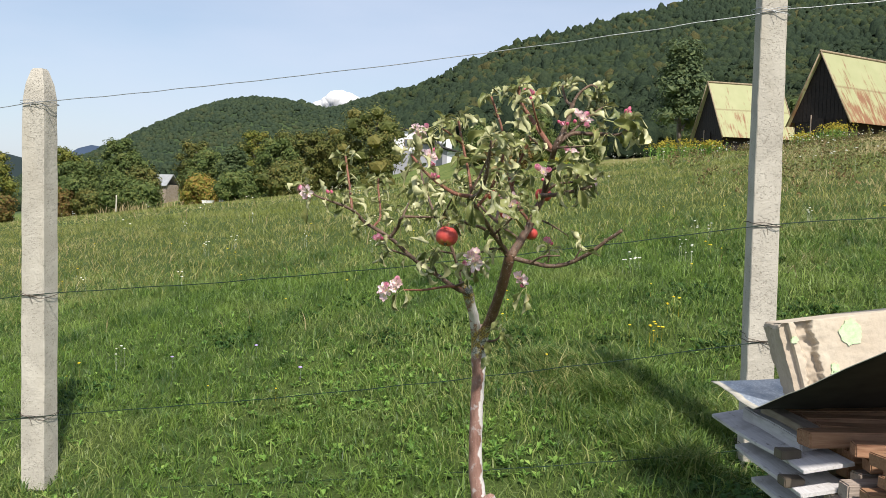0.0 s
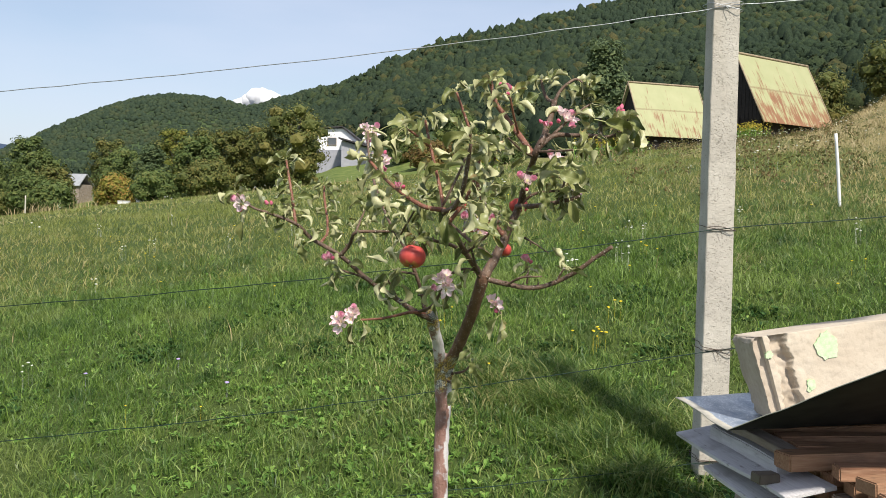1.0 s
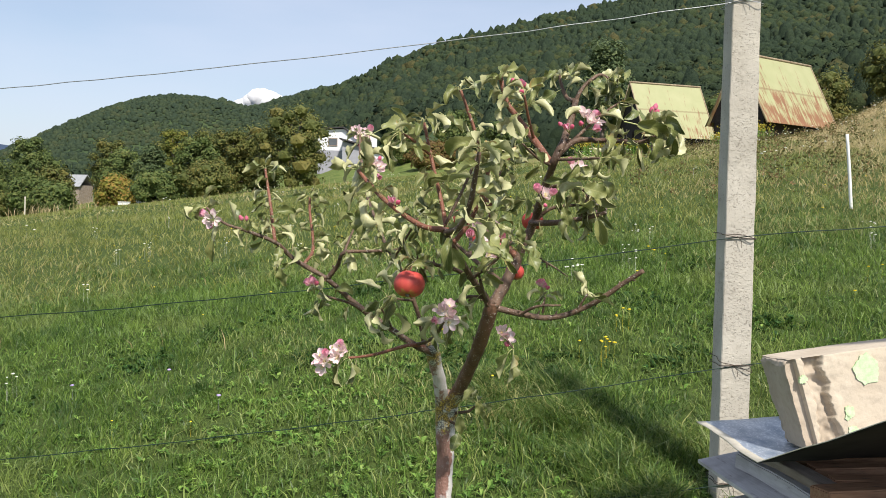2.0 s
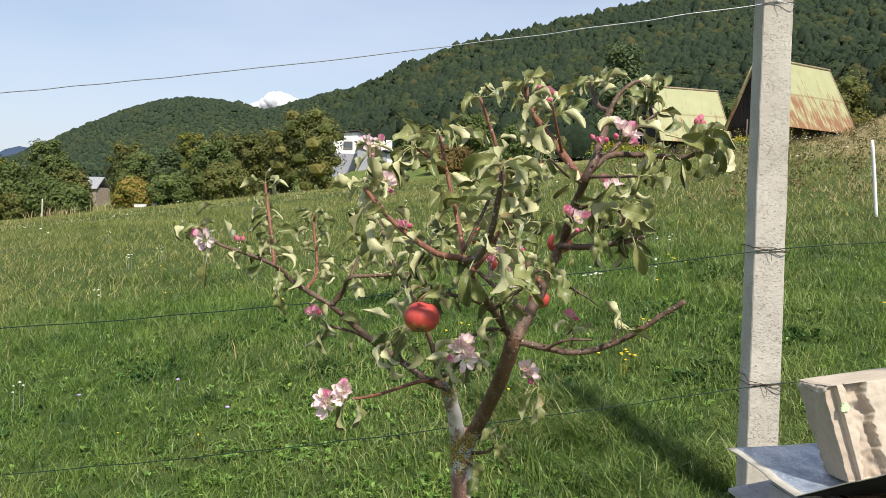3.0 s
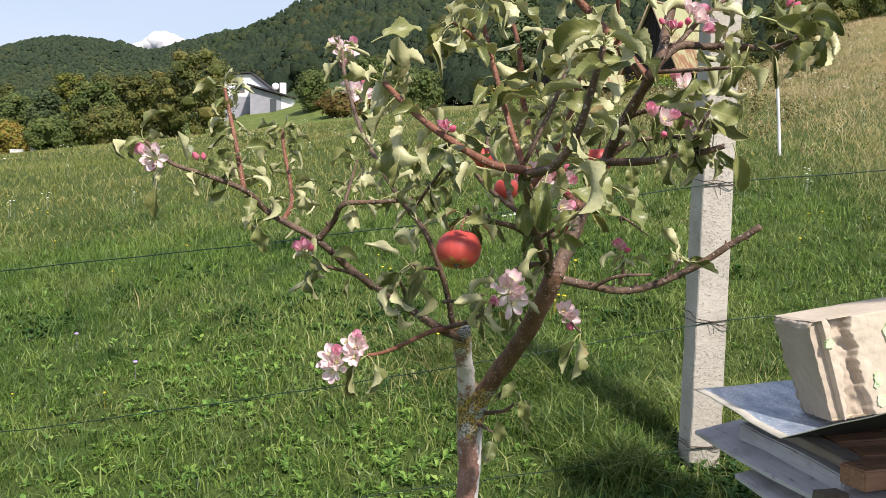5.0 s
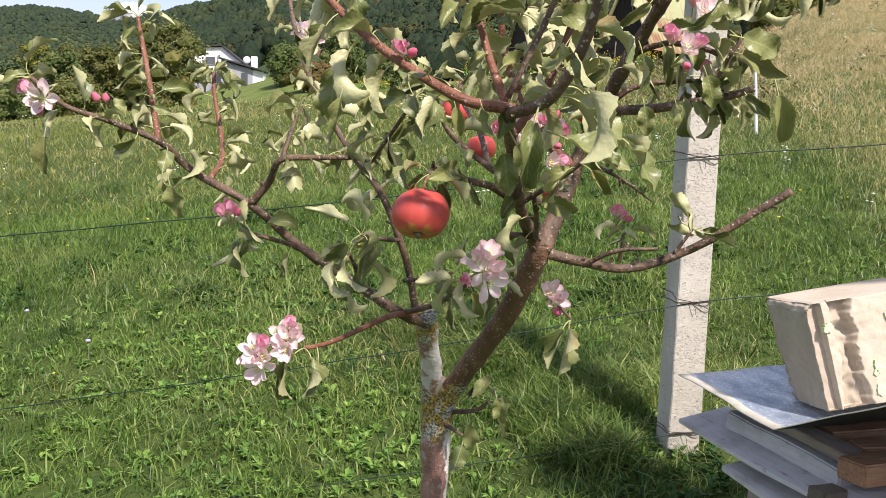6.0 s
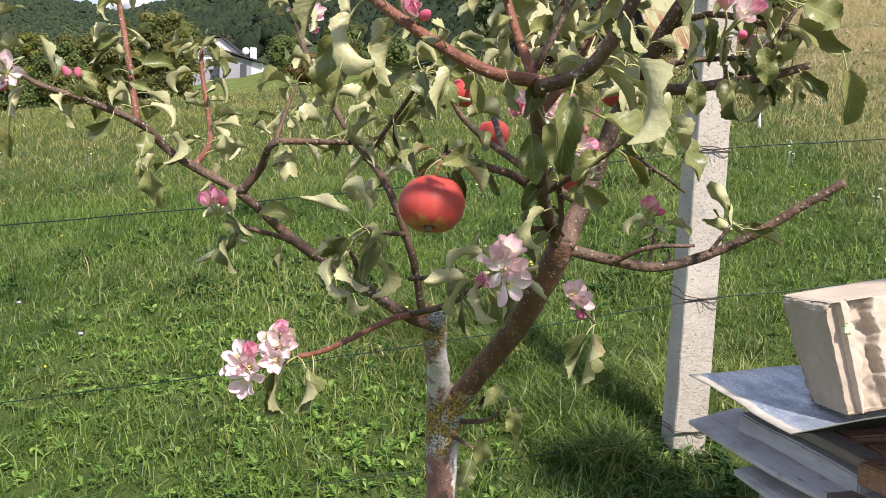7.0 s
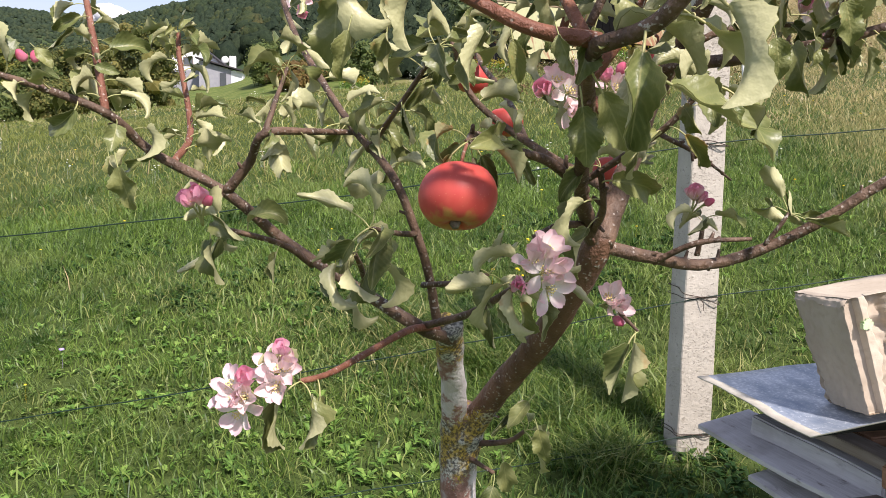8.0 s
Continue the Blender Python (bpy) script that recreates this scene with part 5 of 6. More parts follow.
# middle limb forking into the dark curved branch and the long red shoot
limb("limb", [(0.166, 2.06, 1.25), (0.15, 2.04, 1.275), (0.127, 2.0, 1.303), (0.1, 1.93, 1.34), (0.078, 1.88, 1.369), (0.07, 1.85, 1.384)], [0.0085, 0.0072, 0.0064, 0.006, 0.0055, 0.0054], "branch", spurs=5, lumps=0.2)
limb("branch", [(0.07, 1.85, 1.383), (0.085, 1.81, 1.393), (0.096, 1.785, 1.422), (0.101, 1.762, 1.465), (0.104, 1.75, 1.495)], [0.0064, 0.0058, 0.0052, 0.0046, 0.0036], "branch", leaves=7, start=0.15, tip=6, size=1.2, lumps=0.12)
limb("shoot", [(0.074, 1.855, 1.386), (0.034, 1.86, 1.393), (-0.012, 1.893, 1.423), (-0.04, 1.925, 1.45), (-0.06, 1.95, 1.473)], [0.0054, 0.0046, 0.0043, 0.004, 0.0036], "shoot", leaves=10, start=0.15, tip=6, size=1.1, lumps=0.1)
limb("shoot", [(0.072, 1.87, 1.39), (0.068, 1.9, 1.42), (0.061, 1.917, 1.454), (0.05, 1.93, 1.5), (0.04, 1.944, 1.549)], [0.0042, 0.0038, 0.0036, 0.0033, 0.0028], "shoot", leaves=12, start=0.1, tip=6, size=1.05, lumps=0.1)
limb("twig", [(0.135, 2.01, 1.297), (0.1, 1.99, 1.318), (0.066, 1.97, 1.327), (0.04, 1.965, 1.336), (0.03, 1.95, 1.332)], [0.0055, 0.0046, 0.004, 0.0034, 0.003], "branch", leaves=5, start=0.4, tip=3, spurs=3)
limb("twig", [(0.155, 2.045, 1.268), (0.125, 2.03, 1.27), (0.1, 2.02, 1.262)], [0.0045, 0.0035, 0.0025], "branch", spurs=4, label="short dead twig")
limb("twig", [(0.16, 2.05, 1.262), (0.145, 2.0, 1.285), (0.135, 1.985, 1.315)], [0.004, 0.0035, 0.0028], "branch", leaves=2, tip=3, spurs=3)
# right limb up to the crown
limb("limb", [(0.17, 2.058, 1.25), (0.192, 2.08, 1.285), (0.214, 2.1, 1.322), (0.232, 2.105, 1.365), (0.246, 2.1, 1.399), (0.252, 2.04, 1.458), (0.256, 1.99, 1.499), (0.27, 1.995, 1.53), (0.284, 2.02, 1.556), (0.298, 2.03, 1.603)],
     [0.0125, 0.0115, 0.0105, 0.0102, 0.009, 0.008, 0.008, 0.0078, 0.0072, 0.006], "branch", spurs=8, lumps=0.24, label="gnarled upper limb")
limb("branch", [(0.24, 2.1, 1.395), (0.258, 2.04, 1.396), (0.284, 1.99, 1.402), (0.314, 1.97, 1.409), (0.337, 1.963, 1.417)], [0.008, 0.0066, 0.0055, 0.0048, 0.0042], "branch", leaves=8, start=0.5, lumps=0.18, spurs=3, size=1.1)
limb("branch", [(0.255, 1.99, 1.503), (0.29, 2.0, 1.532), (0.334, 2.013, 1.535), (0.36, 1.985, 1.533), (0.387, 1.957, 1.53), (0.42, 1.95, 1.545)], [0.0075, 0.0065, 0.0058, 0.0052, 0.0045, 0.0035], "branch", leaves=13, start=0.4, tip=9, size=1.05)
limb("branch", [(0.252, 2.0, 1.495), (0.228, 2.03, 1.535), (0.205, 2.065, 1.575), (0.189, 2.08, 1.60), (0.176, 2.08, 1.645)], [0.0075, 0.0066, 0.0058, 0.0055, 0.0045], "shoot", leaves=9, start=0.45, tip=8, size=1.1)
limb("twig", [(0.296, 2.03, 1.60), (0.288, 2.06, 1.61), (0.282, 2.08, 1.635), (0.28, 2.085, 1.65)], [0.0055, 0.005, 0.004, 0.003], "branch", leaves=3, tip=6)
limb("twig", [(0.296, 2.03, 1.6), (0.31, 2.03, 1.625), (0.335, 2.03, 1.645), (0.352, 2.03, 1.64)], [0.005, 0.0042, 0.0035, 0.003], "branch", leaves=6, tip=6, start=0.3)
limb("twig", [(0.29, 2.0, 1.535), (0.335, 2.02, 1.575), (0.37, 2.025, 1.6)], [0.004, 0.0032, 0.0025], "branch", leaves=5, tip=5, start=0.3)
limb("twig", [(0.215, 2.1, 1.335), (0.19, 2.14, 1.37), (0.177, 2.19, 1.415), (0.16, 2.2, 1.48), (0.15, 2.195, 1.55), (0.12, 2.2, 1.635)], [0.007, 0.006, 0.0055, 0.0048, 0.004, 0.003], "shoot", leaves=16, start=0.2, tip=6)
limb("twig", [(0.177, 2.19, 1.415), (0.19, 2.17, 1.47), (0.215, 2.14, 1.53)], [0.0045, 0.004, 0.003], "shoot", leaves=7, tip=4, start=0.2, label="cut pale shoot")
limb("twig", [(0.25, 2.05, 1.45), (0.275, 2.02, 1.46), (0.305, 1.99, 1.452), (0.318, 1.98, 1.44)], [0.0048, 0.004, 0.0035, 0.003], "branch", leaves=3, tip=3, start=0.2, size=1.15, droop=1.1)
limb("twig", [(0.24, 2.1, 1.39), (0.27, 2.08, 1.42), (0.32, 2.06, 1.428), (0.34, 2.055, 1.425)], [0.0045, 0.004, 0.0032, 0.0025], "branch", leaves=7, tip=7, start=0.3, droop=1.1)
limb("twig", [(0.19, 2.08, 1.29), (0.14, 2.16, 1.33), (0.1, 2.2, 1.37), (0.08, 2.2, 1.42)], [0.0055, 0.0046, 0.004, 0.003], "branch", leaves=9, tip=6, start=0.3)
limb("twig", [(0.14, 2.16, 1.33), (0.15, 2.25, 1.37), (0.147, 2.35, 1.42), (0.17, 2.36, 1.45)], [0.005, 0.0042, 0.0035, 0.0028], "branch", leaves=9, tip=6, start=0.3)
limb("twig", [(0.085, 1.9, 1.365), (0.11, 1.9, 1.4), (0.13, 1.9, 1.45), (0.14, 1.91, 1.49)], [0.0048, 0.0042, 0.0035, 0.003], "shoot", leaves=9, tip=6, start=0.2)
limb("twig", [(0.0, 2.17, 1.32), (0.02, 2.12, 1.36), (0.04, 2.08, 1.40)], [0.0036, 0.003, 0.0024], "branch", leaves=6, tip=5, start=0.25)
limb("twig", [(0.07, 1.86, 1.395), (0.1, 1.86, 1.46), (0.12, 1.87, 1.51)], [0.0032, 0.0028, 0.0022], "branch", leaves=6, tip=5, start=0.3, size=1.1)
limb("twig", [(0.254, 2.0, 1.49), (0.22, 1.95, 1.5), (0.19, 1.92, 1.52)], [0.0035, 0.003, 0.0022], "branch", leaves=3, tip=3, start=0.3, size=1.1, droop=1.0)
limb("twig", [(0.256, 1.99, 1.5), (0.29, 1.94, 1.5), (0.31, 1.91, 1.5)], [0.0035, 0.003, 0.0022], "branch", leaves=3, tip=3, start=0.3, size=1.15, droop=1.0)
limb("twig", [(0.228, 2.03, 1.535), (0.21, 1.99, 1.57), (0.2, 1.97, 1.6)], [0.0032, 0.0028, 0.0022], "shoot", leaves=3, tip=3, start=0.3, size=1.1)
limb("twig", [(0.3, 1.978, 1.407), (0.305, 1.96, 1.44), (0.315, 1.955, 1.46)], [0.0032, 0.0028, 0.0022], "branch", leaves=3, tip=3, start=0.3, size=1.15, droop=1.0)
limb("twig", [(0.05, 1.93, 1.5), (0.02, 1.9, 1.52), (0.0, 1.89, 1.53)], [0.003, 0.0026, 0.002], "shoot", leaves=4, tip=5, start=0.3, size=1.1)
limb("twig", [(0.127, 2.0, 1.303), (0.16, 1.95, 1.34), (0.18, 1.93, 1.37)], [0.0035, 0.003, 0.0022], "branch", leaves=5, tip=5, start=0.4, size=1.1, droop=1.0)
# shoots below the fork
limb("twig", [(0.125, 2.24, 1.02), (0.15, 2.215, 1.03), (0.162, 2.2, 1.045)], [0.0045, 0.0035, 0.0025], "branch", tip=3, droop=1.2)
limb("twig", [(0.118, 2.238, 1.005), (0.135, 2.21, 1.0)], [0.004, 0.0025], "branch", tip=1, droop=1.6, size=1.15)
limb("twig", [(0.2, 2.08, 1.19), (0.208, 2.06, 1.178)], [0.0026, 0.0015], "branch", tip=1, droop=1.6, size=1.1)
# leaf clusters around the crown's heart
for spot, n, s in (((0.13, 1.86, 1.40), 3, 1.1), ((0.16, 1.93, 1.43), 3, 1.0), ((0.27, 1.95, 1.47), 3, 1.05), ((0.1, 1.95, 1.38), 3, 1.0), ((0.05, 1.88, 1.40), 2, 1.0), ((0.22, 2.02, 1.43), 4, 0.95), ((0.13, 2.1, 1.42), 5, 0.9), ((0.3, 2.02, 1.43), 4, 0.95), ((0.06, 2.15, 1.38), 4, 0.85), ((0.2, 2.12, 1.5), 4, 0.9)):
    for i in range(n):
        leaf_spots.append((Vector(spot), Vector((0, 0, 1)), i * 2.4 + rng_t.random(), s, 1.0))


def leaf_mesh(seed, hanging=False):
    """A wilted leaf folded along its midrib, toothed and ruffled, on an arched stalk; its length lies along +y."""
    rng = random.Random(seed)
    n, m = 22, 6
    L, W, stalk = 0.046, rng.uniform(0.0115, 0.015), rng.uniform(0.016, 0.022)
    fold, curl = rng.uniform(0.15, 0.95), rng.uniform(0.2, 1.6)
    bend, wave, twist = rng.uniform(-2.4, 0.2), rng.uniform(0.35, 0.9), rng.uniform(-1.6, 1.6)
    arch = rng.uniform(0.5, 1.3)
    if hanging:
        fold, curl, bend, twist, W, arch, stalk = rng.uniform(0.1, 0.6), rng.uniform(0.2, 1.1), rng.uniform(-0.7, 0.2), rng.uniform(-0.5, 0.5), rng.uniform(0.012, 0.0145), 0.2, 0.015
    verts, faces, idx, uvs = [], [], [], []
    # the stalk rises, then arches over into the blade
    ang, y, z = arch, 0.0, 0.0
    stem = [(y, z)]
    for i in range(5):
        y += stalk / 5 * math.cos(ang)
        z += stalk / 5 * math.sin(ang)
        ang -= arch * 0.26
        stem.append((y, z))
    rows = []
    for i in range(n + 1):
        rows.append((i / n, y, z, ang))
        ang += bend / n * (0.4 + 1.2 * i / n)
        y += L / n * math.cos(ang)
        z += L / n * math.sin(ang)
    lop = rng.uniform(-0.25, 0.25)
    for skin in (0, 1):
        for i, (f, yy, zz, a) in enumerate(rows):
            half = W * (math.sin(math.pi * min(1, f * 0.94 + 0.04) ** 0.85) ** 0.85 + 0.02) * (1.05 if i % 2 else 0.94)
            tw = twist * f
            for j in range(m + 1):
                u = j / m * 2 - 1
                x = lift = 0.0
                for k in range(abs(j - m // 2)):
                    b = fold * (1 + lop * math.copysign(1, u)) + curl * (k + 0.5) / (m / 2)
                    x += math.cos(b) * half / (m / 2)
                    lift += math.sin(b) * half / (m / 2)
                lift += wave * half * 0.55 * math.sin(f * 11 + 2.2 * math.copysign(1, u) + seed) * abs(u) ** 1.5
                p = Vector((math.copysign(x, u), 0, lift))
                p.rotate(Euler((0, tw, 0)))
                verts.append(Vector((p.x, yy - p.z * math.sin(a), zz + p.z * math.cos(a))))
                uvs.append((j / m, f))
        o = skin * (n + 1) * (m + 1)
        if skin:
            grid = np.array([v[:] for v in verts[:o]]).reshape(n + 1, m + 1, 3)
            nor = np.cross(np.gradient(grid, axis=1), np.gradient(grid, axis=0))
            nor /= np.linalg.norm(nor, axis=2, keepdims=True) + 1e-12
            verts[o:] = [Vector(v) for v in (grid - nor * 0.0005).reshape(-1, 3)]
        for i in range(n):
            for j in range(m):
                k = o + i * (m + 1) + j
                q = (k, k + 1, k + m + 2, k + m + 1)
                faces.append(q if not skin else q[::-1])
                idx.append(skin)
    o = len(verts)
    for yy, zz in stem:
        for t in range(4):
            a = t * math.pi / 2
            verts.append(Vector((0.00075 * math.cos(a), yy, zz - 0.0003 + 0.00075 * math.sin(a))))
            uvs.append((0.5, 0.0))
    for k in range(len(stem) - 1):
        for t in range(4):
            faces.append((o + k * 4 + t, o + k * 4 + (t + 1) % 4, o + k * 4 + 4 + (t + 1) % 4, o + k * 4 + 4 + t))
            idx.append(2)
    return mesh("leaf", verts, faces, ["leaf_top", "leaf_under", "petiole"], idx, uvs=uvs)


LEAVES = [leaf_mesh(s) for s in range(20)]
LONG_LEAVES = [leaf_mesh(s, True) for s in range(40, 47)]


def place_leaves():
    rng = random.Random(77)
    rest = []
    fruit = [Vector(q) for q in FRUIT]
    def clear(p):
        """Whether a leaf keeps out of the camera's view of the fruit."""
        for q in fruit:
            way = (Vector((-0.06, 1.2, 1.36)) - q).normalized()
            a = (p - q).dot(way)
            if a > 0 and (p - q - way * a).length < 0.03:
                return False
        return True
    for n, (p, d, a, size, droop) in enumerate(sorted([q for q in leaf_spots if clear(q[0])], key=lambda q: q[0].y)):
        o = d.orthogonal().normalized()
        o.rotate(Matrix.Rotation(a, 3, d))
        way = (o + d * rng.uniform(0.1, 0.7) + Vector((rng.uniform(-0.2, 0.2), rng.uniform(-0.2, 0.2), -droop * rng.uniform(0.1, 0.9)))).normalized()
        up = Vector((rng.uniform(-0.5, 0.5), rng.uniform(-0.6, 0.4), 1.0))
        x = way.cross(up).normalized()
        z = x.cross(way).normalized()
        m = Matrix((x, way, z)).transposed().to_4x4()
        m.translation = p - TREE
        s = size * rng.uniform(0.45, 0.98)
        m = m @ pose(0, 0, 0, 0, rng.uniform(-70, 70), 0) @ Matrix.Diagonal((s, s, s, 1))
        me = rng.choice(LEAVES)
        if n < 268:
            part("leaf", me, tree, "", m)
        else:
            rest.append((me, m))
    # the leaves farther back, as one mesh
    bm = bmesh.new()
    for me, m in rest:
        old = len(bm.verts)
        bm.from_mesh(me)
        bm.verts.ensure_lookup_table()
        bmesh.ops.transform(bm, matrix=m, verts=bm.verts[old:])
    back = bpy.data.meshes.new("foliage")
    bm.to_mesh(back)
    bm.free()
    for name in ("leaf_top", "leaf_under", "petiole"):
        back.materials.append(M[name])
    tagged(part("foliage", back, tree), kind="stuff")


place_leaves()


def hero_leaf(base, tip, seed):
    """A large hanging leaf from base to tip."""
    rng = random.Random(seed)
    a, b = Vector(base) - TREE, Vector(tip) - TREE
    way = (b - a).normalized()
    side = Vector((rng.uniform(-0.4, 0.4), -1.0, 0.55))
    x = way.cross(side).normalized()
    z = x.cross(way)
    m = Matrix((x, way, z)).transposed().to_4x4()
    m.translation = a
    s = (b - a).length / 0.06
    part("leaf", LONG_LEAVES[seed % 7], tree, "", m @ pose(0, 0, 0, -12, rng.uniform(-45, 45), 0) @ Matrix.Diagonal((s, s, s, 1)))


hero_leaf((-0.049, 1.900, 1.399), (-0.059, 1.892, 1.366), 0)
hero_leaf((-0.021, 1.950, 1.405), (-0.028, 1.942, 1.368), 1)
hero_leaf((0.072, 1.860, 1.371), (0.097, 1.852, 1.327), 2)
hero_leaf((0.070, 1.870, 1.364), (0.076, 1.862, 1.320), 3)
hero_leaf((0.101, 1.860, 1.372), (0.173, 1.852, 1.354), 4)
hero_leaf((0.033, 1.880, 1.394), (0.038, 1.872, 1.365), 5)
hero_leaf((0.178, 1.860, 1.400), (0.183, 1.852, 1.371), 6)
hero_leaf((0.210, 1.870, 1.401), (0.215, 1.862, 1.380), 7)
hero_leaf((0.043, 1.840, 1.393), (0.048, 1.832, 1.367), 8)
hero_leaf((0.148, 1.860, 1.360), (0.164, 1.852, 1.348), 9)
hero_leaf((-0.240, 2.050, 1.390), (-0.225, 2.042, 1.378), 10)
hero_leaf((-0.221, 2.150, 1.384), (-0.198, 2.142, 1.379), 11)
hero_leaf((-0.322, 2.180, 1.362), (-0.335, 2.172, 1.309), 12)
hero_leaf((-0.197, 2.100, 1.318), (-0.191, 2.092, 1.274), 13)
hero_leaf((-0.203, 2.110, 1.320), (-0.201, 2.102, 1.294), 14)
hero_leaf((0.210, 2.070, 1.183), (0.215, 2.062, 1.116), 15)
hero_leaf((0.122, 2.150, 1.048), (0.133, 2.142, 1.001), 16)
hero_leaf((0.158, 2.160, 1.072), (0.168, 2.152, 1.030), 17)
hero_leaf((0.161, 2.170, 1.093), (0.131, 2.162, 1.066), 18)
hero_leaf((0.290, 1.860, 1.419), (0.308, 1.852, 1.365), 19)
hero_leaf((0.271, 1.900, 1.456), (0.324, 1.892, 1.449), 20)
hero_leaf((0.351, 1.930, 1.559), (0.439, 1.922, 1.544), 21)
hero_leaf((0.062, 1.930, 1.565), (0.105, 1.922, 1.544), 22)
hero_leaf((0.037, 1.940, 1.546), (-0.003, 1.932, 1.526), 23)
hero_leaf((-0.051, 1.930, 1.429), (-0.063, 1.922, 1.370), 24)
hero_leaf((-0.036, 1.920, 1.417), (-0.051, 1.912, 1.386), 25)
hero_leaf((0.190, 1.900, 1.447), (0.208, 1.892, 1.407), 26)
hero_leaf((0.249, 1.900, 1.430), (0.264, 1.892, 1.396), 27)
hero_leaf((0.125, 1.880, 1.445), (0.106, 1.872, 1.415), 28)
hero_leaf((0.075, 1.860, 1.403), (0.066, 1.852, 1.365), 29)
hero_leaf((-0.041, 2.300, 1.558), (0.027, 2.292, 1.602), 30)
hero_leaf((-0.013, 2.200, 1.526), (0.003, 2.192, 1.482), 31)


def petal_grid(rng, L, W, cup, lean, turn, mat_rows, verts, faces, uvs):
    """One cupped petal leaving the centre at that lean and turn."""
    n, m = 6, 4
    o = len(verts)
    rot = Matrix.Rotation(turn, 3, "Z") @ Matrix.Rotation(lean, 3, "X")
    for i in range(n + 1):
        f = i / n
        half = W * math.sin(math.pi * (0.06 + 0.88 * f) ** 1.3) ** 0.9
        for j in range(m + 1):
            u = j / m * 2 - 1
            p = Vector((half * u, 0.002 + L * f, cup * L * (f * f * 0.35 + 0.35 * u * u * half / W) + 0.0008 * math.sin(5 * f + 3 * u + turn)))
            verts.append(rot @ p)
            uvs.append((j / m, f))
    for i in range(n):
        for j in range(m):
            k = o + i * (m + 1) + j
            faces.append((k, k + 1, k + m + 2, k + m + 1))


def blossom_mesh(seed, lean, L=0.0185, W=0.0055, cup=0.6, mat="petal", count=6):
    rng = random.Random(seed)
    v, f, uv = [], [], []
    for i in range(count):
        petal_grid(rng, L * rng.uniform(0.85, 1.1), W * rng.uniform(0.85, 1.1), cup * rng.uniform(0.4, 1.4), lean + rng.uniform(-0.3, 0.5), i * 6.2832 / count + rng.uniform(-0.25, 0.25), 0, v, f, uv)
    me = mesh("blossom", v, f, mat, uvs=uv)
    return me


def stamen_mesh():
    pieces = []
    rng = random.Random(4)
    v0, f0 = ico(1)
    for i in range(14):
        a, t = rng.uniform(0, 6.28), rng.uniform(0.1, 0.6)
        d = np.array([math.cos(a) * math.sin(t), math.sin(a) * math.sin(t), math.cos(t)])
        pieces.append((v0 * 0.0008 + d * 0.0085, f0))
        s = np.array([-math.sin(a), math.cos(a), 0]) * 0.00025
        pieces.append((np.array([-s, s, d * 0.0085]), np.array([[0, 1, 2], [2, 1, 0]])))
    v, f = joined(pieces)
    return big_mesh("stamens", v, f, "stamen", True)


def bud_mesh():
    v, f = ico(2)
    t = v[:, 2:3]
    turn = np.arctan2(v[:, 1:2], v[:, 0:1]) + t * 1.2
    v = np.concatenate([v[:, :2] * (1 - 0.25 * t) * 0.0041 * (1 + 0.13 * np.cos(3 * turn)), t * 0.006 + 0.0085], 1)
    verts, faces = [tuple(p) for p in v], [tuple(q) for q in f]
    idx = [0] * len(faces)
    base = len(verts)
    for k in range(2):
        for t in range(5):
            a = t * 1.2566
            r = 0.0012 if k == 0 else 0.0034
            verts.append((r * math.cos(a), r * math.sin(a), 0.0 if k == 0 else 0.006))
    for t in range(5):
        faces.append((base + t, base + (t + 1) % 5, base + 5 + (t + 1) % 5, base + 5 + t))
        idx.append(1)
    uvs = [(0.5, min(1, max(0, p[2] / 0.018))) for p in verts]
    return mesh("bud", verts, faces, ["bud", "sepal"], idx, uvs=uvs)


OPEN = [blossom_mesh(s, 0.1 + 0.17 * s) for s in range(5)]
HALF = [blossom_mesh(s + 9, 1.0, 0.0165, 0.0078, 1.0, "petal_pink", 5) for s in range(3)]
STAMENS, BUD = stamen_mesh(), bud_mesh()


def cluster(centre, towards, opened, half, buds, spread=0.02, seed=0, size=1.0):
    """A flower head: each blossom faces outwards from the centre, mostly towards one side."""
    rng = random.Random(seed)
    c, t = Vector(centre) - TREE, Vector(towards).normalized()
    kinds = ["open"] * opened + ["half"] * half + ["bud"] * buds
    for i, kind in enumerate(kinds):
        o = t.orthogonal().normalized()
        o.rotate(Matrix.Rotation(i * 2.4 + rng.uniform(-0.3, 0.3), 3, t))
        r = 0.0 if i == 0 else math.sqrt(i / len(kinds))
        d = (t + o * r * 0.9 + Vector((0, 0, 0.15))).normalized()
        p = c + o * r * spread + t * 0.006 * rng.random()
        m = Matrix.Translation(p) @ d.to_track_quat("Z", "Y").to_matrix().to_4x4() @ pose(0, 0, 0, 0, 0, rng.uniform(0, 360))
        s = size * rng.uniform(0.85, 1.08)
        m = m @ Matrix.Diagonal((s, s, s, 1))
        if kind == "bud":
            part("bud", BUD, tree, "deep pink flower bud", m)
        else:
            b = part("blossom", rng.choice(OPEN if kind == "open" else HALF), tree, "open pale pink apple blossom" if kind == "open" else "half-open pink apple blossom", m)
            part("stamen_tuft", STAMENS, b)
        part("flower_stalk", tube("flower_stalk", [c - t * 0.018, c - t * 0.006 + o * r * spread * 0.4, p], [0.001, 0.0009, 0.0009], "petiole", 5, 3), tree)


cluster((-0.108, 1.956, 1.173), (-0.6, -0.75, 0.2), 4, 1, 0, 0.009, 1, 0.84)
cluster((-0.086, 1.964, 1.184), (-0.2, -0.8, 0.5), 4, 1, 0, 0.009, 21, 0.84)
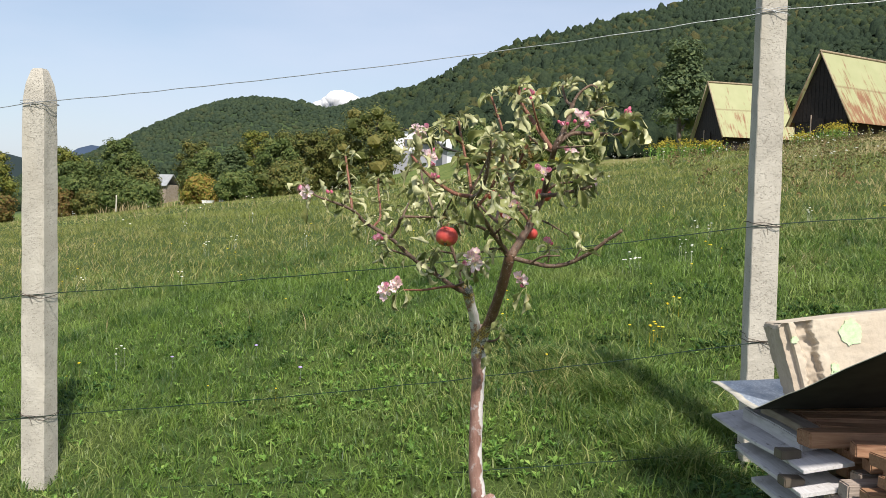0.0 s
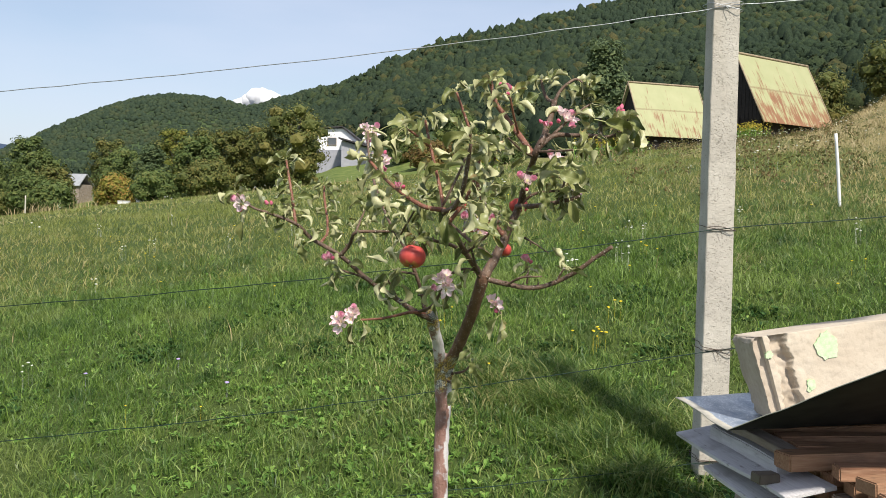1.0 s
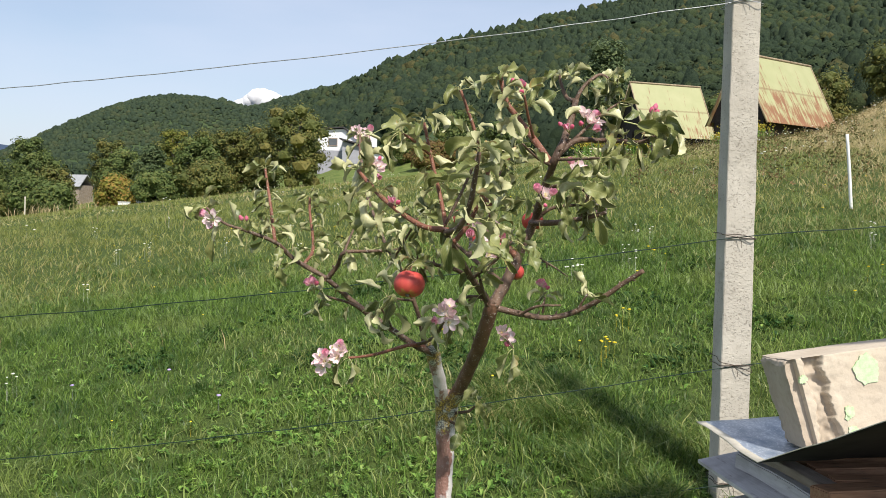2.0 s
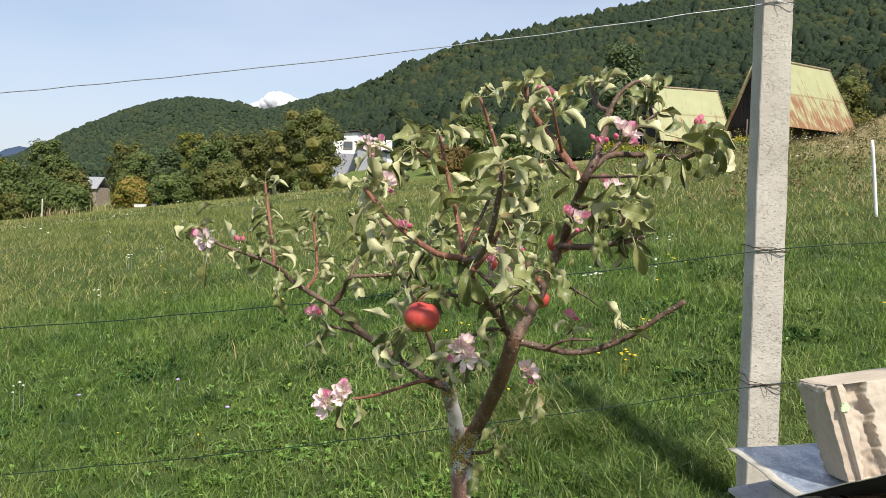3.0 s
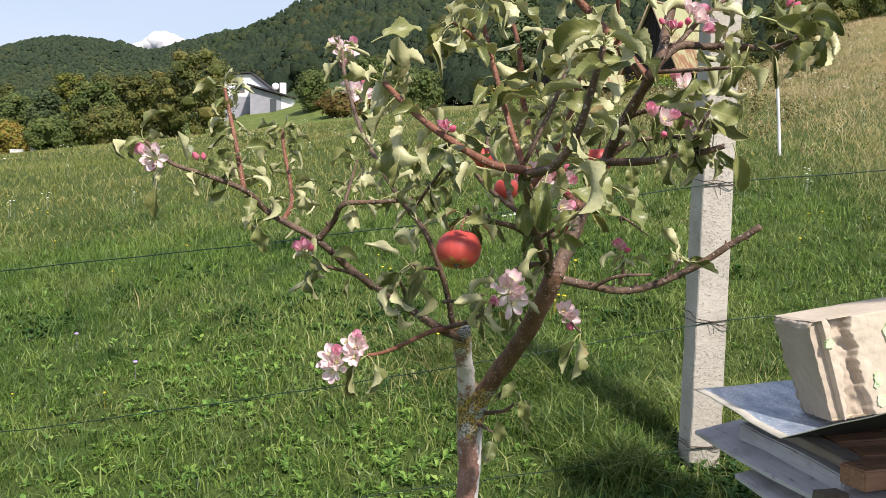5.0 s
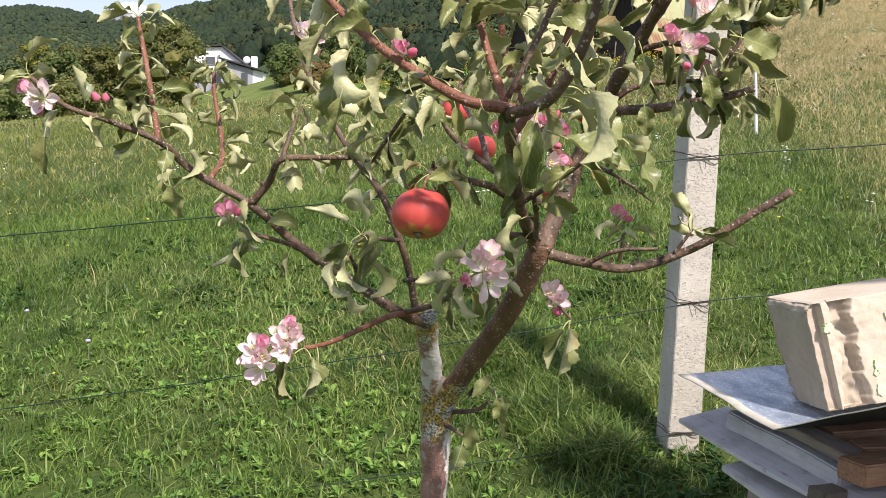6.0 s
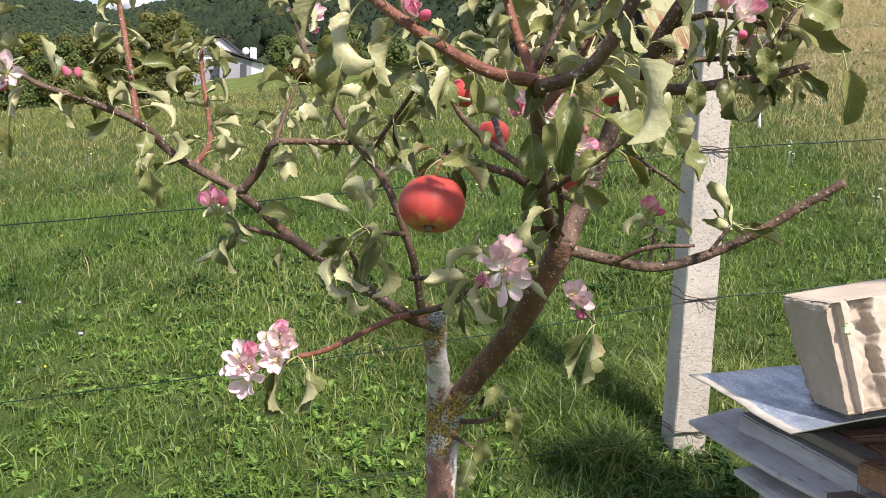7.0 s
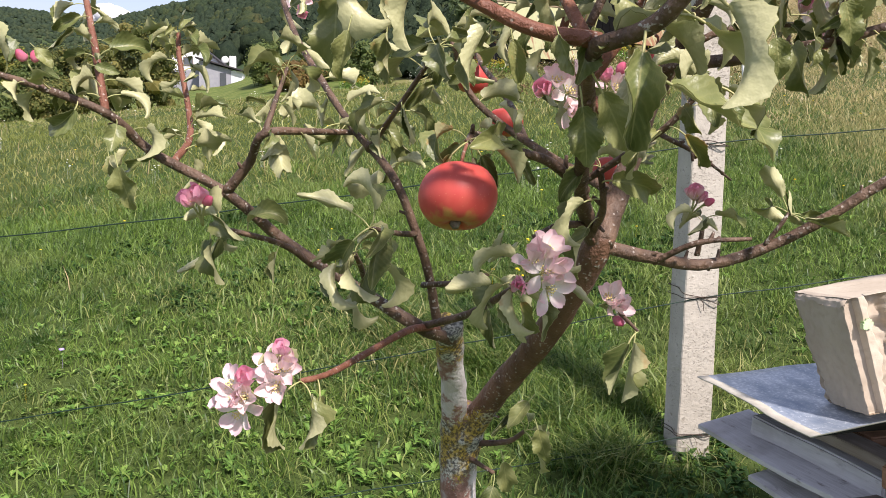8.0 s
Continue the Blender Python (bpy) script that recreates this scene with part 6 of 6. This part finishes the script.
cluster((0.08, 1.952, 1.247), (0.0, -1, 0.25), 5, 1, 0, 0.014, 2, 0.95)
cluster((0.196, 2.09, 1.193), (0.1, -1, 0.15), 3, 0, 1, 0.009, 3, 1.0)
cluster((0.258, 2.068, 1.281), (0.1, -0.6, 0.8), 0, 2, 2, 0.007, 4, 0.9)
cluster((-0.138, 2.1, 1.276), (-0.1, -0.7, 0.8), 0, 2, 2, 0.007, 5, 0.95)
cluster((-0.326, 2.185, 1.388), (-0.5, -0.8, 0.0), 2, 1, 1, 0.012, 6, 0.95)
cluster((-0.266, 2.19, 1.383), (0.0, -0.5, 1), 0, 0, 2, 0.008, 7, 1.0)
cluster((-0.006, 1.893, 1.422), (-0.2, -1, 0.4), 0, 1, 1, 0.007, 8, 0.95)
cluster((0.16, 2.12, 1.37), (0.1, -1, 0.3), 5, 1, 0, 0.02, 9)
cluster((0.314, 2.012, 1.56), (0.2, -0.8, 0.5), 3, 2, 1, 0.018, 10)
cluster((0.274, 1.985, 1.548), (-0.4, -0.8, 0.2), 0, 1, 2, 0.012, 11, 0.9)
cluster((0.408, 1.962, 1.57), (0.3, -0.6, 0.6), 0, 0, 4, 0.012, 12)
cluster((-0.069, 2.545, 1.565), (0.1, -0.9, 0.4), 3, 2, 0, 0.022, 13, 1.15)
cluster((-0.039, 2.58, 1.5), (0.1, -0.9, 0.3), 3, 1, 1, 0.022, 14, 1.15)
cluster((0.335, 2.05, 1.428), (0.2, -0.9, 0.2), 2, 2, 0, 0.014, 15, 0.9)
cluster((0.22, 1.883, 1.436), (0.0, -0.9, 0.5), 1, 2, 1, 0.014, 16, 0.9)
cluster((0.196, 2.012, 1.613), (0.1, -0.8, 0.6), 0, 1, 3, 0.012, 17)
cluster((0.15, 2.0, 1.34), (0.2, -1, 0.2), 1, 1, 0, 0.01, 18, 0.9)
cluster((0.17, 2.05, 1.37), (0.0, -1, 0.2), 1, 2, 2, 0.014, 19, 0.9)
cluster((0.29, 1.99, 1.48), (0.2, -0.8, 0.4), 2, 1, 0, 0.014, 20, 0.95)


def apple_mesh():
    n, m = 28, 20
    verts, faces = [(0, 0, 0.0165)], []
    for i in range(1, m):
        t = math.pi * i / m
        for j in range(n):
            a = 2 * math.pi * j / n
            r = 0.0245 * math.sin(t) ** 0.92 * (1 + 0.02 * math.cos(5 * a) * (1 - math.cos(t)) / 2 + 0.015 * math.cos(2 * a + 1))
            z = 0.022 * math.cos(t) - 0.0065 * math.exp(-(t / 0.34) ** 2) + 0.0055 * math.exp(-((math.pi - t) / 0.3) ** 2) + 0.001 * math.cos(a + 0.6)
            verts.append((r * math.cos(a), r * math.sin(a), z))
    verts[0] = (0, 0, 0.014)
    verts.append((0, 0, -0.0148))
    last = len(verts) - 1
    for j in range(n):
        faces.append((0, 1 + j, 1 + (j + 1) % n))
        faces.append((last, 1 + (m - 2) * n + (j + 1) % n, 1 + (m - 2) * n + j))
    for i in range(m - 2):
        for j in range(n):
            a, b = 1 + i * n + j, 1 + i * n + (j + 1) % n
            faces.append((a, a + n, b + n, b))
    return mesh("apple", verts, faces, "apple")


APPLE = apple_mesh()
CALYX = tube("calyx", [(0, 0, -0.0135), (0.0005, 0.0003, -0.018), (0.001, 0.0, -0.021)], [0.003, 0.0036, 0.0022], "dry_calyx", 6, 3, 0.5)


def apple(centre, s, rx, ry, rz, hang):
    m = Matrix.Translation(Vector(centre) - TREE) @ pose(0, 0, 0, rx, ry, rz) @ Matrix.Diagonal((s, s, s, 1))
    ob = part("apple", APPLE, tree, "ripe red apple flushed yellow beneath", m)
    part("calyx", CALYX, ob)
    top = Vector(centre) - TREE + Vector((0, 0, 0.013 * s))
    part("fruit_stalk", tube("fruit_stalk", [top, top + Vector((0.003, 0.0, 0.014)), Vector(hang) - TREE], [0.0013, 0.0011, 0.0014], "shoot", 6, 4), tree)


apple((*FRUIT[2],), 0.98, -16, 20, 20, (0.036, 1.966, 1.336))
apple((*FRUIT[0],), 0.82, 8, -6, 80, (0.15, 2.36, 1.435))
apple((*FRUIT[1],), 0.8, -5, 10, 140, (0.165, 2.33, 1.39))
apple((0.25, 2.14, 1.397), 0.8, 5, 8, 200, (0.25, 2.14, 1.425))
apple((0.225, 2.17, 1.302), 0.72, 5, -8, 260, (0.21, 2.12, 1.33))


# ---- grass ----
def wedge(rng, n, y0, y1, power=1.0):
    """Spots on the meadow between two distances, as wide as the meadow is seen."""
    y = y0 + (y1 - y0) * rng.random(n) ** power
    x = rng.uniform(-0.66 * y - 0.5, 0.86 * y + 0.6)
    return x, y


def lumpy(x, y, s, k=0.0):
    """A cheap smooth pattern of clumps, about -1 to 1."""
    return (np.sin(x * s + 1.3 * np.sin(y * s * 0.8 + k)) * np.cos(y * s * 1.1 + 1.1 * np.sin(x * s * 0.7 + k * 2)) + np.sin(x * s * 2.3 + k) * np.cos(y * s * 2.1 + 2 * k) * 0.5) / 1.5


def blades(rng, x, y, tall, wide, lean, levels):
    """Bent tapering blades as arrays; levels: cross rows below the tip."""
    n = len(x)
    z = height(x, y)
    a = rng.uniform(0, 2 * math.pi, n)
    out = np.stack([np.cos(a), np.sin(a), np.zeros(n)], 1)
    face = rng.uniform(0, 2 * math.pi, n)
    side = np.stack([np.cos(face), np.sin(face) * 0.6, np.zeros(n)], 1)
    root = np.stack([x, y, z - 0.01], 1)
    rows = []
    for i in range(levels):
        f = i / levels
        c = root + out * (tall * lean * f * f)[:, None] + np.array([0, 0, 1.0]) * (tall * f * (1 - 0.3 * lean * f))[:, None]
        w = (wide * (1 - 0.55 * f * f) / 2)[:, None]
        rows += [c - side * w, c + side * w]
    tip = root + out * (tall * lean)[:, None] + np.array([0, 0, 1.0]) * (tall * (1 - 0.45 * lean))[:, None]
    k = 2 * levels + 1
    v = np.stack(rows + [tip], 1).reshape(-1, 3)
    b = np.arange(n)[:, None] * k
    tris = []
    for i in range(levels - 1):
        tris += [b + [2 * i, 2 * i + 1, 2 * i + 3], b + [2 * i, 2 * i + 3, 2 * i + 2]]
    tris.append(b + [2 * levels - 2, 2 * levels - 1, 2 * levels])
    return v, np.concatenate(tris)


def build_grass():
    rng = np.random.default_rng(8)
    # near meadow
    x, y = wedge(rng, 125000, 3.7, 9.5, 0.8)
    clump = lumpy(x, y, 3.1) + 0.6 * lumpy(x, y, 9.7, 2.0)
    tall = (0.085 + 0.035 * clump + 0.04 * smooth01((y - 6) / 4)) * rng.uniform(0.55, 1.5, len(x))
    tall = np.clip(tall, 0.025, 0.3)
    v, f = blades(rng, x, y, tall, rng.uniform(0.0035, 0.009, len(x)), rng.uniform(0.25, 1.4, len(x)), 2)
    tagged(new("grass", big_mesh("grass", v, f, "grass")), "short lush green meadow grass in clumps", "grass", kind="stuff")
    # mown turf of the garden
    x, y = rng.uniform(-5, 5, 14000), rng.uniform(-1.5, 3.75, 14000)
    v, f = blades(rng, x, y, rng.uniform(0.03, 0.09, len(x)), rng.uniform(0.006, 0.012, len(x)), rng.uniform(0.3, 1.3, len(x)), 2)
    tagged(new("lawn_grass", big_mesh("lawn_grass", v, f, "grass")), "short green turf under the apple tree", "grass", kind="stuff")
    # longer tufts
    tx, ty = wedge(rng, 3000, 3.9, 11, 0.8)
    # clumps along the post's shadow, on the camera's side to break it up
    ly = np.concatenate([rng.uniform(4.2, 4.85, 300), rng.uniform(5.2, 5.95, 330)])
    lx = 1.5 - (ly - 4.25) * 0.35 - rng.uniform(0.1, 0.4, len(ly))
    by = rng.uniform(4.6, 5.8, 700)
    ly, lx = np.concatenate([ly, by]), np.concatenate([lx, 1.5 - (by - 4.3) * 0.36 + rng.normal(-0.02, 0.2, 700)])
    base = rng.uniform(0.1, 0.2, len(tx) + len(ly))
    base[len(tx):] *= 1.0 + 0.3 * (lumpy(lx, ly, 6.5, 0.7) > 0.0)
    tx, ty = np.concatenate([tx, lx]), np.concatenate([ty, ly])
    n = 14
    x = np.repeat(tx, n) + rng.normal(0, 0.028, len(tx) * n)
    y = np.repeat(ty, n) + rng.normal(0, 0.028, len(tx) * n)
    tall = np.repeat(base, n) * rng.uniform(0.6, 1.15, len(x))
    v, f = blades(rng, x, y, tall, rng.uniform(0.004, 0.009, len(x)), rng.uniform(0.35, 1.3, len(x)), 2)
    tagged(new("grass_tufts", big_mesh("grass_tufts", v, f, "grass")), "longer leaning green grass tufts", "grass", kind="stuff")
    x, y = wedge(rng, 82000, 9.0, 22, 0.8)
    tall = np.clip((0.12 + 0.05 * lumpy(x, y, 1.7) + 0.04 * lumpy(x, y, 5.1, 1.0)) * rng.uniform(0.5, 1.5, len(x)), 0.04, 0.4)
    v, f = blades(rng, x, y, tall, rng.uniform(0.006, 0.013, len(x)), rng.uniform(0.4, 1.5, len(x)), 2)
    tagged(new("grass", big_mesh("grass", v, f, "grass_far")), "green meadow grass higher up the slope", "grass", kind="stuff")
    x, y = wedge(rng, 92000, 21, 62, 0.8)
    tall = np.clip((0.11 + 0.05 * lumpy(x, y, 0.8)) * rng.uniform(0.5, 1.6, len(x)), 0.05, 0.5)
    v, f = blades(rng, x, y, tall, rng.uniform(0.02, 0.045, len(x)), rng.uniform(0.4, 1.4, len(x)), 1)
    tagged(new("grass", big_mesh("grass", v, f, "grass_far")), "green and yellowing grass near the meadow's crest", "grass", kind="stuff")
    # dry stalks on the upper right of the slope: wispy leaning tussocks
    ty = 7.5 + 56 * rng.random(7200) ** 1.3
    tx = rng.uniform(0.36, 0.95, len(ty)) * ty
    dens = 0.1 + 0.3 * lumpy(tx, ty, 0.45, 1.5) + 0.9 * smooth01((tx / ty - 0.48) / 0.12) * smooth01((ty - 10) / 14)
    keep = rng.random(len(tx)) < dens
    tx, ty = tx[keep], ty[keep]
    n = 14
    x = np.repeat(tx, n) + rng.normal(0, 0.1, len(tx) * n) * (0.6 + np.repeat(ty, n) / 25)
    y = np.repeat(ty, n) + rng.normal(0, 0.12, len(tx) * n)
    tall = np.repeat(rng.uniform(0.14, 0.42, len(tx)), n) * rng.uniform(0.5, 1.2, len(x))
    v, f = blades(rng, x, y, tall, rng.uniform(0.0022, 0.0055, len(x)) * (1 + y / 16), rng.uniform(0.7, 2.1, len(x)), 2)
    tagged(new("dry_grass", big_mesh("dry_grass", v, f, "straw")), "wispy straw-coloured dry grass on the slope", "dry grass", kind="stuff")
    # brown and olive forbs gone to seed below the huts
    fy = rng.uniform(11, 46, 2000)
    fx = rng.uniform(0.22, 0.95, len(fy)) * fy + 0.5
    keep = rng.random(len(fx)) < 0.25 + 0.5 * lumpy(fx, fy, 0.6, 0.4) + 0.5 * smooth01((fx / fy - 0.3) / 0.2) - 0.7 * smooth01((fx / fy - 0.52) / 0.12)
    pieces = []
    for a, b, c in zip(fx[keep], fy[keep], height(fx[keep], fy[keep])):
        h = rng.uniform(0.18, 0.5)
        pieces.append(leaf_cloud(rng, (a, b, c + h * 0.55), (0.12, 0.12, h * 0.45), 16, 0.02 + b * 0.0006))
    v, f = joined(pieces)
    tagged(new("seeding_weeds", big_mesh("seeding_weeds", v, f, "brown_weed")), "brown and olive weeds gone to seed on the slope", "weeds", kind="stuff")
    # sparse dry stems among the green
    x, y = wedge(rng, 700, 6.5, 45, 0.7)
    # a tall dry clump at the crest before the shed
    cx, cy = rng.normal(-26.6, 1.1, 130), rng.normal(70, 1.0, 130)
    cx[90:] = rng.normal(-23.2, 0.3, 40)
    v, f = blades(rng, cx, cy, rng.uniform(0.5, 1.3, 130), rng.uniform(0.03, 0.06, 130), rng.uniform(0.2, 0.8, 130), 2)
    tagged(new("dry_grass", big_mesh("dry_grass", v, f, "straw")), "tall straw-coloured grass clump at the meadow's crest", "dry grass", kind="stuff")
    v, f = blades(rng, x, y, rng.uniform(0.15, 0.4, len(x)), rng.uniform(0.003, 0.008, len(x)) * (1 + y / 15), rng.uniform(0.1, 0.6, len(x)), 2)
    tagged(new("dry_stems", big_mesh("dry_stems", v, f, "straw")), "scattered dry grass stems among green grass", "dry grass", kind="stuff")


build_grass()


def rosettes(name, label, category, mat, n, y0, y1, size, seed, spot=None, radius=0.5):
    """Low broad-leaved weeds: rosettes of bent lance-shaped leaves."""
    rng = np.random.default_rng(seed)
    if spot is None:
        x, y = wedge(rng, n * 2, y0, y1)
        keep = rng.random(len(x)) < 0.5 + 0.6 * lumpy(x, y, 2.2, seed)
        x, y = x[keep], y[keep]
    else:
        x, y = rng.normal(spot[0], radius, n), rng.normal(spot[1], radius, n)
    k = 7
    x, y = np.repeat(x, k), np.repeat(y, k)
    m = len(x)
    z = height(x, y) + 0.005
    a = rng.uniform(0, 6.283, m)
    out = np.stack([np.cos(a), np.sin(a), np.zeros(m)], 1)
    side = np.stack([-np.sin(a), np.cos(a), np.zeros(m)], 1)
    L = size * rng.uniform(0.6, 1.3, m)[:, None]
    W = L * rng.uniform(0.16, 0.26, m)[:, None]
    up = np.array([0, 0, 1.0]) * rng.uniform(0.3, 0.9, m)[:, None]
    root = np.stack([x, y, z], 1)
    p1 = root + out * L * 0.5 + up * L * 0.75
    p2 = root + out * L + up * L * 0.8
    v = np.stack([root, p1 - side * W, p1 + side * W, p1 - up * L * 0.06, p2], 1).reshape(-1, 3)
    b = np.arange(m)[:, None] * 5
    f = np.concatenate([b + [0, 3, 1], b + [0, 2, 3], b + [1, 3, 4], b + [3, 2, 4]])
    tagged(new(name, big_mesh(name, v, f, mat)), label, category, kind="stuff")


rosettes("weeds", "broad-leaved bright green weeds in the grass", "weeds", "weed", 1500, 4.2, 10, 0.04, 31)
rosettes("weed_patch", "patch of bright green dandelion leaves", "weeds", "weed", 330, 0, 0, 0.044, 32, (-0.55, 5.6), 0.6)
rosettes("weed_patch", "patch of bright green dandelion leaves", "weeds", "weed", 90, 0, 0, 0.048, 33, (0.2, 4.7), 0.4)
rosettes("weed_patch", "dark green weeds at the foot of the concrete post", "weeds", "dark_weed", 60, 0, 0, 0.055, 34, (1.5, 4.15), 0.22)
for i, s in enumerate(((-1.25, 7.6), (-0.85, 8.0), (0.0, 7.0), (1.15, 6.1), (2.1, 7.2), (-2.7, 6.2), (2.6, 6.4), (0.93, 5.75), (-0.4, 6.7), (0.55, 6.4), (-1.8, 7.1), (1.95, 5.9), (-0.1, 8.7), (2.9, 8.2))):
    rosettes("weed_tuft", "dark green feathery weed tuft in the grass", "weeds", "dark_weed", 55, 0, 0, 0.05, 50 + i, s, 0.12 + 0.01 * (i % 7))


# ---- wild flowers ----
def flower_heads(name, label, mat, spots, size, stem, seed, heads=1, spread=0.0):
    rng = np.random.default_rng(seed)
    v0, f0 = ico(1)
    pieces = []
    for x, y in spots:
        for _ in range(heads):
            px, py = x + rng.normal(0, spread), y + rng.normal(0, spread)
            h = stem * rng.uniform(0.7, 1.2)
            z = float(height(px, py))
            s = size * rng.uniform(0.7, 1.3)
            pieces.append((v0 * [s, s, s * 0.45] * (1 + 0.2 * rng.uniform(-1, 1, (len(v0), 1))) + [px, py, z + h], f0))
            w = 0.0005 + size * 0.012
            pieces.append((np.array([[px - w, py, z - 0.01], [px + w, py, z - 0.01], [px, py, z + h]]), np.array([[0, 1, 2]])))
    v, f = joined(pieces)
    tagged(new(name, big_mesh(name, v, f, mat, True)), label, "wild flowers", kind="stuff")


rf = np.random.default_rng(61)
wx, wy = wedge(rf, 70, 5.5, 14)
flower_heads("yellow_flowers", "small yellow dandelion-like flowers in the grass", "yellow_flower", list(zip(wx, wy)), 0.011, 0.13, 1)
flower_heads("yellow_flowers", "cluster of yellow hawkweed flowers in the grass", "yellow_flower", [(1.42, 6.0), (1.72, 6.6), (1.5, 6.05), (0.42, 6.9), (2.6, 8.5)], 0.012, 0.15, 2, 4, 0.06)
wx, wy = wedge(rf, 40, 6.5, 16)
flower_heads("white_flowers", "white yarrow flower heads in the grass", "white_flower", list(zip(wx, wy)), 0.012, 0.18, 3, 4, 0.03)
wx, wy = wedge(rf, 60, 14, 40)
flower_heads("white_flowers", "white wild flowers on the slope", "white_flower", list(zip(wx, wy)), 0.02, 0.25, 4, 2, 0.1)
wx, wy = rf.uniform(6, 26, 160), rf.uniform(14, 40, 160)
flower_heads("white_flowers", "white and cream weed flowers on the dry slope", "white_flower", list(zip(wx, wy)), 0.022, 0.4, 5, 2, 0.2)
flower_heads("violet_flowers", "violet scabious flowers in the grass", "violet_flower", [(-1.45, 6.6), (-2.05, 6.45), (-1.0, 6.0)], 0.016, 0.11, 6)


def goldenrod(x, y, wide, tall, seed):
    rng = np.random.default_rng(seed)
    ob = thing("goldenrod", "clump of yellow flowering goldenrod near the huts", "goldenrod", pose(x, y, float(height(x, y))), group="goldenrod clumps")
    n = 130
    px, py = rng.normal(0, wide * 0.4, n), rng.normal(0, wide * 0.4, n)
    h = tall * rng.uniform(0.6, 1.1, n)
    pieces, stems = [], []
    for a, b, c in zip(px, py, h):
        pieces.append(leaf_cloud(rng, (a, b, c), (0.1, 0.1, 0.14), 6, 0.042))
        stems.append((np.array([[a - 0.012, b, -0.2], [a + 0.012, b, -0.2], [a, b, c]]), np.array([[0, 1, 2]])))
        stems.append(leaf_cloud(rng, (a, b, c * 0.5), (0.1, 0.1, 0.3), 5, 0.05))
    v, f = joined(pieces)
    tagged(part("bloom", big_mesh("blooms", v, f, "goldenrod"), ob), kind="stuff")
    v, f = joined(stems)
    part("foliage", big_mesh("foliage", v, f, "weed"), ob)


for i, (x, y, w, h) in enumerate(((9.3, 36, 1.5, 0.7), (11.0, 36.5, 0.7, 0.5), (18.2, 41, 1.3, 0.8), (16.2, 40, 0.6, 0.5), (5.2, 42, 0.8, 0.5))):
    goldenrod(x, y, w, h, 70 + i)
